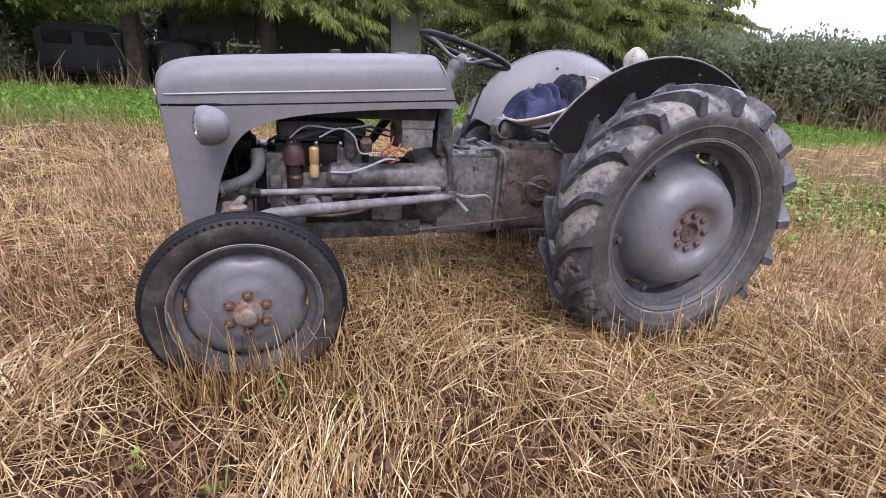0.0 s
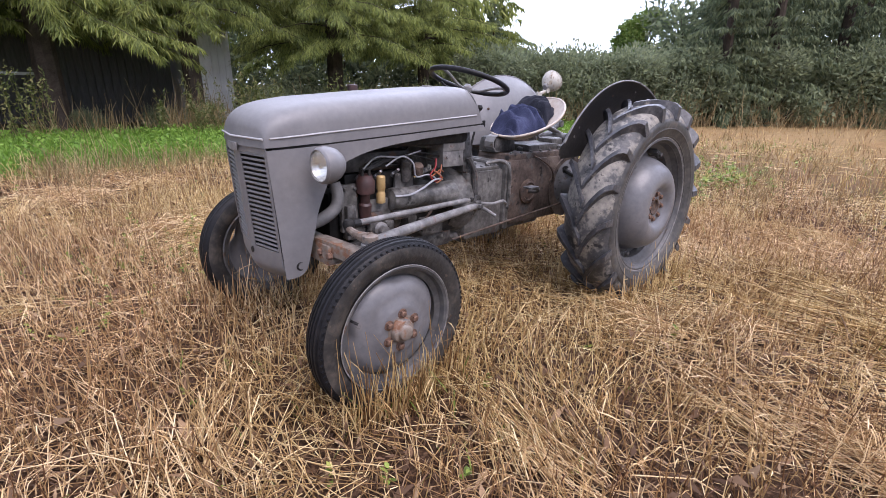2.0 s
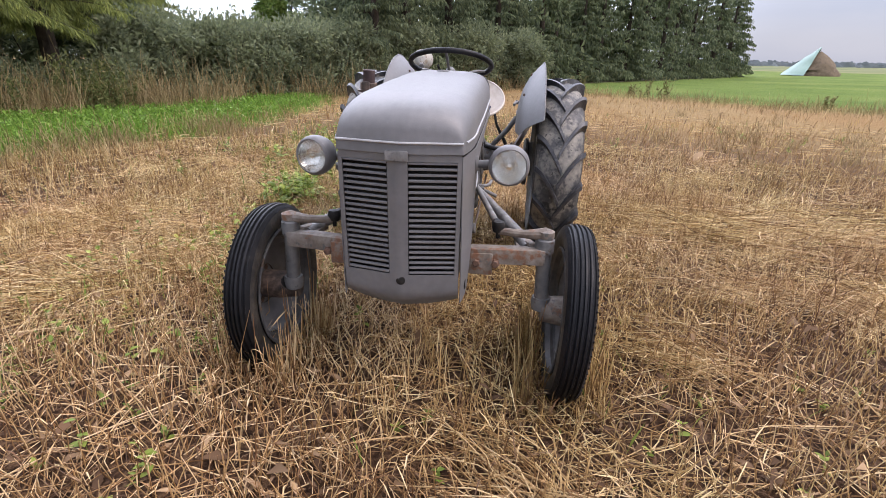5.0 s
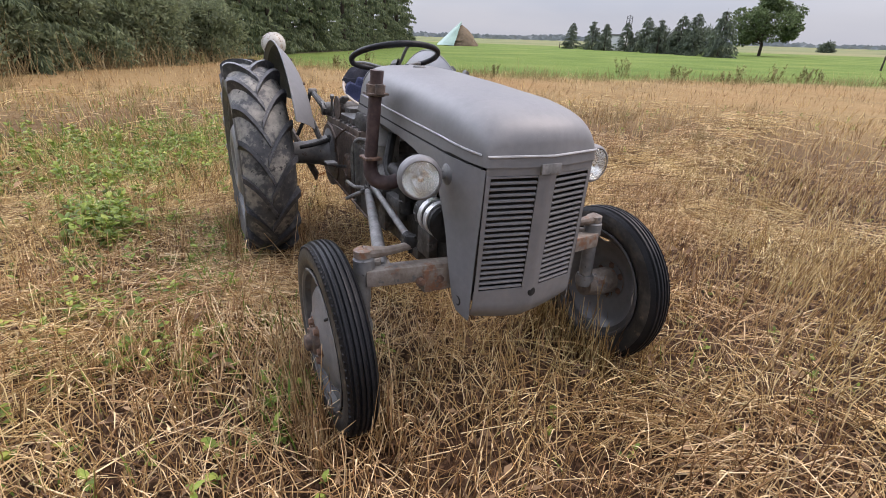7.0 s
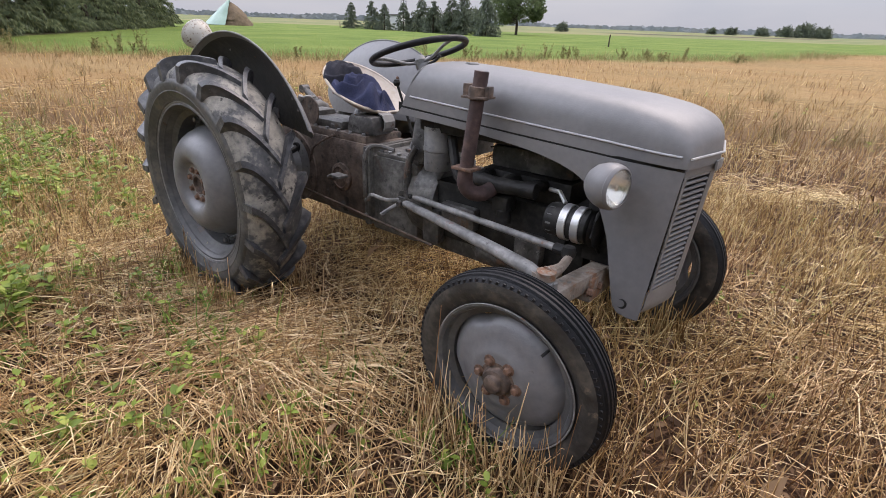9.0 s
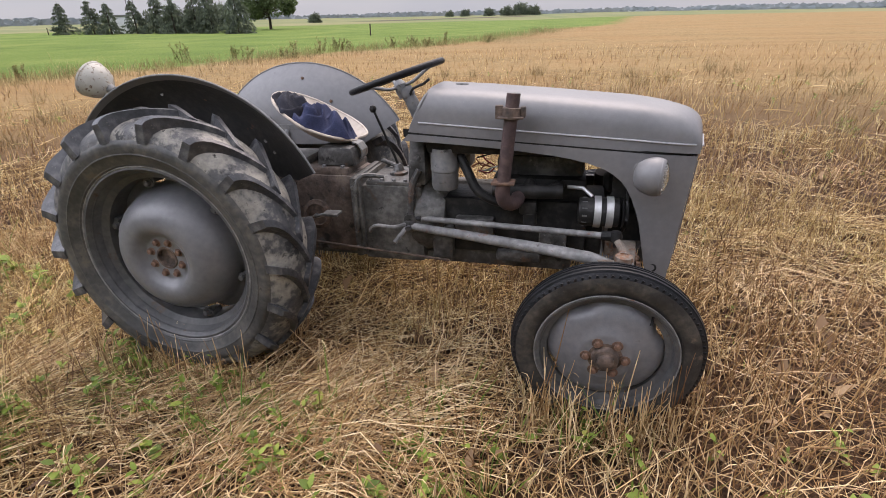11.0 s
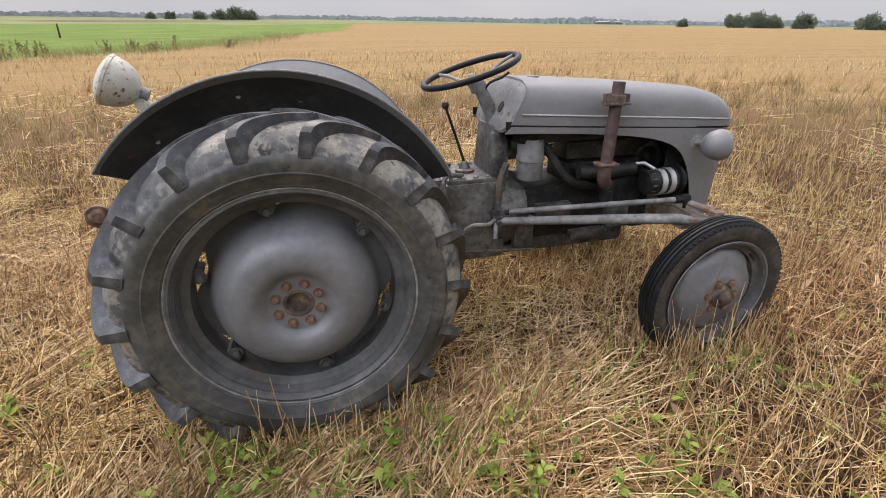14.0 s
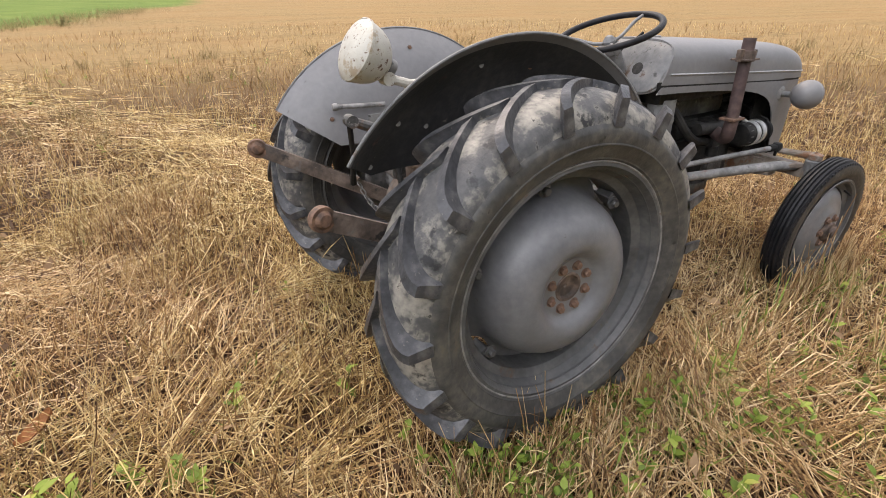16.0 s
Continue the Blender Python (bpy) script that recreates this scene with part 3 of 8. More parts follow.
def build_rear_wheel(s):
    """Lugged tyre on a rim; the bars point forward at the top."""
    rim = [(0.376, 0.118), (0.386, 0.116), (0.388, 0.110), (0.380, 0.105), (0.362, 0.100), (0.356, 0.070), (0.335, 0.055), (0.330, 0.0), (0.335, -0.055), (0.356, -0.07), (0.362, -0.1), (0.380, -0.105),
           (0.388, -0.112), (0.376, -0.118), (0.366, -0.106), (0.350, -0.066), (0.326, -0.05), (0.322, 0.0), (0.326, 0.05), (0.350, 0.066), (0.366, 0.106), (0.376, 0.118)]
    wheel = part("rear_wheel", Geo(s).lathe(rim, (0, 0, 0), (0, 1, 0), 80, cap=False), RIM, tractor, "tall lugged rear tyre on a grey dished wheel", 30)
    wall = [(0.375, 0.108), (0.392, 0.118), (0.397, 0.1235), (0.400, 0.1235), (0.402, 0.1245), (0.420, 0.135), (0.436, 0.1405), (0.438, 0.1425), (0.441, 0.1427), (0.443, 0.1415), (0.460, 0.1445), (0.474, 0.1445), (0.484, 0.142), (0.492, 0.136)]
    part("sidewall", Geo(s).lathe(wall, (0, 0, 0), (0, 1, 0), 96, cap=False), SIDEWALL, wheel, "dark rubber tyre wall with brown dust")
    part("inner_wall", Geo(s).lathe([(r, -d) for r, d in wall[::-1]], (0, 0, 0), (0, 1, 0), 96, cap=False), SIDEWALL, wheel, "dark rubber tyre wall with brown dust")
    carc = [(0.492, 0.136), (0.509, 0.131), (0.529, 0.120), (0.549, 0.100), (0.567, 0.068), (0.577, 0.03), (0.579, 0.0)]
    carc = [(0.486 + (r - 0.486) * 0.87, d) for r, d in carc]
    part("tread", Geo(s).lathe(carc + [(r, -d) for r, d in carc[-2::-1]], (0, 0, 0), (0, 1, 0), 96, cap=False), DUSTY, wheel, "dusty rubber between the tread bars")
    # one bar: from the shoulder to just past the middle, sweeping with the turn
    n = 18

    def bar(h):
        g = Geo(s)
        rows = []
        m = 14
        for i in range(m + 1):
            f = i / m
            y = lerp(0.146, -0.012, f) * h
            a = 0.38 * (0.25 * f + 0.75 * f ** 1.7)
            base = along(abs(y), [(0, 0.552), (0.03, 0.551), (0.068, 0.546), (0.10, 0.532), (0.119, 0.516), (0.130, 0.498), (0.146, 0.486)])
            top = along(abs(y), [(0, 0.603), (0.05, 0.603), (0.09, 0.601), (0.115, 0.595), (0.132, 0.585), (0.146, 0.568)])
            base, top = 0.486 + (base - 0.486) * 0.87, 0.486 + (top - 0.486) * 0.87
            hw = lerp(0.0175, 0.021, f)
            row = []
            for dr, k in ((base, -1.3), (lerp(base, top, 0.85), -1.0), (top, -0.88), (top, 0.88), (lerp(base, top, 0.85), 1.0), (base, 1.3)):
                aa = a + k * hw / 0.6
                row.append((math.sin(aa) * dr, y, math.cos(aa) * dr))
            rows.append(row)
        if h < 0:
            rows = [r[::-1] for r in rows]
        nb = len(g.v)
        g.grid(rows)
        c = len(rows[0])
        last = nb + (len(rows) - 1) * c
        g.f.append(tuple(nb + k for k in range(c)))
        g.f.append(tuple(last + k for k in range(c))[::-1])
        return g.mesh("tread_bar", 30)

    for h, off in ((1, 0.0), (-1, 0.5)):
        mesh_bar = bar(h)
        for k in range(n):
            b = part("tread_bar", mesh_bar, BAR, wheel)
            b.rotation_euler = (0, 2 * math.pi * (k + off) / n, 0)
    # dished disc with a sunken middle; the left one is bolted further out
    out = 0.025 if s > 0 else 0.0
    m = 96
    rows = []
    for r, d in ((0.046, 0.098), (0.092, 0.100), (0.104, 0.104), (0.118, 0.120), (0.134, 0.132), (0.155, 0.136), (0.185, 0.130), (0.21, 0.116), (0.232, 0.094), (0.250, 0.064), (0.262, 0.030), (0.270, 0.0), (0.288, -0.022), (0.324, -0.03)):
        row = []
        for k in range(m):
            a = 2 * math.pi * k / m
            rr = r
            if r > 0.26:
                q = (math.pi / 2 - a + radians(33 if s > 0 else 0) + math.pi / 6) % (math.pi / 3) - math.pi / 6
                rr = lerp(r, 0.262 + (r - 0.26) * 0.35, math.exp(-(q / 0.2) ** 2))
            row.append((math.cos(a) * rr, d + out, math.sin(a) * rr))
        rows.append(row)
    part("disc", Geo(s).sheet(rows[::-1], 0.006, close_u=True), DISC, wheel, "smooth grey domed wheel disc", 50)
    part("hub", Geo(s).lathe([(0.095, -0.1), (0.095, 0.094), (0.052, 0.1), (0.047, 0.108), (0.040, 0.108), (0.036, 0.094), (0.008, 0.092), (0.006, 0.089), (0.0, 0.089)], (0, out, 0), (0, 1, 0), 28, cap=False), RUST, wheel, "rust-brown hub centre")
    bolt = Geo(s).bolt((0, 0, 0), (0, 1, 0), 0.0125, 0.017).lathe([(0.019, -0.002), (0.019, 0.003), (0.014, 0.004)], (0, 0, 0), (0, 1, 0), 14).mesh("bolt")
    for k in range(8):
        a = 2 * math.pi * (k + 0.3) / 8
        b = part("bolt", bolt, RUST_BOLT, wheel)
        b.location = (0.074 * math.cos(a), s * (0.102 + out), 0.074 * math.sin(a))
    part("rim_lip", Geo(s).lathe([(0.385, 0.1170), (0.3885, 0.1195), (0.3915, 0.1185)], (0, 0, 0), (0, 1, 0), 96, cap=False), ROD, wheel, "thin scuffed rim edge")
    lug = Geo(s).box((0, 0.0, 0.312), (0.055, 0.06, 0.026), 0.006).bolt((0, 0.032, 0.302), (0, 1, 0), 0.013, 0.018).lathe([(0.02, 0), (0.02, 0.006)], (0, 0.028, 0.302), (0, 1, 0), 14).mesh("rim_clamp")
    for k in range(6):
        b = part("rim_clamp", lug, RIM, wheel)
        b.location.y = s * out
        b.rotation_euler = (0, 2 * math.pi * k / 6 + radians(-33 if s > 0 else 0), 0)
    wheel.matrix_local = pose(0.04, 0.645, 0.596, 0, 12, 0) if s > 0 else pose(0.018, -0.605, 0.611, 0, -11, 0)
    return wheel


for s in (1, -1):
    build_rear_wheel(s)


def build_fender(s):
    """A pressed shell over the wheel; the left one sits a little further out and forward."""
    cx, cz, rr, y0, flare = (0.062, 0.60, 0.678, 0.365, 0.16) if s > 0 else (0.003, 0.638, 0.664, 0.30, 0.16)

    def depth(q):
        return y0 + flare * q ** 5

    a0, a1 = radians(32 if s > 0 else 25), radians(145)
    na, nk = 48, 18
    rows = []
    for k in range(nk + 1):
        row = []
        for i in range(na + 1):
            a = lerp(a0, a1, i / na)
            foot = lerp(0.85, 0.84 if s > 0 else 0.95, i / na) - cz
            r = lerp(min(foot / math.sin(a), rr - 0.02), rr, k / nk)
            row.append((cx + r * math.cos(a), depth(r / rr), cz + r * math.sin(a)))
        rows.append(row)
    f = part("fender", Geo(s).sheet(rows, -0.002), GREY, tractor, "grey shell fender with a rolled edge")
    # thin dark sheet carries the shade above the tyre, and its dirt
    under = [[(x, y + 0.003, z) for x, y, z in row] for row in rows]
    part("underside", Geo(s).sheet(under, 0.001), SHADE, f, "tyre side of the fender, painted dark for shade and dirt")
    edge = [(cx + rr * math.cos(a), depth(1), cz + rr * math.sin(a)) for a in np.linspace(a0, a1, 44)]
    part("rolled_edge", Geo(s).tube(edge, 0.0045, 8), GREY_WORN, f)
    br = Geo(s).tube([(0.0, 0.20, 0.70), (0.0, y0 - 0.05, 0.83), (0.0, y0 + 0.01, 0.92)], 0.018, 8).box((0.0, y0 + 0.01, 0.93), (0.3, 0.012, 0.05), 0.003)
    part("bracket", br, GREY_WORN, f)
    bolt = Geo(s).bolt((0, 0, 0), (0, -1, 0), 0.008, 0.008).mesh("bolt")
    for x, z in ((-0.30, 0.95), (0.28, 1.08), (0.1, 1.2)):
        b = part("bolt", bolt, RUST_BOLT, f)
        b.location = (x, s * (depth(math.hypot(x - cx, z - cz) / rr) - 0.002), z)
    hole = Geo(s).lathe([(0.0, 0.0), (0.006, 0.0005), (0.008, 0.0)], (0, 0, 0), (0, 1, 0), 12, cap=False).mesh("bolt_hole")
    for x, z in ((-0.093, 1.221), (0.33, 1.02), (0.36, 0.97), (-0.45, 0.98), (-0.25, 1.06), (-0.36, 1.09), (-0.2, 0.90)):
        o = part("bolt_hole", hole, ROD, f, "small bare bolt hole")
        o.location = (x, s * (depth(math.hypot(x - cx, z - cz) / rr) + 0.0045), z)
    return f


fender_left = build_fender(1)
build_fender(-1)
part("stay_bar", Geo().tube([(-0.29, 0.37, 1.003), (-0.20, 0.355, 1.0), (-0.08, 0.35, 0.995)], 0.010, 10).lathe([(0.0, -0.012), (0.014, -0.01), (0.016, 0.0), (0.014, 0.01), (0.0, 0.012)], (-0.292, 0.37, 1.003), (1, -0.1, 0), 12, cap=False), ROD, fender_left)


def build_work_lamp():
    ax = Vector((-0.88, -0.06, 0.45)).normalized()
    c = Vector((-0.450, -0.378, 1.280))
    g = Geo().lathe([(0.020, -0.086), (0.026, -0.080), (0.046, -0.068), (0.062, -0.050), (0.072, -0.028), (0.0765, -0.006), (0.0775, 0.002), (0.080, 0.004), (0.080, 0.012), (0.077, 0.014)], c, ax, 36, cap=False)
    w = part("work_lamp", g, WHITE_RUST, tractor, "egg-shaped white rear work lamp with chipped rusty paint")
    part("dome", Geo().lathe([(0.077, 0.012), (0.071, 0.019), (0.057, 0.026), (0.038, 0.032), (0.018, 0.035), (0.0, 0.036)], c, ax, 36, cap=False), WHITE_RUST, w, "chipped white domed front")
    neck = c - ax * 0.08
    part("socket", Geo().lathe([(0.0, -0.028), (0.019, -0.026), (0.022, -0.004), (0.021, 0.010)], neck, ax, 18, cap=False), GREY_WORN, w, "bare grey lamp socket")
    foot = Vector((-0.30, -0.375, 1.185))
    b = Geo().tube([c - ax * 0.07 - Vector((0, 0, 0.045)), neck - Vector((0.0, 0, 0.035)), foot], [0.012, 0.013, 0.011], 10, smooth=3)
    b.box(foot, (0.055, 0.02, 0.028), 0.004).lathe([(0.018, -0.02), (0.018, 0.02)], neck - Vector((0, 0, 0.035)), (0, 1, 0), 14)
    part("bracket", b, WHITE_RUST, w, "chipped bent lamp bracket")


build_work_lamp()

# ---- running gear and engine ----
box_t = Geo().box((0.80, 0, 0.59), (0.31, 0.30, 0.38), 0.025).box((0.66, 0, 0.415), (0.86, 0.20, 0.05), 0.02).box((0.815, 0, 0.785), (0.27, 0.275, 0.022), 0.006)
gearbox = part("gearbox", box_t, CASE_GREY, tractor, "oily grey-brown cast gearbox with a bolted lid")
bolt_up = Geo().bolt((0, 0, 0), (0, 0, 1), 0.010, 0.010).mesh("bolt")
for k in range(5):
    for s in (1, -1):
        b = part("bolt", bolt_up, GREY_WORN, gearbox)
        b.location = (0.70 + 0.057 * k, s * 0.122, 0.796)
flange = Geo().box((0.626, 0, 0.615), (0.035, 0.335, 0.40), 0.014).box((0.655, 0, 0.62), (0.02, 0.35, 0.38), 0.008)
part("flange", flange, CASE_GREY, gearbox)
centre_g = Geo().box((0.24, 0, 0.62), (0.75, 0.28, 0.40), 0.035).lathe([(0.20, -0.15), (0.20, 0.15)], (0.0, 0, 0.61), (0, 1, 0), 28)
centre_g.box((0.23, 0, 0.825), (0.72, 0.25, 0.05), 0.012)
rear_case = part("rear_axle_case", centre_g, CASE_BROWN, tractor, "oily cast rear axle and lift housing")
for s in (1, -1):
    part("axle_trumpet", Geo(s).lathe([(0.15, 0.13), (0.15, 0.15), (0.105, 0.17), (0.085, 0.22), (0.072, 0.30), (0.066, 0.42), (0.066, 0.47), (0.12, 0.475), (0.12, 0.5)], (0, 0, 0.635), (0, 1, 0), 24), GREY_WORN, rear_case, "grey tapered axle trumpet")
    part("side_cover", Geo(s).lathe([(0.075, 0.0), (0.075, 0.012), (0.055, 0.02), (0.05, 0.016), (0.0, 0.016)], (0.415, 0.14, 0.62), (0, 1, 0), 24, cap=False), RUST, rear_case, "round rusty side cover")
    part("pedal", Geo(s).tube([(0.415, 0.15, 0.62), (0.43, 0.22, 0.63), (0.47, 0.27, 0.655), (0.54, 0.28, 0.675)], 0.009, 8, smooth=3).box((0.565, 0.285, 0.682), (0.075, 0.06, 0.012), 0.003), CAST, rear_case)
    # lift arms, lift rods and lower links
    part("lift_arm", Geo(s).tube([(-0.10, 0.12, 0.885), (-0.17, 0.15, 0.93), (-0.30, 0.172, 0.985)], [0.03, 0.022, 0.018], 10, smooth=3).lathe([(0.024, -0.025), (0.024, 0.025)], (-0.30, 0.172, 0.985), (0, 1, 0), 14), CAST, rear_case)
    part("lift_rod", Geo(s).tube([(-0.30, 0.19, 0.985), (-0.285, 0.23, 0.83), (-0.27, 0.31, 0.69)], [0.012, 0.010, 0.014], 10), BLACK, rear_case)
    a, b = Vector((0.08, 0.26, 0.49)), Vector((-0.6, 0.43 + 0.07 * s, 0.852))
    d = (b - a).normalized()
    m4 = d.to_track_quat("X", "Z").to_matrix().to_4x4()
    lk = Geo(s).box((a + b) / 2, ((b - a).length, 0.018, 0.062), 0.004, m4)
    link = part("lower_link", lk, CASE_BROWN, tractor, "flat brown-grey hitch arm, raised, with a rusty ball end")
    part("ball_end", Geo(s).lathe([(0.0, -0.024), (0.018, -0.022), (0.028, -0.012), (0.038, -0.012), (0.04, 0.0), (0.038, 0.012), (0.028, 0.012), (0.018, 0.022), (0.0, 0.024)], b, (0.25, 1, 0), 24, cap=False), RUST_BOLT, link, "rusty ball joint")
for s in (1, -1):
    for k in range(7):
        b = part("bolt", bolt_up, CASE_GREY, rear_case)
        b.location = (0.56 - 0.095 * k, s * 0.112, 0.85)
    side_bolt = Geo(s).bolt((0, 0, 0), (0, 1, 0), 0.009, 0.010).mesh("bolt")
    for z in (0.47, 0.55, 0.63, 0.71, 0.77):
        b = part("bolt", side_bolt, CASE_GREY, gearbox)
        b.location = (0.626, s * 0.168, z)
# check chain between the right arm and the case
chain_a, chain_b = Vector((-0.24, 0.355, 0.70)), Vector((-0.17, 0.28, 0.55))
chain = part("check_chain", Geo().tube([chain_a, chain_a + Vector((0.006, -0.01, -0.01))], 0.012, 8), RUST, tractor, "short hanging steel chain")
ring = []
for k in range(13):
    a = 2 * math.pi * k / 12
    ring.append((0.016 * math.cos(a), 0, 0.009 * math.sin(a)))
link_mesh = Geo().tube(ring, 0.0035, 6, cap=False).mesh("chain_link")
for k in range(8):
    f = k / 7
    p = chain_a.lerp(chain_b, f) - Vector((0, 0, 0.03 * math.sin(math.pi * f)))
    o = part("chain_link", link_mesh, ROD, chain)
    o.matrix_local = Matrix.Translation(p) @ (chain_b - chain_a).to_track_quat("X", "Z").to_matrix().to_4x4() @ Matrix.Rotation(radians(90 * (k % 2)), 4, "X")
part("spring", Geo().tube([(0.03 * math.cos(k * 0.9) - 0.12 + k * 0.0024, -0.03 + 0.03 * math.sin(k * 0.9), 0.93 + k * 0.0008) for k in range(70)], 0.005, 6), ROD, rear_case, "bare coil spring")
lever = Geo().tube([(0.02, -0.12, 0.87), (0.04, -0.13, 0.93), (0.10, -0.14, 0.985)], [0.008, 0.007, 0.007], 8, smooth=3).lathe([(0.012, -0.012), (0.014, 0.0), (0.012, 0.012)], (0.10, -0.14, 0.99), (0.5, 0, 1), 12)
part("lift_lever", lever, ROD, rear_case)
for x, y, z, r, h in ((0.30, -0.07, 0.85, 0.03, 0.03), (0.22, 0.06, 0.85, 0.025, 0.02), (0.05, 0.08, 0.85, 0.035, 0.03), (-0.08, -0.05, 0.85, 0.04, 0.03), (0.38, 0.03, 0.85, 0.02, 0.025)):
    part("cap_nut", Geo().lathe([(r, 0), (r, h * 0.7), (r * 0.7, h), (0, h)], (x, y, z), (0, 0, 1), 12, cap=False), CAST, rear_case)

for s in (1, -1):
    part("conduit", Geo(s).tube([(0.637, 0.180, 0.57), (0.640, 0.180, 0.75), (0.66, 0.158, 0.815), (0.70, 0.12, 0.818), (0.76, 0.10, 0.806)], 0.0115, 8, smooth=4), CASE_GREY, gearbox, "bent grey pipe over the flange")
    part("under_bar", Geo(s).tube([(0.07, 0.19, 0.518), (0.60, 0.19, 0.478), (1.085, 0.19, 0.442)], 0.006, 8), RUST, rear_case, "thin rusty rod under the foot rests")
    part("brake_cross_rod", Geo(s).tube([(0.06, 0.16, 0.72), (0.10, 0.27, 0.70), (0.115, 0.36, 0.69)], [0.016, 0.014, 0.012], 8).lathe([(0.030, -0.014), (0.030, 0.014)], (0.06, 0.155, 0.72), (0, 1, 0), 14), BLACK, rear_case)
    part("brake_drum_plate", Geo(s).lathe([(0.0, 0.0), (0.15, 0.0), (0.165, 0.01), (0.165, 0.028), (0.15, 0.034)], (0.0, 0.44, 0.612), (0, 1, 0), 28), CAST, rear_case, "dark round brake back plate")
    part("lift_crank", Geo(s).box((-0.10, 0.15, 0.90), (0.10, 0.022, 0.05), 0.008, Matrix.Rotation(radians(25), 4, "Y")).lathe([(0.034, -0.016), (0.034, 0.016)], (-0.085, 0.15, 0.89), (0, 1, 0), 16), CAST, rear_case)
    part("grease_pipe", Geo(s).tube([(0.36, 0.13, 0.83), (0.30, 0.15, 0.80), (0.20, 0.155, 0.74), (0.16, 0.152, 0.66)], 0.006, 6, smooth=4), RUST, rear_case)
part("lift_shaft", Geo().lathe([(0.040, -0.145), (0.046, -0.12), (0.046, 0.12), (0.040, 0.145)], (-0.09, 0, 0.895), (0, 1, 0), 20), CAST, rear_case, "greasy lift cross shaft")
part("lift_cover", Geo().box((0.22, 0, 0.868), (0.30, 0.19, 0.045), 0.015).box((0.06, 0.02, 0.885), (0.12, 0.12, 0.07), 0.02), CASE_GREY, rear_case, "bolted grey lift cover")
part("quadrant", Geo().lathe([(0.0, -0.004), (0.07, -0.004), (0.07, 0.004), (0.0, 0.004)], (0.16, -0.125, 0.93), (0, 1, 0), 24, cap=False), CASE_BROWN, rear_case, "rusty control quadrant plate")
part("top_link_rocker", Geo().box((-0.20, 0, 0.86), (0.05, 0.06, 0.13), 0.012).lathe([(0.026, -0.05), (0.026, 0.05)], (-0.215, 0, 0.90), (0, 1, 0), 16).lathe([(0.026, -0.05), (0.026, 0.05)], (-0.215, 0, 0.83), (0, 1, 0), 16), CAST, rear_case)
part("pto_cap", Geo().lathe([(0.06, 0.0), (0.06, -0.03), (0.04, -0.05), (0.038, -0.09), (0.0, -0.095)], (-0.20, 0, 0.56), (1, 0, 0), 20, cap=False), CAST, rear_case)
part("seat_post", Geo().box((0.52, -0.035, 0.895), (0.20, 0.14, 0.09), 0.02, taper=(0.85, 0.9)), CAST, rear_case, "worn grey casting under the seat")

# engine
engine = part("engine_block", Geo().box((1.33, 0, 0.60), (0.72, 0.25, 0.26), 0.015), BLACK, tractor, "oily black four-cylinder engine block")
part("cylinder_head", Geo().box((1.475, 0, 0.775), (0.40, 0.20, 0.10), 0.01), BLACK, engine)
part("sump", Geo().box((1.33, 0.01, 0.435), (0.62, 0.22, 0.10), 0.03), CAST, engine)
part("front_plate", Geo().box((1.72, 0, 0.60), (0.08, 0.20, 0.30), 0.015), BLACK, engine)
part("rocker_cover", Geo().box((1.475, 0.01, 0.87), (0.38, 0.15, 0.095), 0.03), CAST, engine, "grimy pressed rocker cover")
part("bell_housing", Geo().lathe([(0.17, 0.90), (0.19, 0.93), (0.19, 0.97), (0.165, 1.06)], (0, 0, 0.61), (1, 0, 0), 28), CASE_GREY, engine)
part("clutch_tower", Geo().box((0.93, 0, 0.90), (0.09, 0.28, 0.24), 0.02, taper=(0.8, 0.7)), CAST, engine)
for s in (1, -1):
    part("side_bracket", Geo(s).tube([(0.905, 0.17, 0.64), (0.915, 0.165, 0.78), (0.95, 0.15, 0.86)], 0.016, 8, smooth=3).lathe([(0.03, -0.02), (0.03, 0.02)], (0.905, 0.17, 0.63), (0, 1, 0), 16), CAST, engine)
for k in range(4):
    x = 1.31 + 0.10 * k
    part("spark_plug", Geo().lathe([(0.012, 0), (0.012, 0.02), (0.008, 0.022), (0.007, 0.06), (0.003, 0.062)], (x, 0.098, 0.80), (0, 0.8, 0.6), 10), STEEL, engine)
    part("core_plug", Geo().lathe([(0.028, 0), (0.028, 0.005), (0.02, 0.004), (0, 0.003)], (x, 0.126, 0.58), (0, 1, 0), 16, cap=False), CAST, engine)
# left side
st = Geo().lathe([(0.03, 0.0), (0.052, 0.01), (0.055, 0.03), (0.055, 0.14), (0.058, 0.145), (0.058, 0.165), (0.055, 0.17), (0.055, 0.30), (0.060, 0.31), (0.064, 0.36), (0.064, 0.41)], (1.465, 0.135, 0.695), (-1, 0, -0.03), 24)
part("starter_motor", st, CASE_GREY, engine, "grey cylindrical starter motor")
part("distributor", Geo().lathe([(0.025, -0.20), (0.03, -0.11), (0.022, -0.10), (0.022, -0.06), (0.043, -0.05), (0.043, 0.0), (0.036, 0.012), (0.03, 0.03), (0.01, 0.034), (0, 0.034)], (1.603, 0.155, 0.80), (0.05, 0.1, 1), 20, cap=False), BROWN, engine, "brown distributor cap")
for k in range(4):
    a = k * math.pi / 2 + 0.4
    part("cap_terminal", Geo().lathe([(0.008, 0), (0.007, 0.03), (0.0, 0.032)], (1.605 + 0.022 * math.cos(a), 0.158 + 0.022 * math.sin(a), 0.825), (0, 0, 1), 8), BLACK, engine)
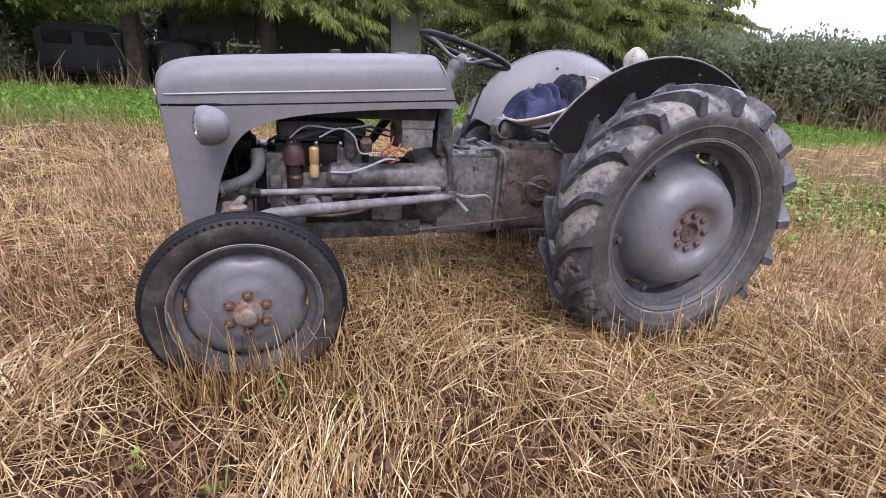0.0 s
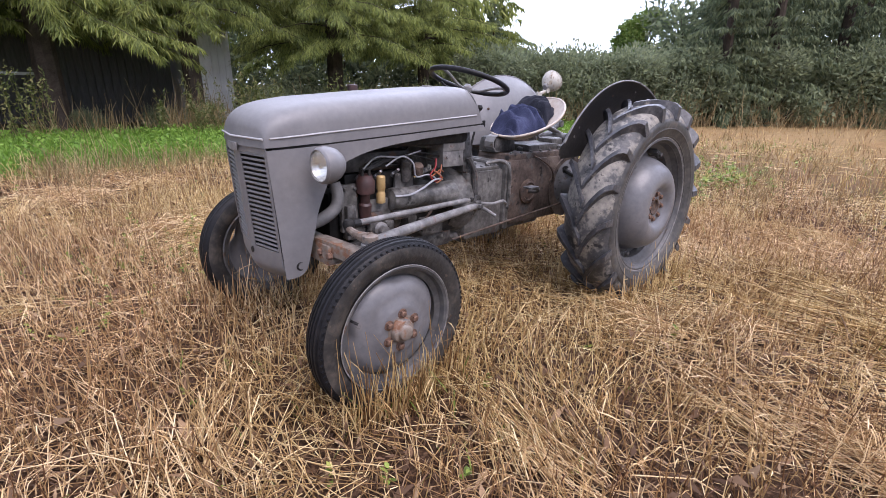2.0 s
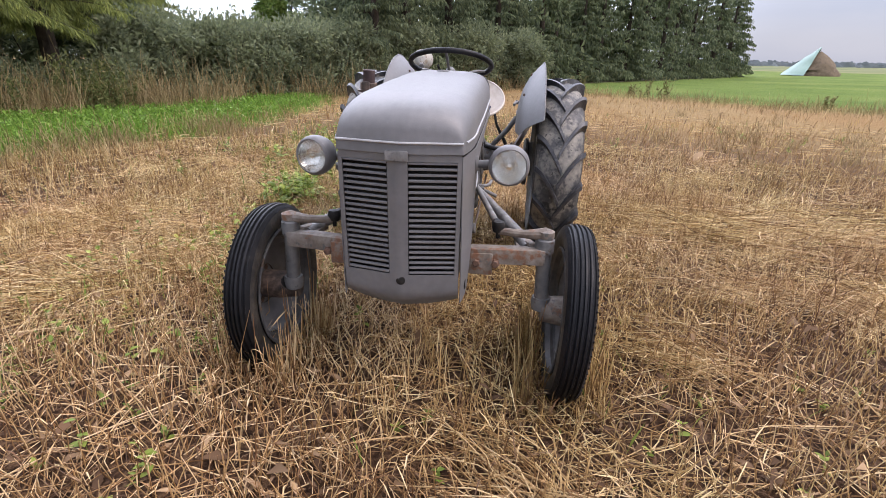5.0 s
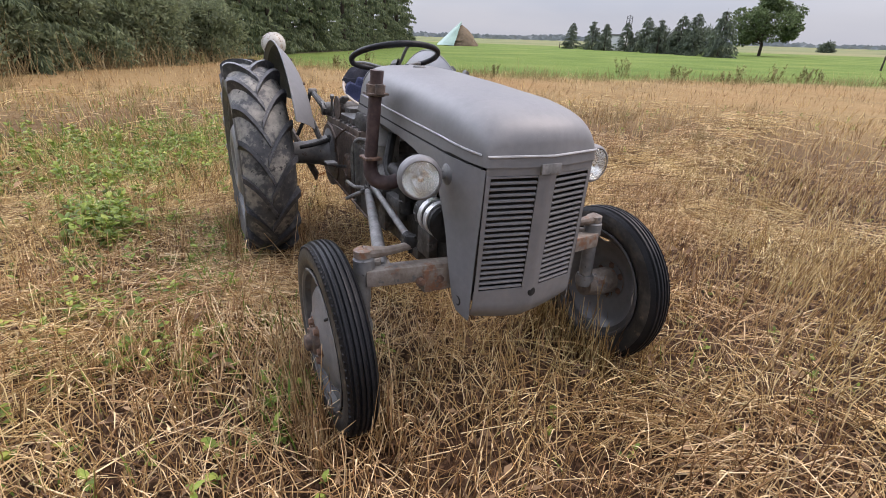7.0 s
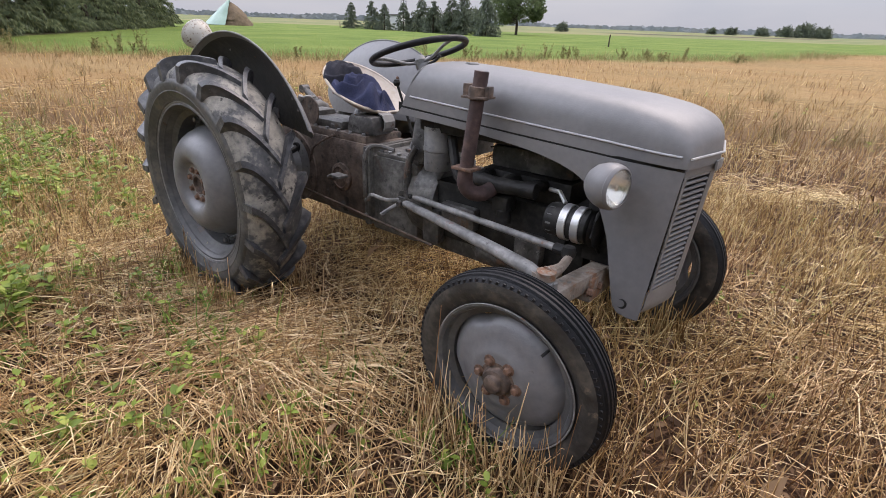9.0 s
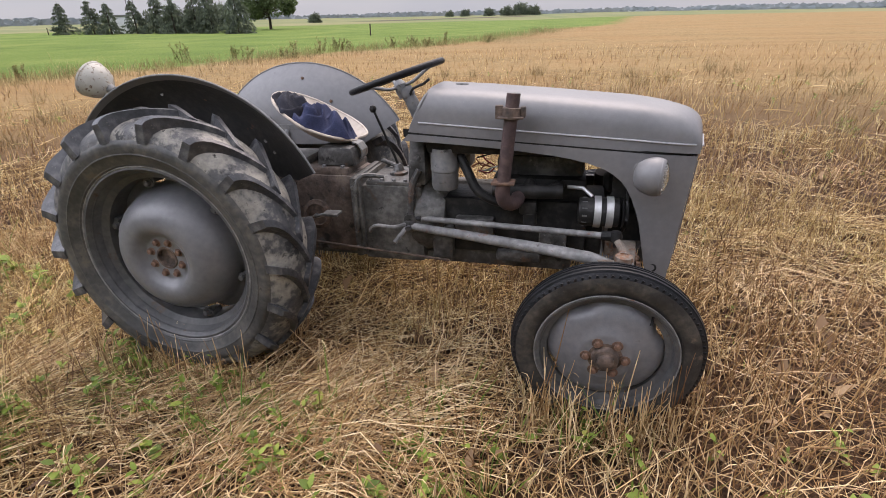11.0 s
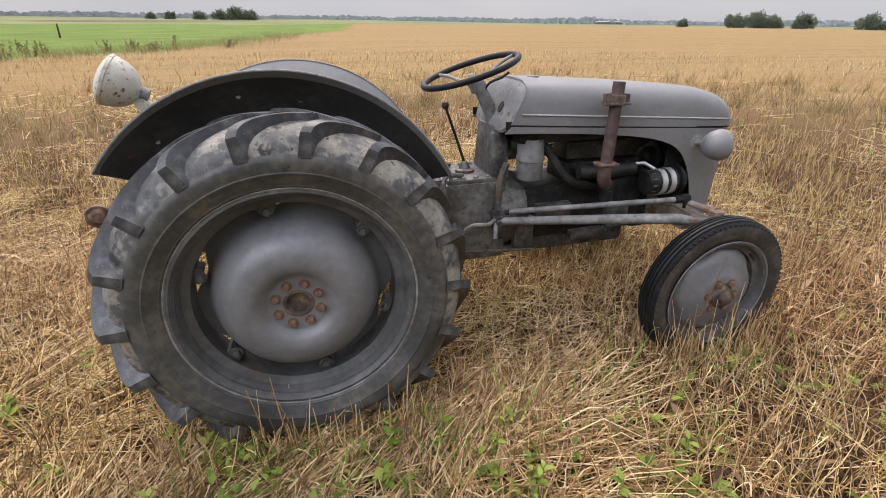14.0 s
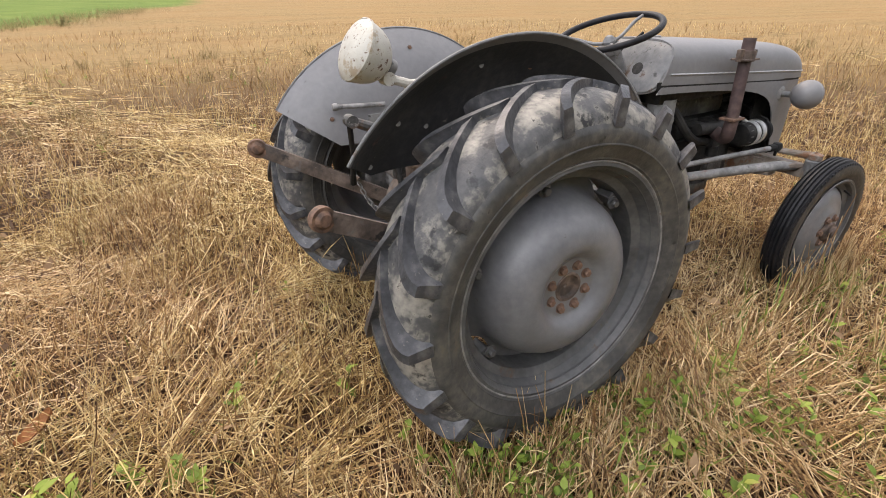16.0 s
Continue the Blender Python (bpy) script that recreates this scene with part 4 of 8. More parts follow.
part("oil_filter", Geo().lathe([(0.019, 0.0), (0.021, 0.005), (0.021, 0.045), (0.018, 0.05), (0.018, 0.06), (0.021, 0.065), (0.021, 0.12), (0.016, 0.127), (0.0, 0.128)], (1.522, 0.16, 0.692), (0, 0, 1), 20), BRASS, engine, "golden-yellow cylindrical filter")
part("radiator_hose", Geo().tube([(1.745, 0.13, 0.80), (1.742, 0.15, 0.75), (1.765, 0.165, 0.70), (1.83, 0.172, 0.665), (1.90, 0.172, 0.648)], 0.027, 12, smooth=5), HOSE, engine, "thick grey ribbed rubber hose")
part("hose_clip", Geo().lathe([(0.030, -0.008), (0.032, -0.006), (0.032, 0.006), (0.030, 0.008)], (1.888, 0.172, 0.651), (1, 0, -0.25), 16), STEEL, engine)
part("water_pump", Geo().lathe([(0.03, 0.0), (0.05, 0.02), (0.05, 0.06), (0.07, 0.07), (0.07, 0.09), (0.02, 0.095)], (1.75, 0.0, 0.80), (1, 0, 0), 18), BLACK, engine)
fan = Geo()
for k in range(4):
    fan.box((1.875, 0, 0.80), (0.006, 0.30, 0.05), 0.002, Matrix.Rotation(radians(45 * k), 4, "X") @ Matrix.Rotation(radians(20), 4, "Y"))
part("fan", fan, BLACK, engine)
part("coil", Geo().lathe([(0.026, 0.0), (0.026, 0.10), (0.012, 0.105), (0.010, 0.125), (0.0, 0.126)], (1.365, 0.14, 0.78), (0.1, 0.2, 1), 16), CAST, engine)
part("side_plate", Geo().box((1.37, 0.131, 0.76), (0.11, 0.02, 0.11), 0.006), CAST, engine)
part("battery_box", Geo().box((1.075, 0.05, 0.935), (0.15, 0.24, 0.06), 0.006).box((1.075, 0.10, 0.868), (0.14, 0.13, 0.085), 0.004).bolt((1.03, 0.166, 0.875), (0, 1, 0), 0.007, 0.007).bolt((1.12, 0.166, 0.875), (0, 1, 0), 0.007, 0.007), ROD, engine, "pale grey steel battery box")
part("fuel_tank", Geo().box((1.42, 0, 1.0), (0.86, 0.37, 0.12), 0.03), BLACK, engine)
for mat, pts, r in ((CABLE, [(1.50, 0.17, 0.86), (1.42, 0.18, 0.90), (1.36, 0.19, 0.87), (1.33, 0.18, 0.80), (1.25, 0.17, 0.80), (1.20, 0.17, 0.78)], 0.004),
                    (CABLE, [(1.62, 0.16, 0.85), (1.55, 0.17, 0.905), (1.42, 0.16, 0.895), (1.28, 0.15, 0.915)], 0.004),
                    (CABLE, [(1.46, 0.19, 0.72), (1.38, 0.20, 0.72), (1.30, 0.20, 0.745), (1.22, 0.19, 0.775), (1.16, 0.18, 0.77)], 0.005),
                    (RED_CABLE, [(1.18, 0.15, 0.87), (1.20, 0.17, 0.83), (1.24, 0.18, 0.80), (1.21, 0.18, 0.765), (1.16, 0.17, 0.78)], 0.004),
                    (COPPER, [(1.15, 0.16, 0.84), (1.18, 0.18, 0.80), (1.22, 0.18, 0.82), (1.17, 0.19, 0.78), (1.20, 0.18, 0.755)], 0.004),
                    (COPPER, [(1.13, 0.15, 0.80), (1.17, 0.17, 0.815), (1.23, 0.18, 0.79)], 0.004),
                    (BLACK, [(1.61, 0.15, 0.85), (1.54, 0.12, 0.88), (1.39, 0.11, 0.85)], 0.004),
                    (BLACK, [(1.60, 0.17, 0.85), (1.48, 0.14, 0.86), (1.27, 0.12, 0.84)], 0.004)):
    part("wire", Geo().tube(pts, r, 6, smooth=5), mat, engine)
for x, z, sx, sz in ((1.55, 0.60, 0.07, 0.10), (1.47, 0.57, 0.05, 0.06), (1.68, 0.62, 0.05, 0.16), (1.40, 0.62, 0.10, 0.05), (1.62, 0.50, 0.12, 0.05), (1.20, 0.53, 0.14, 0.09)):
    part("engine_boss", Geo().box((x, 0.14, z), (sx, 0.05, sz), 0.012), CAST, engine)
part("fuel_pump", Geo().lathe([(0.03, 0), (0.036, 0.01), (0.036, 0.03), (0.024, 0.04), (0.022, 0.07), (0, 0.072)], (1.53, 0.15, 0.565), (0.1, 1, 0.1), 18), ROD, engine, "pale cast fuel pump")
part("timing_cover", Geo().box((1.675, 0.125, 0.68), (0.085, 0.03, 0.22), 0.012).bolt((1.65, 0.141, 0.77), (0, 1, 0), 0.008, 0.008).bolt((1.70, 0.141, 0.77), (0, 1, 0), 0.008, 0.008).bolt((1.65, 0.141, 0.59), (0, 1, 0), 0.008, 0.008), CASE_GREY, engine, "grimy grey timing cover")
part("oil_pipe", Geo().tube([(1.68, 0.15, 0.60), (1.58, 0.165, 0.53), (1.42, 0.165, 0.52), (1.28, 0.16, 0.55), (1.20, 0.16, 0.62)], 0.007, 8, smooth=4), RUST, engine)
part("breather", Geo().lathe([(0.022, 0), (0.026, 0.01), (0.026, 0.05), (0.018, 0.06), (0.0, 0.062)], (1.30, 0.15, 0.80), (0.1, 0.3, 1), 16), RUST, engine, "rusty breather cap")
part("tappet_cover", Geo().box((1.40, 0.128, 0.655), (0.34, 0.02, 0.10), 0.008), CASE_GREY, engine)
stud_l = Geo().bolt((0, 0, 0), (0, 1, 0), 0.007, 0.012).mesh("stud")
for k in range(9):
    b = part("stud", stud_l, RUST_BOLT, engine)
    b.location = (1.06 + 0.072 * k, 0.128, 0.735)
for k in range(6):
    b = part("stud", stud_l, RUST_BOLT, engine)
    b.location = (1.10 + 0.1 * k, 0.112, 0.475)
for k in range(5):
    part("ignition_lead", Geo().tube([(1.605 - 0.005 * k, 0.158, 0.85), (1.57 - 0.06 * k, 0.15, 0.885 + 0.006 * k), (1.52 - 0.12 * k, 0.12, 0.855)], 0.0045, 6, smooth=4), BLACK, engine)
# right side
for x in (1.32, 1.44, 1.56):
    part("manifold_runner", Geo().tube([(x, -0.09, 0.80), (x, -0.15, 0.81), (x + (1.42 - x) * 0.3, -0.19, 0.80)], 0.024, 10, smooth=3), BLACK, engine)
part("manifold", Geo().tube([(1.29, -0.19, 0.80), (1.42, -0.20, 0.795), (1.58, -0.19, 0.80)], 0.030, 12), BLACK, engine)
ac = Geo().lathe([(0.060, 0.13), (0.060, 0.05), (0.063, 0.045), (0.063, 0.03), (0.060, 0.026), (0.060, -0.04), (0.055, -0.055), (0.0, -0.06)], (1.066, -0.14, 0.835), (0, 0, 1), 28, cap=False)
part("air_cleaner", ac, GREY_WORN, engine, "grey cylindrical oil-bath air cleaner")
part("air_pipe", Geo().tube([(1.13, -0.13, 0.93), (1.17, -0.16, 0.87), (1.22, -0.19, 0.79), (1.30, -0.19, 0.745), (1.40, -0.18, 0.73)], 0.021, 10, smooth=4), BLACK, engine)
part("carburettor", Geo().box((1.44, -0.18, 0.725), (0.07, 0.07, 0.06), 0.01).lathe([(0.03, 0), (0.03, 0.05), (0.024, 0.055)], (1.45, -0.19, 0.65), (0, 0, 1), 16), BLACK, engine)
dyn = Geo().lathe([(0.025, -0.09), (0.055, -0.085), (0.060, -0.07), (0.060, 0.07), (0.05, 0.078), (0.02, 0.08)], (1.735, -0.195, 0.722), (1, 0, 0), 28)
dyn.lathe([(0.02, 0.08), (0.065, 0.085), (0.05, 0.095), (0.065, 0.105), (0.02, 0.11)], (1.735, -0.195, 0.722), (1, 0, 0), 28)
dynamo = part("dynamo", dyn, BLACK, engine, "black dynamo clamped with bright aluminium bands")
for dx in (-0.012, 0.036):
    part("band", Geo().lathe([(0.0605, -0.014), (0.0655, -0.013), (0.0655, 0.013), (0.0605, 0.014)], (1.735 + dx, -0.195, 0.722), (1, 0, 0), 28, cap=False), ALU, engine)
for k in range(12):
    a = 2 * math.pi * k / 12
    part("cooling_fin", Geo().box((1.672, -0.195 + 0.056 * math.cos(a), 0.722 + 0.056 * math.sin(a)), (0.02, 0.008, 0.008), 0.001), HOSE, engine)
part("dynamo_bracket", Geo().tube([(1.70, -0.19, 0.785), (1.66, -0.16, 0.81), (1.60, -0.12, 0.80)], 0.008, 8), ALU, engine)
part("fan_belt", Geo().tube([(1.835, -0.195, 0.66), (1.835, -0.25, 0.71), (1.835, -0.22, 0.78), (1.835, 0.0, 0.865), (1.835, 0.06, 0.80), (1.835, 0.02, 0.50), (1.835, -0.03, 0.50), (1.835, -0.195, 0.66)], 0.007, 6), BLACK, engine)
for x, z, sx, sz in ((1.20, 0.60, 0.18, 0.10), (1.55, 0.55, 0.12, 0.12), (1.40, 0.47, 0.20, 0.05), (1.05, 0.52, 0.10, 0.16)):
    part("engine_boss", Geo().box((x, -0.14, z), (sx, 0.05, sz), 0.014), CAST, engine)
part("drain_plug", Geo().bolt((1.45, 0, 0.385), (0, 0, -1), 0.014, 0.016), STEEL, engine)

exh = Geo().tube([(1.348, -0.312, 0.862), (1.378, -0.288, 1.205)], 0.026, 20)
exhaust = part("exhaust_pipe", exh, OXIDE, tractor, "upright red-brown oxide exhaust stack with a clamp")
part("elbow", Geo().tube([(1.348, -0.312, 0.868), (1.346, -0.312, 0.81), (1.365, -0.295, 0.775), (1.392, -0.25, 0.768), (1.405, -0.19, 0.79)], [0.028, 0.030, 0.030, 0.03, 0.03], 16, smooth=4), OXIDE, exhaust)
part("pipe_flange", Geo().box((1.348, -0.312, 0.868), (0.092, 0.07, 0.012), 0.005), RUST_BOLT, exhaust, "rusty bolted flange")
cl = Geo().lathe([(0.033, -0.022), (0.037, -0.02), (0.037, 0.02), (0.033, 0.022)], (1.372, -0.293, 1.133), (0.06, 0.05, 1), 20)
cl.box((1.371, -0.293, 1.12), (0.098, 0.075, 0.008), 0.003).box((1.325, -0.293, 1.138), (0.03, 0.02, 0.05), 0.004).box((1.416, -0.293, 1.138), (0.02, 0.03, 0.04), 0.004)
part("clamp", cl, RUST, exhaust, "rusty steel pipe clamp")
part("pipe_mouth", Geo().lathe([(0.0245, -0.004), (0.0, -0.004)], (1.3783, -0.2878, 1.208), (0, 0, 1), 20, cap=False), BLACK, exhaust)

# front axle, steering and stays
axle = part("front_axle", Geo().box((1.85, 0, 0.545), (0.075, 0.62, 0.085), 0.008).box((1.835, 0, 0.52), (0.12, 0.16, 0.10), 0.015), BEAM, tractor, "rust-streaked steel front axle beam")
for s in (1, -1):
    part("axle_extension", Geo(s).box((1.84, 0.345, 0.572), (0.062, 0.31, 0.06), 0.008, Matrix.Rotation(radians(7), 4, "Z")), BEAM, axle)
    part("king_pin", Geo(s).tube([(1.812, 0.498, 0.645), (1.800, 0.508, 0.37)], 0.028, 16).lathe([(0.036, 0.0), (0.036, 0.05), (0.03, 0.055)], (1.812, 0.498, 0.585), (0, 0, 1), 16).lathe([(0.036, 0.0), (0.04, 0.03), (0.036, 0.05)], (1.800, 0.508, 0.345), (0, 0, 1), 16), GREY_WORN, axle, "worn grey king pin post")
    part("stub_axle", Geo(s).tube([(1.80, 0.505, 0.365), (1.775, 0.60, 0.343)], [0.035, 0.03], 14), BLACK, axle)
    part("steering_arm", Geo(s).tube([(1.812, 0.50, 0.655), (1.818, 0.42, 0.652), (1.80, 0.325, 0.652)], [0.026, 0.016, 0.014], 10, smooth=3).lathe([(0.031, -0.012), (0.031, 0.012), (0.018, 0.018)], (1.812, 0.50, 0.655), (0, 0, 1), 16), BEAM, axle, "pale rust-tinged steering arm")
    for dx in (0.29, 0.36):
        part("axle_bolt", Geo(s).bolt((1.885, dx - 0.04, 0.55), (1, 0, 0), 0.014, 0.014), RUST_BOLT, axle)
    p0, p1 = Vector((0.905, 0.165, 0.636)), Vector((1.795, 0.322, 0.667))
    dl = part("drag_link", Geo(s).tube([p0, p1], 0.0135, 12), ROD, tractor, "long scuffed grey steering rod")
    for p in (p0, p1):
        part("ball_joint", Geo(s).lathe([(0.0, -0.024), (0.02, -0.02), (0.026, 0.0), (0.02, 0.02), (0.008, 0.024), (0.008, 0.045), (0, 0.046)], p, (0, 0, -1 if p == p1 else 1), 14, cap=False).tube([p, p.lerp(p1 if p == p0 else p0, 0.06)], 0.019, 10), BLACK, dl, "greasy black ball joint")
    rr = part("radius_rod", Geo(s).tube([(0.91, 0.185, 0.600), (1.2, 0.265, 0.605), (1.55, 0.362, 0.608), (1.70, 0.405, 0.606), (1.80, 0.432, 0.590)], [0.018, 0.021, 0.024, 0.025, 0.018], 14), ROD, tractor, "thick grey tubular radius rod")
    part("fork", Geo(s).box((1.755, 0.43, 0.604), (0.12, 0.03, 0.022), 0.006, Matrix.Rotation(radians(24), 4, "Z")).box((1.755, 0.405, 0.585), (0.12, 0.028, 0.02), 0.006, Matrix.Rotation(radians(5), 4, "Z")), BEAM, rr)
    part("anchor", Geo(s).box((0.90, 0.175, 0.60), (0.05, 0.05, 0.06), 0.012).bolt((0.90, 0.20, 0.60), (0, 1, 0), 0.015, 0.02), CAST, rr)
    pg = Geo(s).tube([(0.895, 0.18, 0.615), (0.84, 0.235, 0.612), (0.77, 0.25, 0.622), (0.735, 0.245, 0.605), (0.725, 0.24, 0.585)], 0.009, 8, smooth=4)
    pg.tube([(0.89, 0.19, 0.60), (0.87, 0.25, 0.575), (0.855, 0.285, 0.555)], 0.010, 8)
    part("foot_rest", pg, ROD, tractor, "bent steel foot rest rods beside the gearbox")

# dash, steering wheel, gear lever
rows = []
for o, w, z0, z1 in ((0.006, 0.216, 0.995, 1.206), (-0.006, 0.208, 1.0, 1.200), (-0.016, 0.17, 1.02, 1.18), (-0.020, 0.08, 1.06, 1.14)):
    ring = []
    for k in range(32):
        a = 2 * math.pi * k / 32
        c, sn = math.cos(a), math.sin(a)
        z = lerp(z0, z1, 0.5 + 0.5 * math.copysign(abs(sn) ** 0.5, sn))
        ring.append((0.917 + 0.48 * (z - 1.01) + o, w * math.copysign(abs(c) ** 0.5, c), z))
    rows.append(ring)
dash_g = Geo()
dash_g.grid(rows, close_u=True)
dash_g.f.append(tuple(len(dash_g.v) - 32 + k for k in range(32)))
dash = part("dash_panel", dash_g, GREY_WORN, tractor, "chipped grey dash panel under the steering wheel", 40)
part("rear_lip", Geo().tube(rows[0] + [rows[0][0]], 0.0045, 8, cap=False), GREY_WORN, dash, "chipped rolled rear edge")
for s in (1, -1):
    part("dash_hole", Geo(s).lathe([(0.0, 0.004), (0.026, 0.004), (0.030, -0.004)], (0.942, 0.081, 1.095), (-0.9, 0, 0.43), 18, cap=False), BLACK, dash)
part("steering_column", Geo().tube([(0.985, 0, 0.86), (0.925, 0, 1.06), (0.855, 0, 1.195)], [0.05, 0.034, 0.026], 16).lathe([(0.03, -0.02), (0.034, 0.0), (0.03, 0.02)], (0.866, 0, 1.175), (-0.45, 0, 0.89), 16), GREY_WORN, tractor, "chipped grey steering column")
part("throttle_lever", Geo().tube([(0.885, -0.02, 1.165), (0.905, -0.03, 1.195), (0.955, -0.04, 1.215), (0.985, -0.045, 1.236)], 0.006, 8, smooth=3), BLACK, dash)
sc, sn_ = Vector((0.822, 0.0, 1.243)), Vector((-0.295, 0, 0.955)).normalized()
su, sv = Vector((0.955, 0, 0.295)).normalized(), Vector((0, 1, 0))
rim_pts = [sc + (su * math.cos(2 * math.pi * k / 64) + sv * math.sin(2 * math.pi * k / 64)) * 0.213 for k in range(65)]
swheel = part("steering_wheel", Geo().tube(rim_pts, 0.0135, 12, cap=False), RUBBER, tractor, "thin black steering wheel with three bent spokes")
hub_p = sc - sn_ * 0.045
for k in range(3):
    a = 2 * math.pi * k / 3 + math.pi / 2 + 0.5
    rd = su * math.cos(a) + sv * math.sin(a)
    part("spoke", Geo().tube([hub_p + rd * 0.015, hub_p + rd * 0.07 + sn_ * 0.005, sc + rd * 0.15 - sn_ * 0.01, sc + rd * 0.21], 0.0075, 8, smooth=4), GREY_WORN, swheel)
part("hub", Geo().lathe([(0.02, -0.05), (0.026, -0.02), (0.028, 0.01), (0.018, 0.025), (0.012, 0.03), (0.0, 0.031)], hub_p, sn_, 16, cap=False), GREY_WORN, swheel)
gl = Geo().tube([(0.80, 0.0, 0.81), (0.792, 0, 0.86), (0.706, -0.02, 1.095)], [0.009, 0.0065, 0.006], 8, smooth=3)
lever = part("gear_lever", gl, BLACK, tractor, "thin bent gear lever with a round knob")
part("knob", Geo().lathe([(0.0, -0.018), (0.012, -0.014), (0.017, 0.0), (0.012, 0.014), (0.0, 0.017)], (0.703, -0.022, 1.105), (0, 0, 1), 14, cap=False), BLACK, lever)
part("gaiter", Geo().lathe([(0.045, 0.0), (0.045, 0.012), (0.028, 0.018), (0.02, 0.04), (0.012, 0.05)], (0.80, 0, 0.796), (0, 0, 1), 20), CAST, lever)

# the seat pan
def seat_z(u, a):
    """A dished pan tilted down to the front."""
    x = SEAT_X + 0.22 * u * math.cos(a)
    return 1.040 - 0.43 * (x - 0.39) + 0.03 * max(0.0, -math.cos(a)) * u ** 3 - 0.085 * (1 - u ** 2.4)


SEAT_X, SEAT_Y = 0.385, 0.075
rows = []
for i in range(13):
    u = i / 12
    row = []
    for k in range(48):
        a = 2 * math.pi * k / 48
        notch = 0.20 * math.exp(-(((a + math.pi) % (2 * math.pi) - math.pi) / 0.22) ** 2) if u > 0.5 else 0
        row.append((SEAT_X + 0.22 * max(u, 0.02) * math.cos(a) * (1 - notch * (u - 0.5) * 2), SEAT_Y + 0.21 * max(u, 0.02) * math.sin(a), seat_z(u, a)))
    rows.append(row)
seat = part("seat", Geo().sheet(rows, 0.004, close_u=True), SEAT, tractor, "worn cream and rust metal pan seat", 50)
part("rolled_rim", Geo().tube(rows[-1] + [rows[-1][0]], 0.007, 8, cap=False), SEAT, seat)
strap = [[(x, y, z) for x, z in ((0.585, 0.955), (0.615, 0.945), (0.634, 0.915), (0.632, 0.885), (0.61, 0.858), (0.57, 0.852))] for y in (-0.035, 0.035)]
part("seat_spring", Geo().sheet(strap, 0.006), GREY_WORN, seat, "bent flat steel seat spring")


def cloth(name, cx, cy, rx, ry, tall, seed, mat, label, category=""):
    """A heap of crumpled cloth on the seat: a soft mound with winding folds, hanging a little past the rim."""
    rows = []
    nu, nv = 130, 70
    for i in range(nv + 1):
        v = i / nv
        row = []
        for k in range(nu):
            a = 2 * math.pi * k / nu
            edge = 1 + 0.07 * math.sin(3 * a + seed) + 0.06 * math.sin(5 * a + 2 * seed) + 0.035 * math.sin(11 * a)
            x, y = cx + rx * v * edge * math.cos(a), cy + ry * v * edge * math.sin(a)
            wx = x + 0.045 * noise.noise((x * 7, y * 7, seed))
            wy = y + 0.045 * noise.noise((x * 7, y * 7, seed + 9))
            mound = (1 - v ** 3.2) * (0.82 + 0.30 * noise.noise((x * 6, y * 6, seed + 2)))
            bend = 3.0 * noise.noise((wx * 4, wy * 4, seed + 4))
            fold = 0.5 + 0.5 * math.sin(27 * (wx * math.cos(bend) + wy * math.sin(bend)) + 2.2 * noise.noise((wx * 10, wy * 10, seed + 6)))
            fine = 0.5 + 0.5 * math.sin(75 * (wx * math.sin(bend + 0.6) + wy * math.cos(bend)) + 3 * noise.noise((wx * 16, wy * 16, seed + 7)))
            z = tall * mound + (0.056 * (fold ** 1.6 - 0.4) + 0.008 * (fine - 0.4)) * (1 - v ** 8)
            u = math.hypot((x - SEAT_X) / 0.22, (y - SEAT_Y) / 0.21)
            base = seat_z(min(u, 1), math.atan2(y - SEAT_Y, x - SEAT_X)) + 0.009
            if u > 1:
                base -= (u - 1) * 0.2
            row.append((x, y, base + max(z, 0.004)))
        rows.append(row)
    h = np.array([[p[2] for p in row] for row in rows])
    for _ in range(3):
        g = 0.6 * h + 0.2 * (np.roll(h, 1, 1) + np.roll(h, -1, 1))
        h[1:-1] = 0.6 * g[1:-1] + 0.2 * (g[:-2] + g[2:])
    h[0] = h[1].mean()
    rows = [[(p[0], p[1], float(z)) for p, z in zip(row, hr)] for row, hr in zip(rows, h)]
    ob = part(name, Geo().sheet(rows[::-1], 0.003, close_u=True), mat, None, "", 80)
    ob.matrix_world = LEAN
    return tagged(ob, label, category)


jacket = cloth("jacket", 0.42, 0.03, 0.15, 0.16, 0.15, 2.0, DENIM, "crumpled blue denim jacket heaped on the seat", "jacket")
lining = cloth("lining", 0.29, 0.035, 0.10, 0.145, 0.095, 5.0, NAVY, "dark navy lining turned outward")
lining.matrix_world = Matrix()
lining.parent = jacket
tagged(lining, "dark navy lining turned outward")


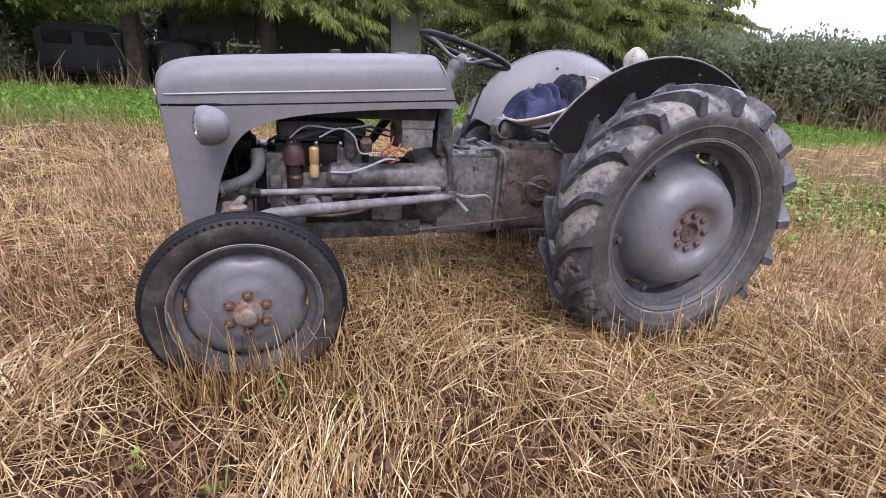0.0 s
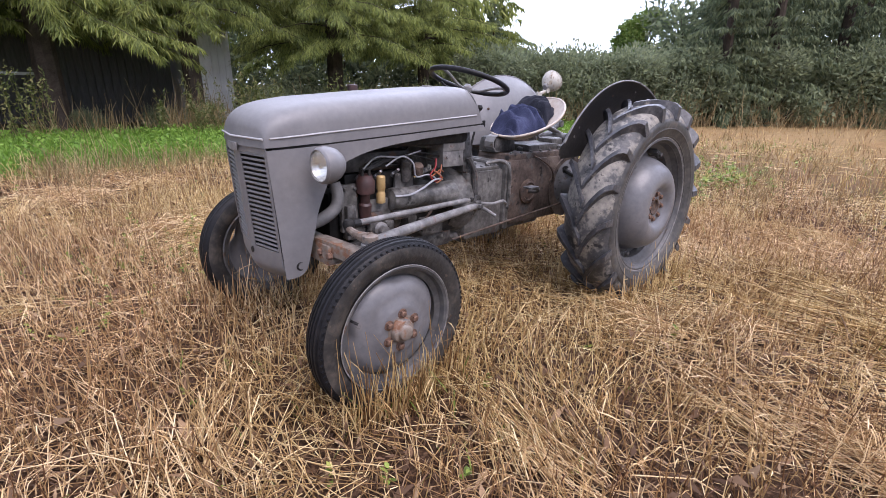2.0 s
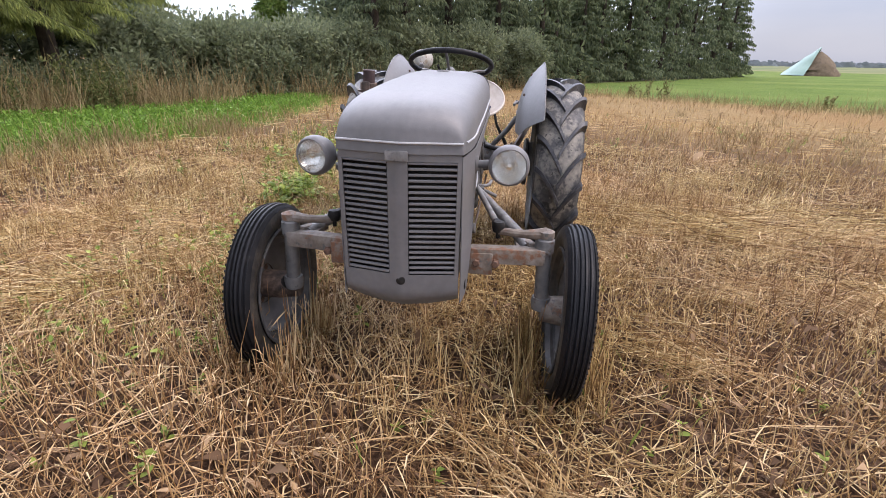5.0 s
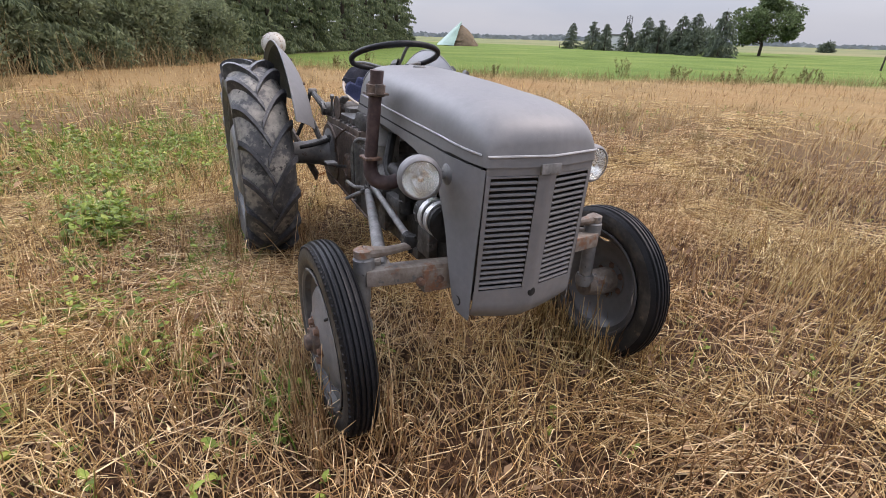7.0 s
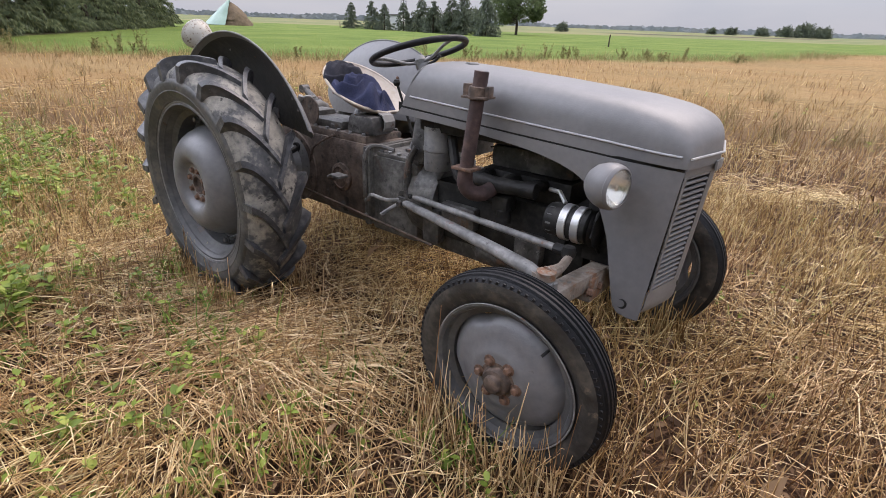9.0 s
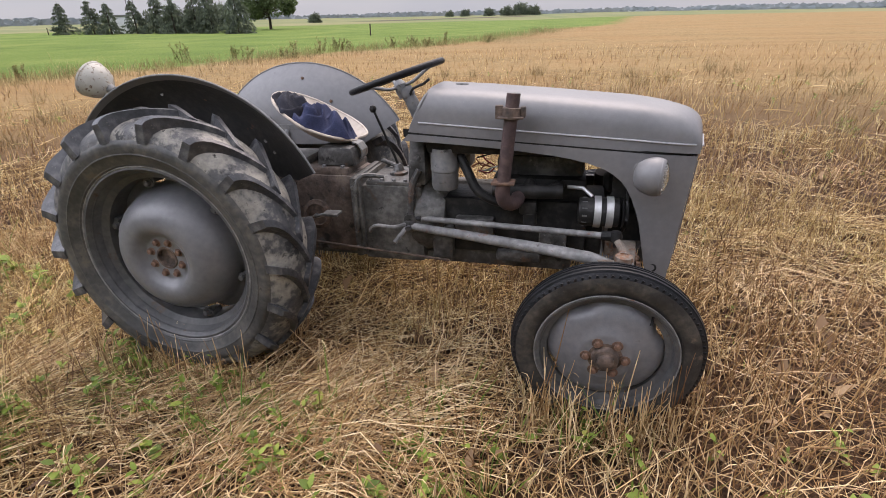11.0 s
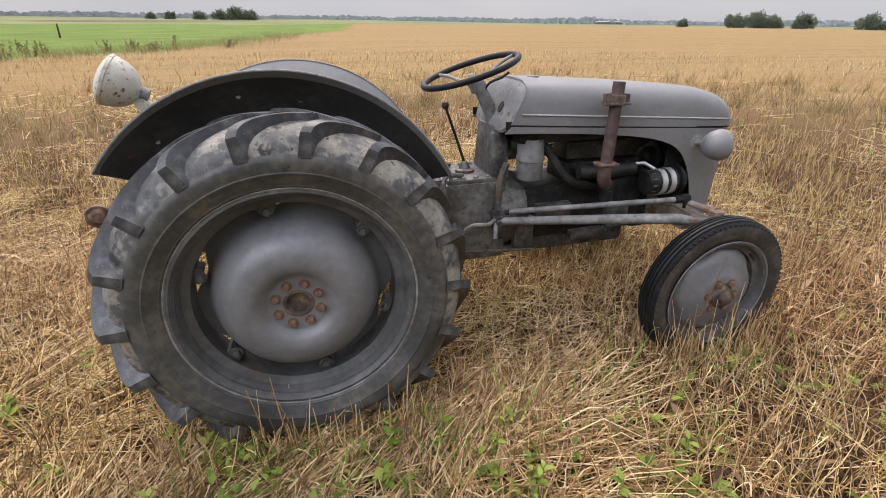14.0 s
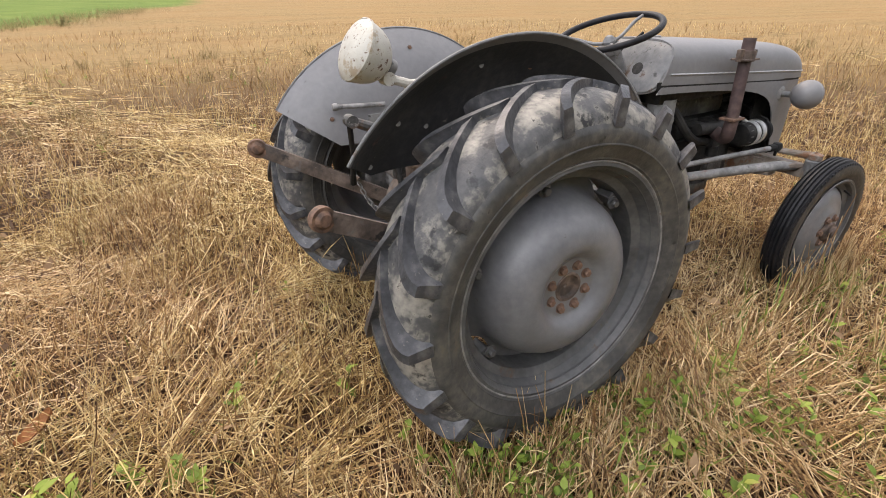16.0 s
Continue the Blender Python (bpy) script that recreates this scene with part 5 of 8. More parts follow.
# ---- the ground ----
def shade_ground():
    m = bpy.data.materials.new("field_ground")
    m.use_nodes = True
    nt = m.node_tree
    bs = nt.nodes["Principled BSDF"]
    tc = nt.nodes.new("ShaderNodeTexCoord")
    vec = tc.outputs["Object"]

    def cover(name, blur, wobble, wscale):
        at = nt.nodes.new("ShaderNodeAttribute")
        at.attribute_name = name
        w = maths(nt, "MULTIPLY", maths(nt, "SUBTRACT", noise_of(nt, vec, wscale, 5.0, 0.65), 0.5), wobble)
        v = maths(nt, "ADD", at.outputs["Fac"], w)
        return maths(nt, "ADD", maths(nt, "MULTIPLY", v, 1.0 / blur), 0.5, True)

    fine, mid, big = noise_of(nt, vec, 38, 6.0, 0.7), noise_of(nt, vec, 4.5, 5.0, 0.62), noise_of(nt, vec, 0.16, 4.0)
    soil = ramp_of(nt, fine, [(0.36, (0.022, 0.012, 0.008)), (0.5, (0.062, 0.034, 0.020)), (0.64, (0.17, 0.10, 0.056))])
    tan = ramp_of(nt, maths(nt, "ADD", maths(nt, "MULTIPLY", mid, 0.6), maths(nt, "MULTIPLY", fine, 0.4)),
                  [(0.36, (0.095, 0.060, 0.027)), (0.5, (0.210, 0.140, 0.063)), (0.64, (0.33, 0.23, 0.11))])
    tan = mix_of(nt, ramp_of(nt, big, [(0.42, (0, 0, 0)), (0.62, (1, 1, 1))]), tan, mix_of(nt, 0.5, tan, (0.25, 0.142, 0.060)))
    rows = nt.nodes.new("ShaderNodeMapping")
    rows.inputs["Rotation"].default_value, rows.inputs["Scale"].default_value = (0, 0, radians(-78)), (0.05, 0.9, 1)
    nt.links.new(vec, rows.inputs["Vector"])
    swath = noise_of(nt, rows.outputs["Vector"], 1.0, 4.0)
    tan = mix_of(nt, ramp_of(nt, swath, [(0.42, (0, 0, 0)), (0.58, (1, 1, 1))]), tan, mix_of(nt, 0.4, tan, (0.30, 0.205, 0.10)))
    far = nt.nodes.new("ShaderNodeAttribute")
    far.attribute_name = "away"
    col = mix_of(nt, far.outputs["Fac"], soil, tan)
    green = ramp_of(nt, maths(nt, "ADD", maths(nt, "MULTIPLY", mid, 0.5), maths(nt, "MULTIPLY", big, 0.5)),
                    [(0.36, (0.060, 0.102, 0.022)), (0.5, (0.104, 0.155, 0.033)), (0.64, (0.165, 0.195, 0.055))])
    col = mix_of(nt, cover("meadow", 3.2, 9.0, 0.4), col, green)
    col = mix_of(nt, cover("strip", 0.6, 2.2, 0.9), col, ramp_of(nt, mid, [(0.3, (0.05, 0.095, 0.018)), (0.6, (0.10, 0.18, 0.028)), (0.75, (0.17, 0.2, 0.05))]))
    col = mix_of(nt, cover("pale", 12.0, 40.0, 0.02), col, ramp_of(nt, noise_of(nt, vec, 0.02, 3.0), [(0.4, (0.11, 0.145, 0.065)), (0.6, (0.20, 0.185, 0.095))]))
    col = mix_of(nt, cover("plough", 14.0, 12.0, 0.05), col, (0.075, 0.06, 0.045))
    col = mix_of(nt, cover("wood_floor", 1.0, 2.0, 0.7), col, ramp_of(nt, fine, [(0.3, (0.03, 0.03, 0.018)), (0.6, (0.08, 0.07, 0.04)), (0.75, (0.15, 0.13, 0.08))]))
    nt.links.new(col, bs.inputs["Base Color"])
    bs.inputs["Roughness"].default_value, bs.inputs["Specular IOR Level"].default_value = 0.95, 0.1
    b = nt.nodes.new("ShaderNodeBump")
    b.inputs["Strength"].default_value, b.inputs["Distance"].default_value = 0.8, 0.03
    nt.links.new(fine, b.inputs["Height"])
    nt.links.new(b.outputs["Normal"], bs.inputs["Normal"])
    return m


def signed(poly, x, y):
    """Distance to a polygon's edge, positive inside."""
    p = np.array(poly, float)
    q = np.roll(p, -1, 0)
    e, w = q - p, np.array([x, y]) - p
    t = np.clip((w * e).sum(1) / (e * e).sum(1), 0, 1)[:, None]
    d = np.sqrt((((w - e * t) ** 2).sum(1)).min())
    cross = ((p[:, 1] > y) != (q[:, 1] > y)) & (x < (q[:, 0] - p[:, 0]) * (y - p[:, 1]) / (q[:, 1] - p[:, 1] + 1e-12) + p[:, 0])
    return d if cross.sum() % 2 else -d


MEADOW = [(-60, -4), (-25, 4.0), (-17.5, 13.5), (-13.0, 25.5), (-8.6, 30), (-5.2, 36.2), (-0.3, 62), (5.5, 72), (18, 176), (-30, 172), (-90, 140), (-150, 100), (-190, 20)]
STRIP = [(14, -5.9), (3.2, -5.6), (1.0, -5.9), (-2.6, -5.5), (-4.3, -4.8), (-9, -5.2), (-15, -6.5), (-15, -8.6), (-7.5, -8.8), (-5.5, -10.4), (-0.8, -10.9), (3.6, -10.6), (14, -10.4)]
PLOUGH = [(-80, 196), (-47, 285), (-20, 390), (-40, 430), (-70, 340), (-100, 240)]
WOODS = [(30, -10.4), (3.6, -10.6), (-0.8, -10.9), (-5.5, -10.8), (-7.6, -9.0), (-13, -9.2), (-16.5, -6.3), (-31, 0.6), (-52, 15), (-76, 31), (-84, 32), (-110, 10), (-110, -60), (30, -60)]
PALE = [(-900, 60), (-170, 60), (-120, 100), (-60, 150), (-20, 168), (60, 185), (260, 210), (900, 240), (900, 2900), (-2900, 2900), (-2900, 500), (-900, 120)]


def build_ground():
    radii = np.r_[np.arange(0, 6, 0.12), np.arange(6, 14, 0.3), np.geomspace(14, 2900, 110)]
    na = 180
    verts, faces = [(0, 0, 0)], []
    for r in radii[1:]:
        for k in range(na):
            a = 2 * math.pi * k / na
            x, y = 0.8 + r * math.cos(a), r * math.sin(a)
            z = height(x, y)
            if r < 60:
                z += 0.012 * noise.noise((x * 3, y * 3, 0)) + 0.03 * noise.noise((x * 0.35, y * 0.35, 4))
            if r > 300:
                z += 2.2 * noise.noise((x / 420, y / 420, 2)) * min(1, (r - 300) / 500)
            verts.append((x, y, z))
    verts[0] = (0.8, 0, height(0.8, 0))
    for k in range(na):
        faces.append((0, 1 + k, 1 + (k + 1) % na))
    for i in range(len(radii) - 2):
        a, b = 1 + i * na, 1 + (i + 1) * na
        for k in range(na):
            j = (k + 1) % na
            faces.append((a + k, b + k, b + j, a + j))
    me = bpy.data.meshes.new("ground")
    me.from_pydata(verts, [], faces)
    me.shade_smooth()
    for name, poly in (("meadow", MEADOW), ("strip", STRIP), ("plough", PLOUGH), ("pale", PALE), ("wood_floor", WOODS)):
        at = me.attributes.new(name, "FLOAT", "POINT")
        at.data.foreach_set("value", [max(-500.0, min(500.0, signed(poly, v[0], v[1]))) for v in verts])
    at = me.attributes.new("away", "FLOAT", "POINT")
    at.data.foreach_set("value", [min(1.0, max(0.0, (math.hypot(v[0] - 0.8, v[1]) - 5.0) / 7.0)) for v in verts])
    ob = part("ground", me, shade_ground())
    tagged(ob, "harvested grain field with tan stubble, a green meadow beyond", "field", kind="structure")


build_ground()


# ---- straw and weeds ----
class Blades:
    """Many thin tapered three-sided stalks in one mesh."""

    def __init__(self):
        self.v, self.f, self.n = [], [], 0

    def stalks(self, base, tip, r, bend=None, mid=0.55):
        """Arrays of base and tip points; each stalk kinks at a middle point moved by bend."""
        n = len(base)
        ax = tip - base
        ax = ax / (np.linalg.norm(ax, axis=1, keepdims=True) + 1e-9)
        ref = np.where(np.abs(ax[:, 2:3]) > 0.9, np.array([[1.0, 0, 0]]), np.array([[0, 0, 1.0]]))
        u = np.cross(ax, ref)
        u /= np.linalg.norm(u, axis=1, keepdims=True) + 1e-9
        w = np.cross(ax, u)
        m = base + (tip - base) * mid + (bend if bend is not None else 0)
        rings = []
        for c, k in ((base, 1.0), (m, 0.85), (tip, 0.45)):
            for a in (0, 2.094, 4.189):
                rings.append(c + (u * math.cos(a) + w * math.sin(a)) * (r * k)[:, None])
        v = np.stack(rings, 1).reshape(-1, 3)
        i = (np.arange(n) * 9)[:, None] + self.n
        quads = []
        for row in (0, 3):
            for k in range(3):
                quads.append(np.concatenate([i + row + k, i + row + (k + 1) % 3, i + row + 3 + (k + 1) % 3, i + row + 3 + k], 1))
        self.v.append(v)
        self.f.append(np.stack(quads, 1).reshape(-1, 4))
        self.n += len(v)
        return self

    def leaves(self, base, way, side, length, width, fold=0.25):
        """Pointed leaves, folded along the middle: base, direction and side arrays."""
        n = len(base)
        way = way / (np.linalg.norm(way, axis=1, keepdims=True) + 1e-9)
        side = side - way * (side * way).sum(1, keepdims=True)
        side /= np.linalg.norm(side, axis=1, keepdims=True) + 1e-9
        up = np.cross(way, side)
        mid = base + way * (length * 0.5)[:, None]
        a = mid + side * (width / 2)[:, None] + up * (width * fold)[:, None]
        b = mid - side * (width / 2)[:, None] + up * (width * fold)[:, None]
        tip = base + way * length[:, None] - up * (length * 0.12)[:, None]
        v = np.stack([base, a, tip, b], 1).reshape(-1, 3)
        i = (np.arange(n) * 4)[:, None] + self.n
        f = np.concatenate([i, i + 1, i + 2, i + 3], 1)
        self.v.append(v)
        self.f.append(f)
        self.n += len(v)
        return self

    def curls(self, base, way, drop, length, width):
        """Thin dry strips that arch over: base points, first direction, how fast they fall."""
        n = len(base)
        way = way / (np.linalg.norm(way, axis=1, keepdims=True) + 1e-9)
        side = np.cross(way, np.array([0, 0, 1.0])) + 1e-6
        side /= np.linalg.norm(side, axis=1, keepdims=True)
        rings = []
        for q, w in ((0.0, 0.7), (0.33, 1.0), (0.66, 0.8), (1.0, 0.15)):
            c = base + way * (length * q)[:, None]
            c[:, 2] -= drop * length * q * q
            rings += [c + side * (width * w / 2)[:, None], c - side * (width * w / 2)[:, None]]
        v = np.stack(rings, 1).reshape(-1, 3)
        i = (np.arange(n) * 8)[:, None] + self.n
        self.v.append(v)
        self.f.append(np.stack([np.concatenate([i + k, i + k + 1, i + k + 3, i + k + 2], 1) for k in (0, 2, 4)], 1).reshape(-1, 4))
        self.n += len(v)
        return self

    def ovate(self, base, way, side, length, width):
        """Broad rounded leaves with a sunken midrib."""
        n = len(base)
        way = way / (np.linalg.norm(way, axis=1, keepdims=True) + 1e-9)
        side = side - way * (side * way).sum(1, keepdims=True)
        side /= np.linalg.norm(side, axis=1, keepdims=True) + 1e-9
        up = np.cross(side, way)
        up *= np.sign(up[:, 2:3]) + (up[:, 2:3] == 0)

        def at(f, w, lift):
            return base + way * (length * f)[:, None] + side * (width * w / 2)[:, None] + up * (width * lift - length * 0.3 * f * f)[:, None]

        v = np.stack([base, at(0.3, 0.9, 0.14), at(0.3, 0, 0), at(0.3, -0.9, 0.14), at(0.65, 0.85, 0.14), at(0.65, 0, 0), at(0.65, -0.85, 0.14), at(1.0, 0, 0.05)], 1).reshape(-1, 3)
        i = (np.arange(n) * 8)[:, None] + self.n
        self.v.append(v)
        self.f.append(np.stack([np.concatenate([i + k for k in q], 1) for q in ((0, 1, 2, 3), (1, 4, 5, 2), (2, 5, 6, 3), (5, 4, 7, 6))], 1).reshape(-1, 4))
        self.n += len(v)
        return self

    def mesh(self, name):
        v, f = np.concatenate(self.v), np.concatenate(self.f)
        me = bpy.data.meshes.new(name)
        me.vertices.add(len(v))
        me.vertices.foreach_set("co", v.ravel().astype(np.float32))
        me.loops.add(f.size)
        me.loops.foreach_set("vertex_index", f.ravel().astype(np.int32))
        me.polygons.add(len(f))
        me.polygons.foreach_set("loop_start", np.arange(0, f.size, 4, dtype=np.int32))
        me.polygons.foreach_set("loop_total", np.full(len(f), 4, dtype=np.int32))
        me.update(calc_edges=True)
        return me


def heights(x, y):
    return 0.02 + 0.0184 * 14 * np.tanh(x / 14) - 0.01444 * 14 * np.tanh(y / 14)


rng = np.random.default_rng(7)


def patchy(x, y, s, seed):
    """A soft patch field between 0 and 1."""
    return np.array([0.5 + 0.5 * noise.noise((a * s, b * s, seed)) + 0.25 * noise.noise((a * s * 2.7, b * s * 2.7, seed + 5)) for a, b in zip(x, y)])


def ring_points(n, r0, r1):
    r = np.sqrt(rng.uniform(r0 ** 2, r1 ** 2, n))
    a = rng.uniform(0, 2 * np.pi, n)
    return 0.8 + r * np.cos(a), r * np.sin(a)


def clear_of_wheels(x, y):
    ok = np.ones(len(x), bool)
    for wx, wy, lx, ly in ((1.77, 0.6, 0.10, 0.055), (1.77, -0.6, 0.10, 0.055), (0.0, 0.605, 0.16, 0.14), (0.0, -0.605, 0.16, 0.14)):
        ok &= ~((np.abs(x - wx) < lx) & (np.abs(y - wy) < ly))
    return ok


STRAW = foliage("straw", [(0.15, (0.10, 0.050, 0.024)), (0.36, (0.36, 0.215, 0.092)), (0.54, (0.66, 0.465, 0.222)), (0.76, (0.92, 0.765, 0.48))], 1.3, 0.5, 0.2, casts=[(0.3, (1.0, 0.97, 0.86)), (0.45, (1.0, 1.0, 0.9)), (0.58, (1.0, 0.95, 0.95)), (0.72, (1.0, 0.91, 0.88))])
STUBBLE = foliage("stubble", [(0.2, (0.11, 0.050, 0.024)), (0.40, (0.34, 0.200, 0.085)), (0.58, (0.60, 0.418, 0.195)), (0.8, (0.90, 0.74, 0.45))], 0.9, 0.5, 0.2, 0.45, casts=[(0.3, (1.0, 0.97, 0.86)), (0.45, (1.0, 1.0, 0.9)), (0.58, (1.0, 0.95, 0.95)), (0.72, (1.0, 0.91, 0.88))])
WEED = foliage("weed_leaf", [(0.15, (0.085, 0.13, 0.024)), (0.45, (0.17, 0.24, 0.035)), (0.72, (0.29, 0.36, 0.07)), (0.9, (0.44, 0.42, 0.10))], 1.5, 0.55)
GRASS = foliage("meadow_grass", [(0.15, (0.075, 0.13, 0.02)), (0.5, (0.15, 0.235, 0.036)), (0.85, (0.28, 0.34, 0.08))], 0.6, 0.6)
LUSH = foliage("lush_verge_grass", [(0.15, (0.070, 0.12, 0.022)), (0.5, (0.135, 0.26, 0.032)), (0.8, (0.22, 0.35, 0.06)), (0.95, (0.36, 0.36, 0.12))], 0.6, 0.6, 0.4)
DRY = foliage("dry_tall_grass", [(0.15, (0.14, 0.10, 0.045)), (0.5, (0.34, 0.25, 0.12)), (0.85, (0.58, 0.46, 0.26))], 0.6, 0.7)


def matted(x, y):
    """Where the straw lies flattened rather than standing."""
    return patchy(x, y, 0.75, 3.0)


def standing(n, r0, r1, tall, thick):
    x, y = ring_points(n, r0, r1)
    keep = clear_of_wheels(x, y) & (y > -6.3 + 0.8 * np.sin(x * 1.3)) & (matted(x, y) + rng.uniform(-0.45, 0.3, n) < 0.6)
    x, y = x[keep], y[keep]
    # drilled rows
    y = np.round(y / 0.125) * 0.125 + rng.normal(0, 0.028, len(y))
    n = len(x)
    h = rng.gamma(9, tall / 9, n) * (0.65 + 0.7 * patchy(x, y, 1.3, 9.0))
    b = np.stack([x, y, heights(x, y) - 0.015], 1)
    lean = rng.normal(0, 0.24, (n, 2)) + np.array([0.06, 0.03])
    t = b + np.stack([lean[:, 0] * h, lean[:, 1] * h, h], 1)
    bend = rng.normal(0, 1, (n, 3)) * (h * 0.09)[:, None]
    return b, t, rng.uniform(0.75, 1.3, n) * thick, bend


def withered(bl, b, t, share, wide):
    """Dead curled leaves hanging from a share of the stalks."""
    pick = rng.uniform(0, 1, len(b)) < share
    b, t = b[pick], t[pick]
    n = len(b)
    at = b + (t - b) * rng.uniform(0.35, 0.95, n)[:, None]
    a = rng.uniform(0, 2 * np.pi, n)
    way = np.stack([np.cos(a), np.sin(a), rng.uniform(-1.4, 0.9, n)], 1)
    side = np.stack([-np.sin(a), np.cos(a), rng.normal(0, 0.4, n)], 1)
    ln = rng.gamma(4, 0.02, n) + 0.02
    bl.leaves(at, way, side, ln, rng.uniform(0.6, 1.3, n) * wide, 0.5)


def hooked(bl, b, t, share, wide):
    """Torn strips that arch over from the upper part of a share of the stalks."""
    pick = rng.uniform(0, 1, len(b)) < share
    b, t = b[pick], t[pick]
    n = len(b)
    at = b + (t - b) * rng.uniform(0.55, 1.0, n)[:, None]
    a = rng.uniform(0, 2 * np.pi, n)
    way = np.stack([np.cos(a), np.sin(a), rng.uniform(0.2, 2.4, n)], 1)
    bl.curls(at, way, rng.uniform(0.5, 1.8, n), rng.gamma(5, 0.013, n) + 0.02, rng.uniform(0.7, 1.5, n) * wide)


def lying(n, r0, r1, long, thick):
    x, y = ring_points(n, r0, r1)
    keep = clear_of_wheels(x, y) & (y > -6.3 + 0.8 * np.sin(x * 1.3)) & (matted(x, y) + np.clip(-x * 0.07 - y * 0.03 + 0.04, -0.18, 0.16) + rng.uniform(-0.2, 0.45, n) > 0.58)
    x, y = x[keep], y[keep]
    n = len(x)
    flow = np.array([2.2 * noise.noise((a * 0.55, b * 0.55, 8)) for a, b in zip(x, y)])
    a = flow * 2.2 + rng.normal(0, 0.6, n) + rng.choice([0, 0, 0, 1.3, 2.2], n)
    ln = rng.gamma(2.6, long / 2.6, n) + 0.03
    z0, z1 = rng.gamma(2, 0.018, n), rng.gamma(2, 0.026, n)
    b = np.stack([x, y, heights(x, y) + z0], 1)
    x2, y2 = x + np.cos(a) * ln, y + np.sin(a) * ln
    t = np.stack([x2, y2, heights(x2, y2) + z1], 1)
    bend = rng.normal(0, 1, (n, 3)) * (ln * 0.11)[:, None] * np.array([1, 1, 0.5])
    bend[:, 2] = np.abs(bend[:, 2])
    return b, t, rng.uniform(0.7, 1.3, n) * thick, bend


near = Blades()
# taller stalks left standing round the wheels
for wx, wy, lx, ly, m in ((1.77, 0.6, 0.30, 0.17, 800), (1.77, -0.6, 0.30, 0.17, 650), (0.0, 0.605, 0.42, 0.25, 650), (0.0, -0.605, 0.42, 0.25, 650)):
    x, y = wx + rng.uniform(-1, 1, m) * lx, wy + rng.uniform(-1, 1, m) * ly
    ok = clear_of_wheels(x, y) & (np.abs(y - wy) > (0.075 if wx > 1 else 0.16))
    x, y = x[ok], y[ok]
    h = rng.gamma(7, 0.027, len(x))
    b = np.stack([x, y, heights(x, y) - 0.015], 1)
    t = b + np.stack([rng.normal(0, 0.14, len(x)) * h, rng.normal(0, 0.10, len(x)) * h, h], 1)
    near.stalks(b, t, rng.uniform(0.0017, 0.0032, len(x)), rng.normal(0, 0.007, (len(x), 3)))
for n, r0, r1, tall, thick in ((30000, 0, 3.4, 0.165, 0.0022), (22000, 3.4, 6.0, 0.165, 0.0029), (20000, 6.0, 12.0, 0.15, 0.0045), (13000, 12.0, 26.0, 0.14, 0.0075)):
    b, t, r, bend = standing(n, r0, r1, tall, thick)
    near.stalks(b, t, r, bend)
    if r1 < 7:
        withered(near, b, t, 0.35, thick * 1.9)
        hooked(near, b, t, 0.4, thick * 1.4)
tagged(part("stubble", near.mesh("stubble"), STUBBLE), "upright brown cut grain stalks standing in the field", "stubble", kind="stuff")
litter = Blades()
x, y = ring_points(34000, 0, 5.5)
ok = clear_of_wheels(x, y) & (y > -6)
x, y = x[ok], y[ok]
n, a = len(x), rng.uniform(0, 2 * np.pi, len(x))
ln = rng.gamma(3, 0.014, n) + 0.012
litter.leaves(np.stack([x, y, heights(x, y) + rng.gamma(1.6, 0.014, n)], 1), np.stack([np.cos(a), np.sin(a), rng.normal(0.1, 0.5, n)], 1), np.stack([-np.sin(a), np.cos(a), rng.normal(0, 0.6, n)], 1), ln, ln * rng.uniform(0.1, 0.4, n), 0.4)
# torn strips of dead leaf among the straw
x, y = ring_points(17000, 0, 4.6)
ok = clear_of_wheels(x, y) & (y > -5.5)
x, y = x[ok], y[ok]
n, a = len(x), rng.uniform(0, 2 * np.pi, len(x))
litter.curls(np.stack([x, y, heights(x, y) + rng.gamma(2, 0.022, n)], 1), np.stack([np.cos(a), np.sin(a), rng.uniform(-0.1, 0.9, n)], 1), rng.uniform(0.2, 1.2, n), rng.gamma(4, 0.022, n) + 0.02, rng.uniform(0.002, 0.0048, n))
LITTER = foliage("dead_leaf_litter", [(0.2, (0.045, 0.024, 0.014)), (0.5, (0.155, 0.088, 0.046)), (0.85, (0.46, 0.31, 0.175))], 1.1, 0.8, 0.1, 0.5)
tagged(part("leaf_litter", litter.mesh("leaf_litter"), LITTER), "red-brown dead leaf litter on the soil", "litter", kind="stuff")
flat = Blades()
for n, r0, r1, long, thick in ((46000, 0, 3.4, 0.16, 0.0021), (20000, 3.4, 6.5, 0.18, 0.0029), (7000, 6.5, 14.0, 0.24, 0.0045)):
    flat.stalks(*lying(n, r0, r1, long, thick))
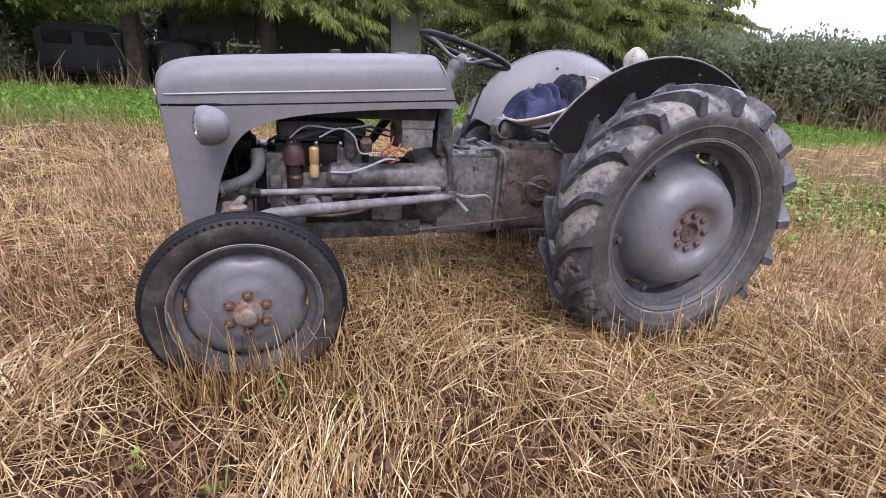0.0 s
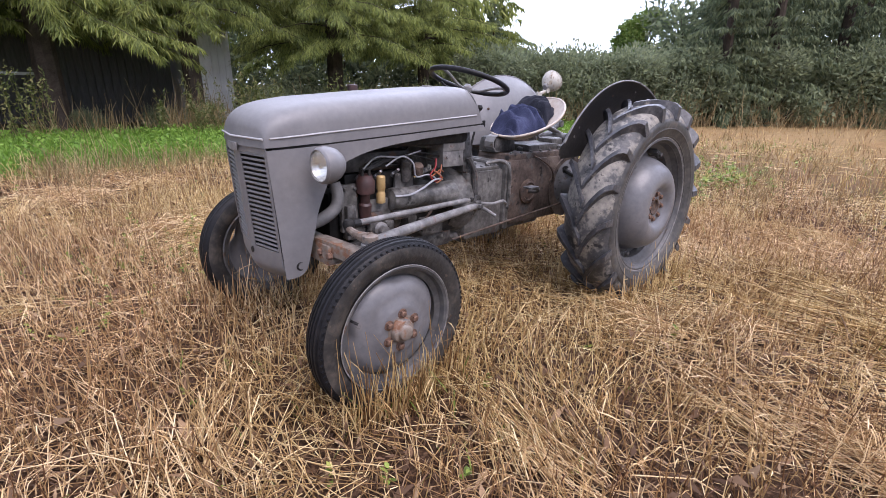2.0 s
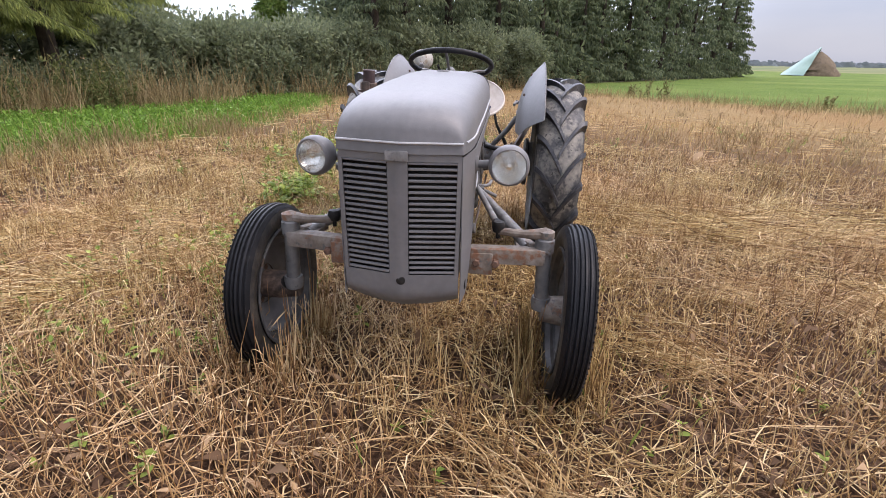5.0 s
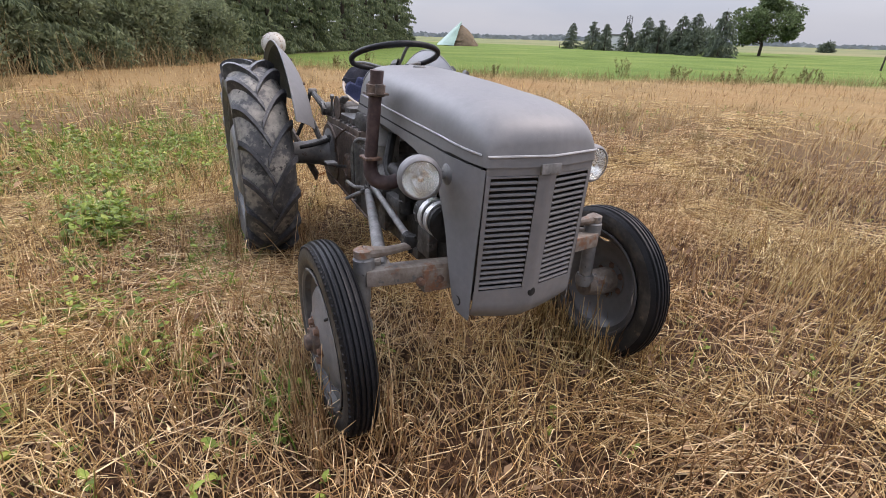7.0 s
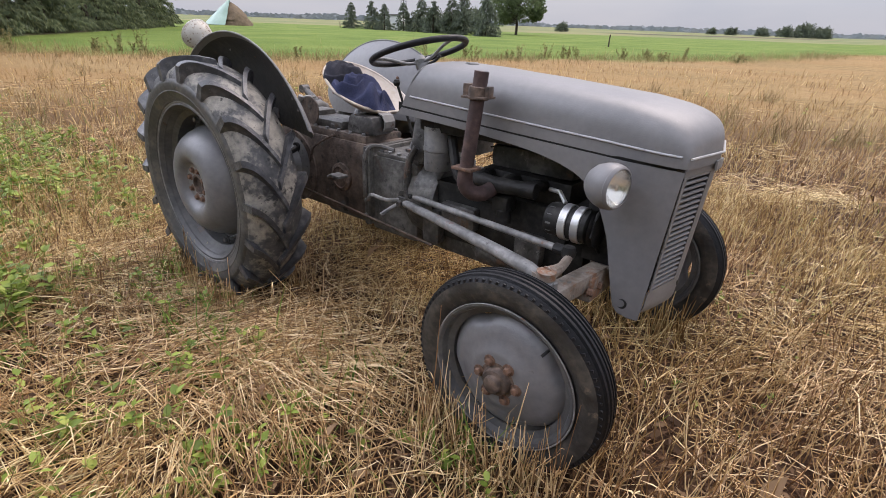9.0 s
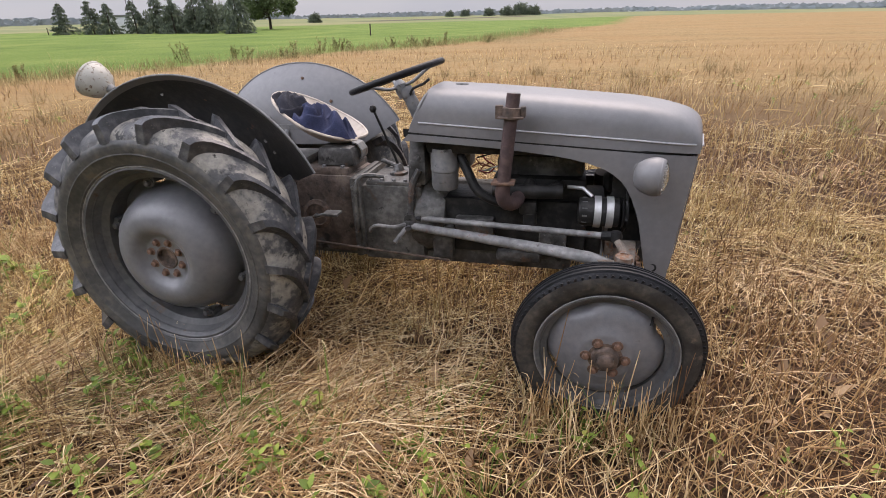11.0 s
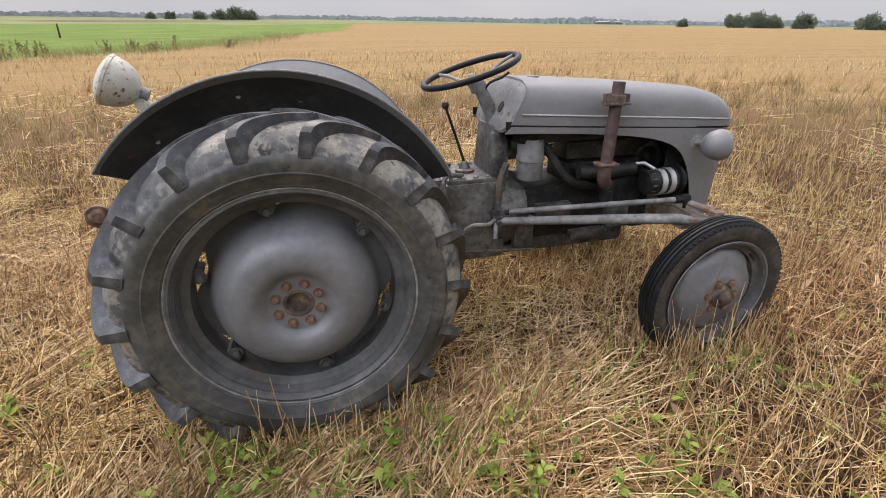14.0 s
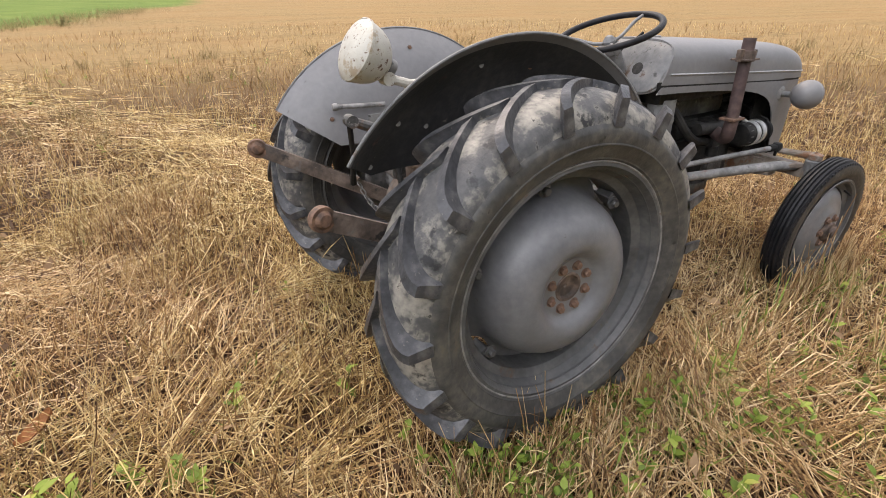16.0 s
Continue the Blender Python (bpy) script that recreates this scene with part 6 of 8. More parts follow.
# lodged bundles of long straw, combed over together
x, y = ring_points(230, 0.6, 4.6)
ok = clear_of_wheels(x, y) & (np.abs(y) > 0.3) & (matted(x, y) - 0.06 * np.clip(x - 0.6, 0, 3) > 0.42) & (y > -5)
for cx, cy in zip(x[ok], y[ok]):
    m = rng.integers(24, 60)
    turn = 5.0 * noise.noise((cx * 0.55, cy * 0.55, 8)) + rng.normal(0, 0.5)
    a = turn + rng.normal(0, 0.22, m)
    off = rng.normal(0, 0.085, m)
    ln = rng.gamma(12, 0.036, m)
    px, py = cx - np.sin(turn) * off + rng.normal(0, 0.06, m), cy + np.cos(turn) * off + rng.normal(0, 0.06, m)
    b = np.stack([px, py, heights(px, py) + rng.uniform(0.0, 0.05, m)], 1)
    e = np.stack([px + np.cos(a) * ln, py + np.sin(a) * ln, heights(px, py) + rng.uniform(0.02, 0.10, m)], 1)
    bend = rng.normal(0, 0.012, (m, 3))
    bend[:, 2] = np.abs(rng.normal(0.05, 0.03, m))
    flat.stalks(b, e, rng.uniform(0.0017, 0.003, m), bend)
# long straight stems combed down behind the right rear wheel
for k in range(34):
    cx, cy = rng.uniform(-1.25, 0.25), rng.uniform(-1.25, 0.25)
    if cx > -0.65 and cy > -0.75:
        continue
    m = rng.integers(12, 26)
    turn = 0.27 + rng.normal(0, 0.3)
    a = turn + rng.normal(0, 0.09, m)
    off, ln = rng.normal(0, 0.06, m), rng.gamma(14, 0.034, m)
    px, py = cx - np.sin(turn) * off + rng.normal(0, 0.08, m), cy + np.cos(turn) * off
    b = np.stack([px, py, heights(px, py) + rng.uniform(0.01, 0.05, m)], 1)
    e = b + np.stack([np.cos(a) * ln, np.sin(a) * ln, rng.uniform(0.0, 0.07, m)], 1)
    ok = clear_of_wheels(b[:, 0], b[:, 1]) & clear_of_wheels(e[:, 0], e[:, 1])
    flat.stalks(b[ok], e[ok], rng.uniform(0.002, 0.0034, m)[ok], rng.normal(0, 0.008, (m, 3))[ok])
# straw pressed flat along the right side of the tractor
n = 2000
x, y = rng.uniform(-1.3, 0.9, n), -0.72 - rng.gamma(1.6, 0.22, n)
ok = clear_of_wheels(x, y)
x, y = x[ok], y[ok]
n = len(x)
a = 0.5 + 2.4 * np.array([noise.noise((p * 0.7, q * 0.7, 18)) for p, q in zip(x, y)]) + rng.normal(0, 0.4, n)
ln = rng.gamma(5, 0.05, n)
b = np.stack([x, y, heights(x, y) + rng.uniform(0.02, 0.09, n)], 1)
e = b + np.stack([np.cos(a) * ln, np.sin(a) * ln, rng.normal(0.005, 0.03, n)], 1)
flat.stalks(b, e, rng.uniform(0.0016, 0.003, n), rng.normal(0, 0.012, (n, 3)))
# a trodden trail of pale straw running off behind the tractor
TRAIL = np.array([(-3.9, 11.2), (-2.6, 7.6), (-1.6, 5.7), (-0.8, 4.3), (-0.45, 2.8), (-0.5, 1.3)])
n = 3000
seg, t = rng.integers(0, 5, n), rng.uniform(0, 1, n)[:, None]
q = TRAIL[seg] * (1 - t) + TRAIL[seg + 1] * t + rng.normal(0, 0.36, (n, 2))
way = TRAIL[seg + 1] - TRAIL[seg]
a = np.arctan2(way[:, 1], way[:, 0]) + rng.normal(0, 0.45, n)
ln = rng.gamma(6, 0.06, n)
b = np.stack([q[:, 0], q[:, 1], heights(q[:, 0], q[:, 1]) + rng.uniform(0.04, 0.12, n)], 1)
e = np.stack([q[:, 0] + np.cos(a) * ln, q[:, 1] + np.sin(a) * ln, b[:, 2] + rng.normal(0, 0.03, n)], 1)
flat.stalks(b, e, rng.uniform(0.002, 0.0036, n) * (1 + 0.12 * np.abs(q[:, 1])), rng.normal(0, 0.012, (n, 3)))
tagged(part("loose_straw", flat.mesh("loose_straw"), STRAW), "pale loose straw lying matted between the stubble", "straw", kind="stuff")


# ---- weeds and grasses ----
def tuft_leaves(bl, x, y, count, size, spread, up):
    """Leafy rosettes at the given places."""
    n = len(x) * count
    cx, cy = np.repeat(x, count), np.repeat(y, count)
    r, a = np.abs(rng.normal(0, spread, n)), rng.uniform(0, 2 * np.pi, n)
    px, py = cx + r * np.cos(a), cy + r * np.sin(a)
    z = heights(px, py) + rng.uniform(0.01, up, n)
    way = np.stack([np.cos(a), np.sin(a), rng.uniform(0.1, 1.2, n)], 1)
    side = np.stack([-np.sin(a), np.cos(a), rng.normal(0, 0.3, n)], 1)
    ln = rng.uniform(0.6, 1.4, n) * size
    bl.leaves(np.stack([px, py, z], 1), way, side, ln, ln * rng.uniform(0.32, 0.6, n))


def grass_blades(bl, x, y, tall, wide):
    n = len(x)
    a = rng.uniform(0, 2 * np.pi, n)
    h = rng.gamma(8, tall / 8, n)
    way = np.stack([np.cos(a) * 0.45, np.sin(a) * 0.45, np.ones(n)], 1)
    side = np.stack([-np.sin(a), np.cos(a), np.zeros(n)], 1)
    bl.leaves(np.stack([x, y, heights(x, y) - 0.01], 1), way, side, h, np.full(n, wide) * rng.uniform(0.6, 1.4, n), 0.15)


def around(cx, cy, s, n):
    return cx + rng.normal(0, s, n), cy + rng.normal(0, s, n)


def weed_plants(bl, x, y, leaves, size, tall):
    """Broadleaf plants: leaves set round short stems, the lower ones larger and flatter."""
    m = len(x)
    stem = rng.uniform(0.5, 1.2, m) * tall
    lean = rng.normal(0, 0.15, (m, 2)) * stem[:, None]
    b = np.stack([x, y, heights(x, y)], 1)
    tip = b + np.stack([lean[:, 0], lean[:, 1], stem], 1)
    bl.stalks(b, tip, np.full(m, size * 0.035))
    k = np.repeat(np.arange(m), leaves)
    n = len(k)
    f = rng.uniform(0.08, 1.0, n)
    a = rng.uniform(0, 2 * np.pi, n)
    way = np.stack([np.cos(a), np.sin(a), 0.15 + 0.9 * f * rng.uniform(0.4, 1.3, n)], 1)
    side = np.stack([-np.sin(a), np.cos(a), rng.normal(0, 0.25, n)], 1)
    ln = size * rng.uniform(0.65, 1.35, n) * (1.15 - 0.45 * f)
    bl.ovate(b[k] + (tip[k] - b[k]) * f[:, None], way, side, ln, ln * rng.uniform(0.42, 0.68, n))


weeds = Blades()
# the weedy corner behind and beside the right rear wheel
for cx, cy, sx, sy, n, leaves, size, tall in ((-3.1, -0.75, 0.8, 0.4, 105, 13, 0.075, 0.20), (-3.6, -2.1, 1.0, 0.6, 90, 13, 0.08, 0.22), (-1.9, -1.35, 0.5, 0.3, 60, 13, 0.07, 0.19), (-4.9, -0.9, 1.0, 0.5, 80, 12, 0.075, 0.20),
                                              (-0.62, -1.58, 0.26, 0.12, 62, 15, 0.07, 0.23), (-0.5, -1.25, 0.2, 0.12, 12, 10, 0.05, 0.12), (-2.4, -1.7, 0.5, 0.3, 44, 12, 0.07, 0.19), (-0.95, -1.75, 0.25, 0.14, 22, 13, 0.065, 0.18)):
    weed_plants(weeds, cx + rng.normal(0, sx, n), cy + rng.normal(0, sy, n), leaves, size, tall)
# single plants along the right side and round the wheels
for cx, cy, n, s, leaves, size, tall in ((1.12, -1.0, 3, 0.035, 8, 0.058, 0.09), (1.04, -0.99, 2, 0.03, 6, 0.045, 0.08), (0.72, -1.05, 2, 0.04, 8, 0.045, 0.07), (0.12, -0.84, 5, 0.06, 8, 0.042, 0.09), (0.28, -0.76, 5, 0.05, 8, 0.042, 0.10),
                                         (-0.08, -0.78, 6, 0.07, 8, 0.040, 0.09), (1.23, -1.06, 2, 0.03, 7, 0.05, 0.08), (0.44, -0.91, 4, 0.06, 8, 0.04, 0.09), (0.67, -1.52, 4, 0.06, 9, 0.05, 0.08), (0.76, -1.41, 4, 0.06, 9, 0.045, 0.08),
                                         (0.84, -1.01, 2, 0.03, 6, 0.04, 0.06), (1.09, -1.34, 3, 0.05, 8, 0.05, 0.08), (-1.37, -0.3, 8, 0.10, 10, 0.05, 0.10), (0.86, 0.93, 1, 0.01, 6, 0.04, 0.07), (0.5, -1.35, 5, 0.10, 8, 0.04, 0.07), (0.2, -1.3, 5, 0.14, 7, 0.035, 0.06),
                                         (2.3, -1.5, 5, 0.2, 7, 0.035, 0.06), (2.55, -0.9, 4, 0.15, 7, 0.035, 0.06), (1.9, 1.3, 4, 0.2, 6, 0.03, 0.06), (2.5, 1.2, 4, 0.2, 6, 0.03, 0.06), (2.7, 0.4, 3, 0.2, 6, 0.03, 0.06)):
    weed_plants(weeds, cx + rng.normal(0, s, n), cy + rng.normal(0, s, n), leaves, size, tall)
x, y = ring_points(420, 0.7, 4.8)
ok = clear_of_wheels(x, y) & (patchy(x, y, 0.8, 12.0) + 0.12 * (y < -0.6) > 0.50)
weed_plants(weeds, x[ok], y[ok], 6, 0.032, 0.08)
# yellowed and green small weeds at the foot of the right rear tyre
for cx, cy, sx, sy, n, leaves, size in ((0.10, -0.86, 0.24, 0.06, 26, 7, 0.038), (-0.25, -0.92, 0.15, 0.08, 12, 7, 0.034), (0.55, -1.02, 0.2, 0.12, 12, 7, 0.036), (1.1, -1.15, 0.25, 0.15, 12, 7, 0.04), (1.9, -0.95, 0.3, 0.15, 10, 6, 0.034), (0.45, -1.45, 0.45, 0.22, 46, 7, 0.04), (-0.2, -1.2, 0.3, 0.15, 22, 8, 0.045), (-0.35, -0.62, 0.12, 0.08, 12, 6, 0.035), (-0.15, -0.85, 0.12, 0.08, 12, 7, 0.035), (1.3, -1.75, 0.6, 0.35, 50, 6, 0.034), (2.2, -1.9, 0.5, 0.3, 22, 6, 0.034), (-1.2, -0.45, 0.25, 0.2, 14, 8, 0.045)):
    weed_plants(weeds, cx + rng.normal(0, sx, n), cy + rng.normal(0, sy, n), leaves, size * 1.15, 0.145)
x, y = ring_points(420, 4.5, 13)
ok = (y > -6) & (patchy(x, y, 0.4, 21.0) > 0.5)
weed_plants(weeds, x[ok], y[ok], 9, 0.06, 0.14)
tagged(part("weeds", weeds.mesh("weeds"), WEED), "low green broadleaf weeds among the stubble", "weeds", kind="stuff")
blades = Blades()
for cx, cy, s, n in ((-0.1, -0.85, 0.12, 50), (0.38, -0.98, 0.12, 80), (1.0, -1.05, 0.15, 40), (0.7, -0.9, 0.1, 60), (1.15, -0.75, 0.12, 60), (1.75, -0.72, 0.12, 70), (2.0, -1.6, 0.3, 60), (-2.2, -1.2, 0.8, 700), (1.9, 0.75, 0.2, 30)):
    x, y = around(cx, cy, s, n)
    ok = clear_of_wheels(x, y)
    grass_blades(blades, x[ok], y[ok], 0.14, 0.007)
x, y = ring_points(900, 1, 8)
grass_blades(blades, x[y > -6], y[y > -6], 0.11, 0.006)
x, y = ring_points(9000, 4.5, 14)
ok = (y > -6) & (x < 0.5) & (patchy(x, y, 0.45, 61.0) + 0.05 * np.clip(-y, -3, 3) > 0.56)
grass_blades(blades, x[ok], y[ok], 0.17, 0.008)
x, y = -3.4 + rng.normal(0, 1.3, 2600), -1.9 + rng.normal(0, 0.8, 2600)
ok = patchy(x, y, 0.9, 71.0) > 0.4
grass_blades(blades, x[ok], y[ok], 0.19, 0.008)
tagged(part("grass", blades.mesh("grass"), GRASS), "thin green grass blades growing through the straw", "grass", kind="stuff")

verge = Blades()
n = 78000
x, y = rng.uniform(-16, 13, n), rng.uniform(-12.2, -4.6, n)
edge = np.array([signed(STRIP, a, b) for a, b in zip(x, y)])
ok = edge + rng.normal(0, 0.35, n) > 0.0
grass_blades(verge, x[ok], y[ok], 0.18, 0.012)
ok = (edge > 0.2) & (rng.uniform(0, 1, n) < 0.09)
tuft_leaves(verge, x[ok], y[ok], 4, 0.09, 0.12, 0.18)
tagged(part("grass_verge", verge.mesh("grass_verge"), LUSH), "lush bright green grass strip along the trees", "grass", kind="stuff")

dry = Blades()


def dry_line(pts, n, wide, tall, thick):
    p = np.array(pts, float)
    seg = rng.integers(0, len(p) - 1, n)
    t = rng.uniform(0, 1, n)[:, None]
    q = p[seg] * (1 - t) + p[seg + 1] * t + rng.normal(0, wide, (n, 2))
    q = q[patchy(q[:, 0], q[:, 1], 0.5, 31.0) > 0.42]
    n = len(q)
    h = rng.gamma(6, tall / 6, n)
    b = np.stack([q[:, 0], q[:, 1], heights(q[:, 0], q[:, 1]) - 0.02], 1)
    t3 = b + np.stack([rng.normal(0, 0.25, n) * h, rng.normal(0, 0.25, n) * h, h], 1)
    dry.stalks(b, t3, np.full(n, thick), rng.normal(0, 1, (n, 3)) * (h * 0.08)[:, None])


dry_line([(13, -10.7), (3.6, -10.8), (-0.8, -11.0)], 900, 0.4, 0.45, 0.006)
dry_line([(-0.8, -11.6), (-5.5, -10.3), (-9, -8.8)], 3600, 0.5, 0.6, 0.006)
dry_line([(-9, -8.6), (-15, -7.2), (-22, -3), (-29, 1)], 3000, 0.8, 0.7, 0.008)
dry_line([(-30, 0.5), (-24.5, 3), (-17, 12.5), (-12.4, 24.5), (-5, 36), (-0.2, 60)], 11000, 1.7, 0.27, 0.0055)
dry_line([(13, -5.9), (3, -5.7), (-2.6, -5.4), (-5, -4.7)], 4200, 0.35, 0.24, 0.004)
# tufts of dead grass scattered through the stubble
x, y = ring_points(330, 4.2, 15)
ok = (y > -5.6) & (patchy(x, y, 0.35, 44.0) > 0.42)
cx, cy = np.repeat(x[ok], 34), np.repeat(y[ok], 34)
n = len(cx)
px, py = cx + rng.normal(0, 0.11, n), cy + rng.normal(0, 0.11, n)
h = rng.gamma(6, 0.04, n)
b = np.stack([px, py, heights(px, py) - 0.01], 1)
dry.stalks(b, b + np.stack([rng.normal(0, 0.35, n) * h, rng.normal(0, 0.35, n) * h, h], 1), np.full(n, 0.0035), rng.normal(0, 1, (n, 3)) * (h * 0.12)[:, None])
tagged(part("dry_grass", dry.mesh("dry_grass"), DRY), "tall dry seeding grass along the field edges", "dry grass", kind="stuff")

# a curled dead leaf on the straw
rows = []
for i in range(9):
    f = i / 8
    half = 0.032 * math.sin(math.pi * min(1.0, f * 0.92 + 0.06)) ** 0.7
    rows.append([(0.13 * f - 0.065, half * q, 0.03 + 0.05 * f * f + 0.028 * q * q + 0.008 * noise.noise((f * 6, q * 3, 2))) for q in (-1, -0.6, -0.25, 0, 0.25, 0.6, 1)])
RUSSET = surface("russet_leaf", [(0.3, (0.20, 0.075, 0.025)), (0.6, (0.36, 0.15, 0.05)), (0.85, (0.50, 0.26, 0.10))], 30, (0.6, 0.85), bump=0.4, bump_scale=120)
leaf = tagged(part("dead_leaf", Geo().sheet(rows, 0.0012), RUSSET), "curled russet dead dock leaf lying on the straw", "leaf")
leaf.matrix_world = pose(-1.56, 0.15, height(-1.56, 0.15) + 0.02, 0, 0, 35)

# tall weeds gone to seed at the meadow's edge
DOCK = foliage("seeding_weed", [(0.2, (0.11, 0.12, 0.045)), (0.5, (0.22, 0.21, 0.085)), (0.85, (0.36, 0.30, 0.15))], 0.6, 0.7)
docks = Blades()
verge_weeds = Blades()
line = np.array([(-30, 1.5), (-24.5, 4), (-17.5, 13), (-13, 24.5), (-5.5, 36)], float)
for k in range(22):
    i, t = rng.integers(0, 4), rng.uniform(0, 1)
    cx, cy = line[i] * (1 - t) + line[i + 1] * t + rng.normal(0, 1.9, 2)
    tall = rng.uniform(0.45, 1.0)
    m = rng.integers(4, 10)
    b = np.stack([cx + rng.normal(0, 0.12, m), cy + rng.normal(0, 0.12, m), np.full(m, height(cx, cy))], 1)
    tip = b + np.stack([rng.normal(0, 0.16, m), rng.normal(0, 0.16, m), tall * rng.uniform(0.7, 1.1, m)], 1)
    docks.stalks(b, tip, np.full(m, 0.008))
    q = np.repeat(np.arange(m), 26)
    s = rng.uniform(0.15, 1, len(q))[:, None]
    docks.leaves(b[q] + (tip[q] - b[q]) * s, rng.normal(0, 1, (len(q), 3)) + np.array([0, 0, 0.5]), rng.normal(0, 1, (len(q), 3)), rng.uniform(0.05, 0.15, len(q)), rng.uniform(0.03, 0.06, len(q)))
tagged(part("seeding_weeds", docks.mesh("seeding_weeds"), DOCK), "tall brown-green weeds gone to seed along the meadow", "weeds", kind="stuff")

for k in range(30):
    t = rng.uniform(0, 1)
    cx, cy = lerp(2.6, -9.0, t), lerp(-10.6, -9.3, t ** 1.5) + rng.normal(0, 0.35)
    m = rng.integers(5, 11)
    b = np.stack([cx + rng.normal(0, 0.16, m), cy + rng.normal(0, 0.16, m), np.full(m, height(cx, cy))], 1)
    tip = b + np.stack([rng.normal(0, 0.15, m), rng.normal(0, 0.15, m), rng.uniform(0.6, 1.45) * rng.uniform(0.7, 1.1, m)], 1)
    verge_weeds.stalks(b, tip, np.full(m, 0.005))
    q = np.repeat(np.arange(m), 34)
    s = rng.uniform(0.1, 1, len(q))[:, None]
    verge_weeds.leaves(b[q] + (tip[q] - b[q]) * s + rng.normal(0, 0.02, (len(q), 3)), rng.normal(0, 1, (len(q), 3)) + np.array([0, 0, 0.4]), rng.normal(0, 1, (len(q), 3)), rng.uniform(0.04, 0.12, len(q)), rng.uniform(0.02, 0.045, len(q)))
TANGLE = foliage("tangled_weed", [(0.2, (0.075, 0.10, 0.03)), (0.5, (0.15, 0.18, 0.055)), (0.8, (0.26, 0.24, 0.10)), (0.95, (0.36, 0.25, 0.15))], 0.8, 0.7)
tagged(part("verge_weeds", verge_weeds.mesh("verge_weeds"), TANGLE), "tall tangled green-brown weeds in front of the spruces", "weeds", kind="stuff")

# ---- trees ----
BARK = surface("bark", [(0.3, (0.03, 0.024, 0.02)), (0.6, (0.075, 0.06, 0.048)), (0.85, (0.14, 0.12, 0.10))], 5, (0.8, 0.95), bump=0.8, bump_scale=22, spec=0.1)
NEEDLE = foliage("spruce_needles", [(0.2, (0.08, 0.10, 0.035)), (0.45, (0.18, 0.22, 0.065)), (0.7, (0.30, 0.34, 0.09)), (0.9, (0.46, 0.47, 0.14))], 0.5, 0.65, 0.5)
# Belt needles paled in base colour to stand for haze before them.
NEEDLE_FAR = foliage("haze_paled_needles", [(0.2, (0.075, 0.10, 0.062)), (0.5, (0.15, 0.19, 0.105)), (0.8, (0.25, 0.29, 0.15))], 0.4, 0.7, 0.5)
# Far needles lightened and blued: distance haze put into the colour.
NEEDLE_HAZED = foliage("small_spruce_needles", [(0.2, (0.070, 0.092, 0.072)), (0.5, (0.115, 0.145, 0.100)), (0.8, (0.165, 0.195, 0.125))], 0.4, 0.7, 0.4)
LEAF = foliage("tree_leaves", [(0.15, (0.055, 0.082, 0.036)), (0.5, (0.095, 0.135, 0.056)), (0.85, (0.145, 0.19, 0.08))], 0.4, 0.6, 0.4)
# Greyed and lightened so that the leaf colour carries the haze.
HEDGE = foliage("haze_paled_hedge_leaves", [(0.2, (0.135, 0.162, 0.10)), (0.5, (0.205, 0.242, 0.14)), (0.75, (0.265, 0.305, 0.165)), (0.9, (0.36, 0.345, 0.21))], 0.7, 0.65, 0.5)
BRIGHT_LEAF = foliage("lime_leaves", [(0.15, (0.06, 0.11, 0.02)), (0.6, (0.14, 0.22, 0.04)), (0.9, (0.26, 0.32, 0.08))], 0.6, 0.6)


def grow_spruce(name, seed, tall, rad, first, label, needles, near=True, fine=1.0):
    r = np.random.default_rng(seed)
    tree = tagged(new(name), label, "tree")
    g = Geo().tube([(0, 0, -0.2), (0.02, 0.01, tall * 0.3), (0.0, 0.03, tall * 0.65), (0, 0, tall)], [tall * 0.027, tall * 0.021, tall * 0.010, 0.01], 9, smooth=3)
    bl = Blades()
    z = first
    limb = Geo()
    while z < tall * 0.98:
        f = (z - first) / (tall - first)
        low = z < 4.5 and near
        for k in range(6 if low else 5):
            a = r.uniform(0, 2 * np.pi)
            ln = rad * (1 - f) ** 0.85 * r.uniform(0.65, 1.12) + 0.12
            droop = r.uniform(0.18, 0.42) * (1 - 0.6 * f)
            m = max(4, int(ln * (66 if low else 8 if near else 12 * fine)))
            s = r.uniform(0.12, 1, m) ** 0.8
            d = np.array([math.cos(a), math.sin(a)])
            lat = np.array([-d[1], d[0]])
            off = r.normal(0, 0.16, m) * ln * 0.55 * (1.15 - s)
            p = np.stack([d[0] * ln * s + lat[0] * off, d[1] * ln * s + lat[1] * off, z + 0.12 * ln * s - droop * ln * s * s - np.abs(off) * 0.25], 1)
            if low and k % 2 == 0:
                limb.tube([(d[0] * ln * q, d[1] * ln * q, z + 0.12 * ln * q - droop * ln * q * q) for q in (0.02, 0.35, 0.7, 0.95)], [0.028, 0.02, 0.011, 0.005], 5)
            sg = np.sign(off)[:, None]
            for j in range(3 if low else 2):
                way = np.stack([d[0] * 0.5 + lat[0] * sg[:, 0] * 0.45 + r.normal(0, 0.42, m), d[1] * 0.5 + lat[1] * sg[:, 0] * 0.45 + r.normal(0, 0.42, m), -r.uniform(0.5, 2.3, m)], 1)
                side = r.normal(0, 1, (m, 3))
                size = r.uniform(0.6, 1.3, m) * (0.22 if low else 0.45 if near else 0.5 / fine ** 0.75)
                bl.leaves(p + r.normal(0, 0.03, (m, 3)), way, side, size, size * (0.09 if low else 0.24), 0.2)
        z += (0.15 if low else 0.3 if near else 0.34) * r.uniform(0.8, 1.2)
    part("trunk", g, BARK, tree)
    if limb.v:
        part("bough", limb, BARK, tree)
    part("crown", bl.mesh("crown"), needles, tree)
    return tree


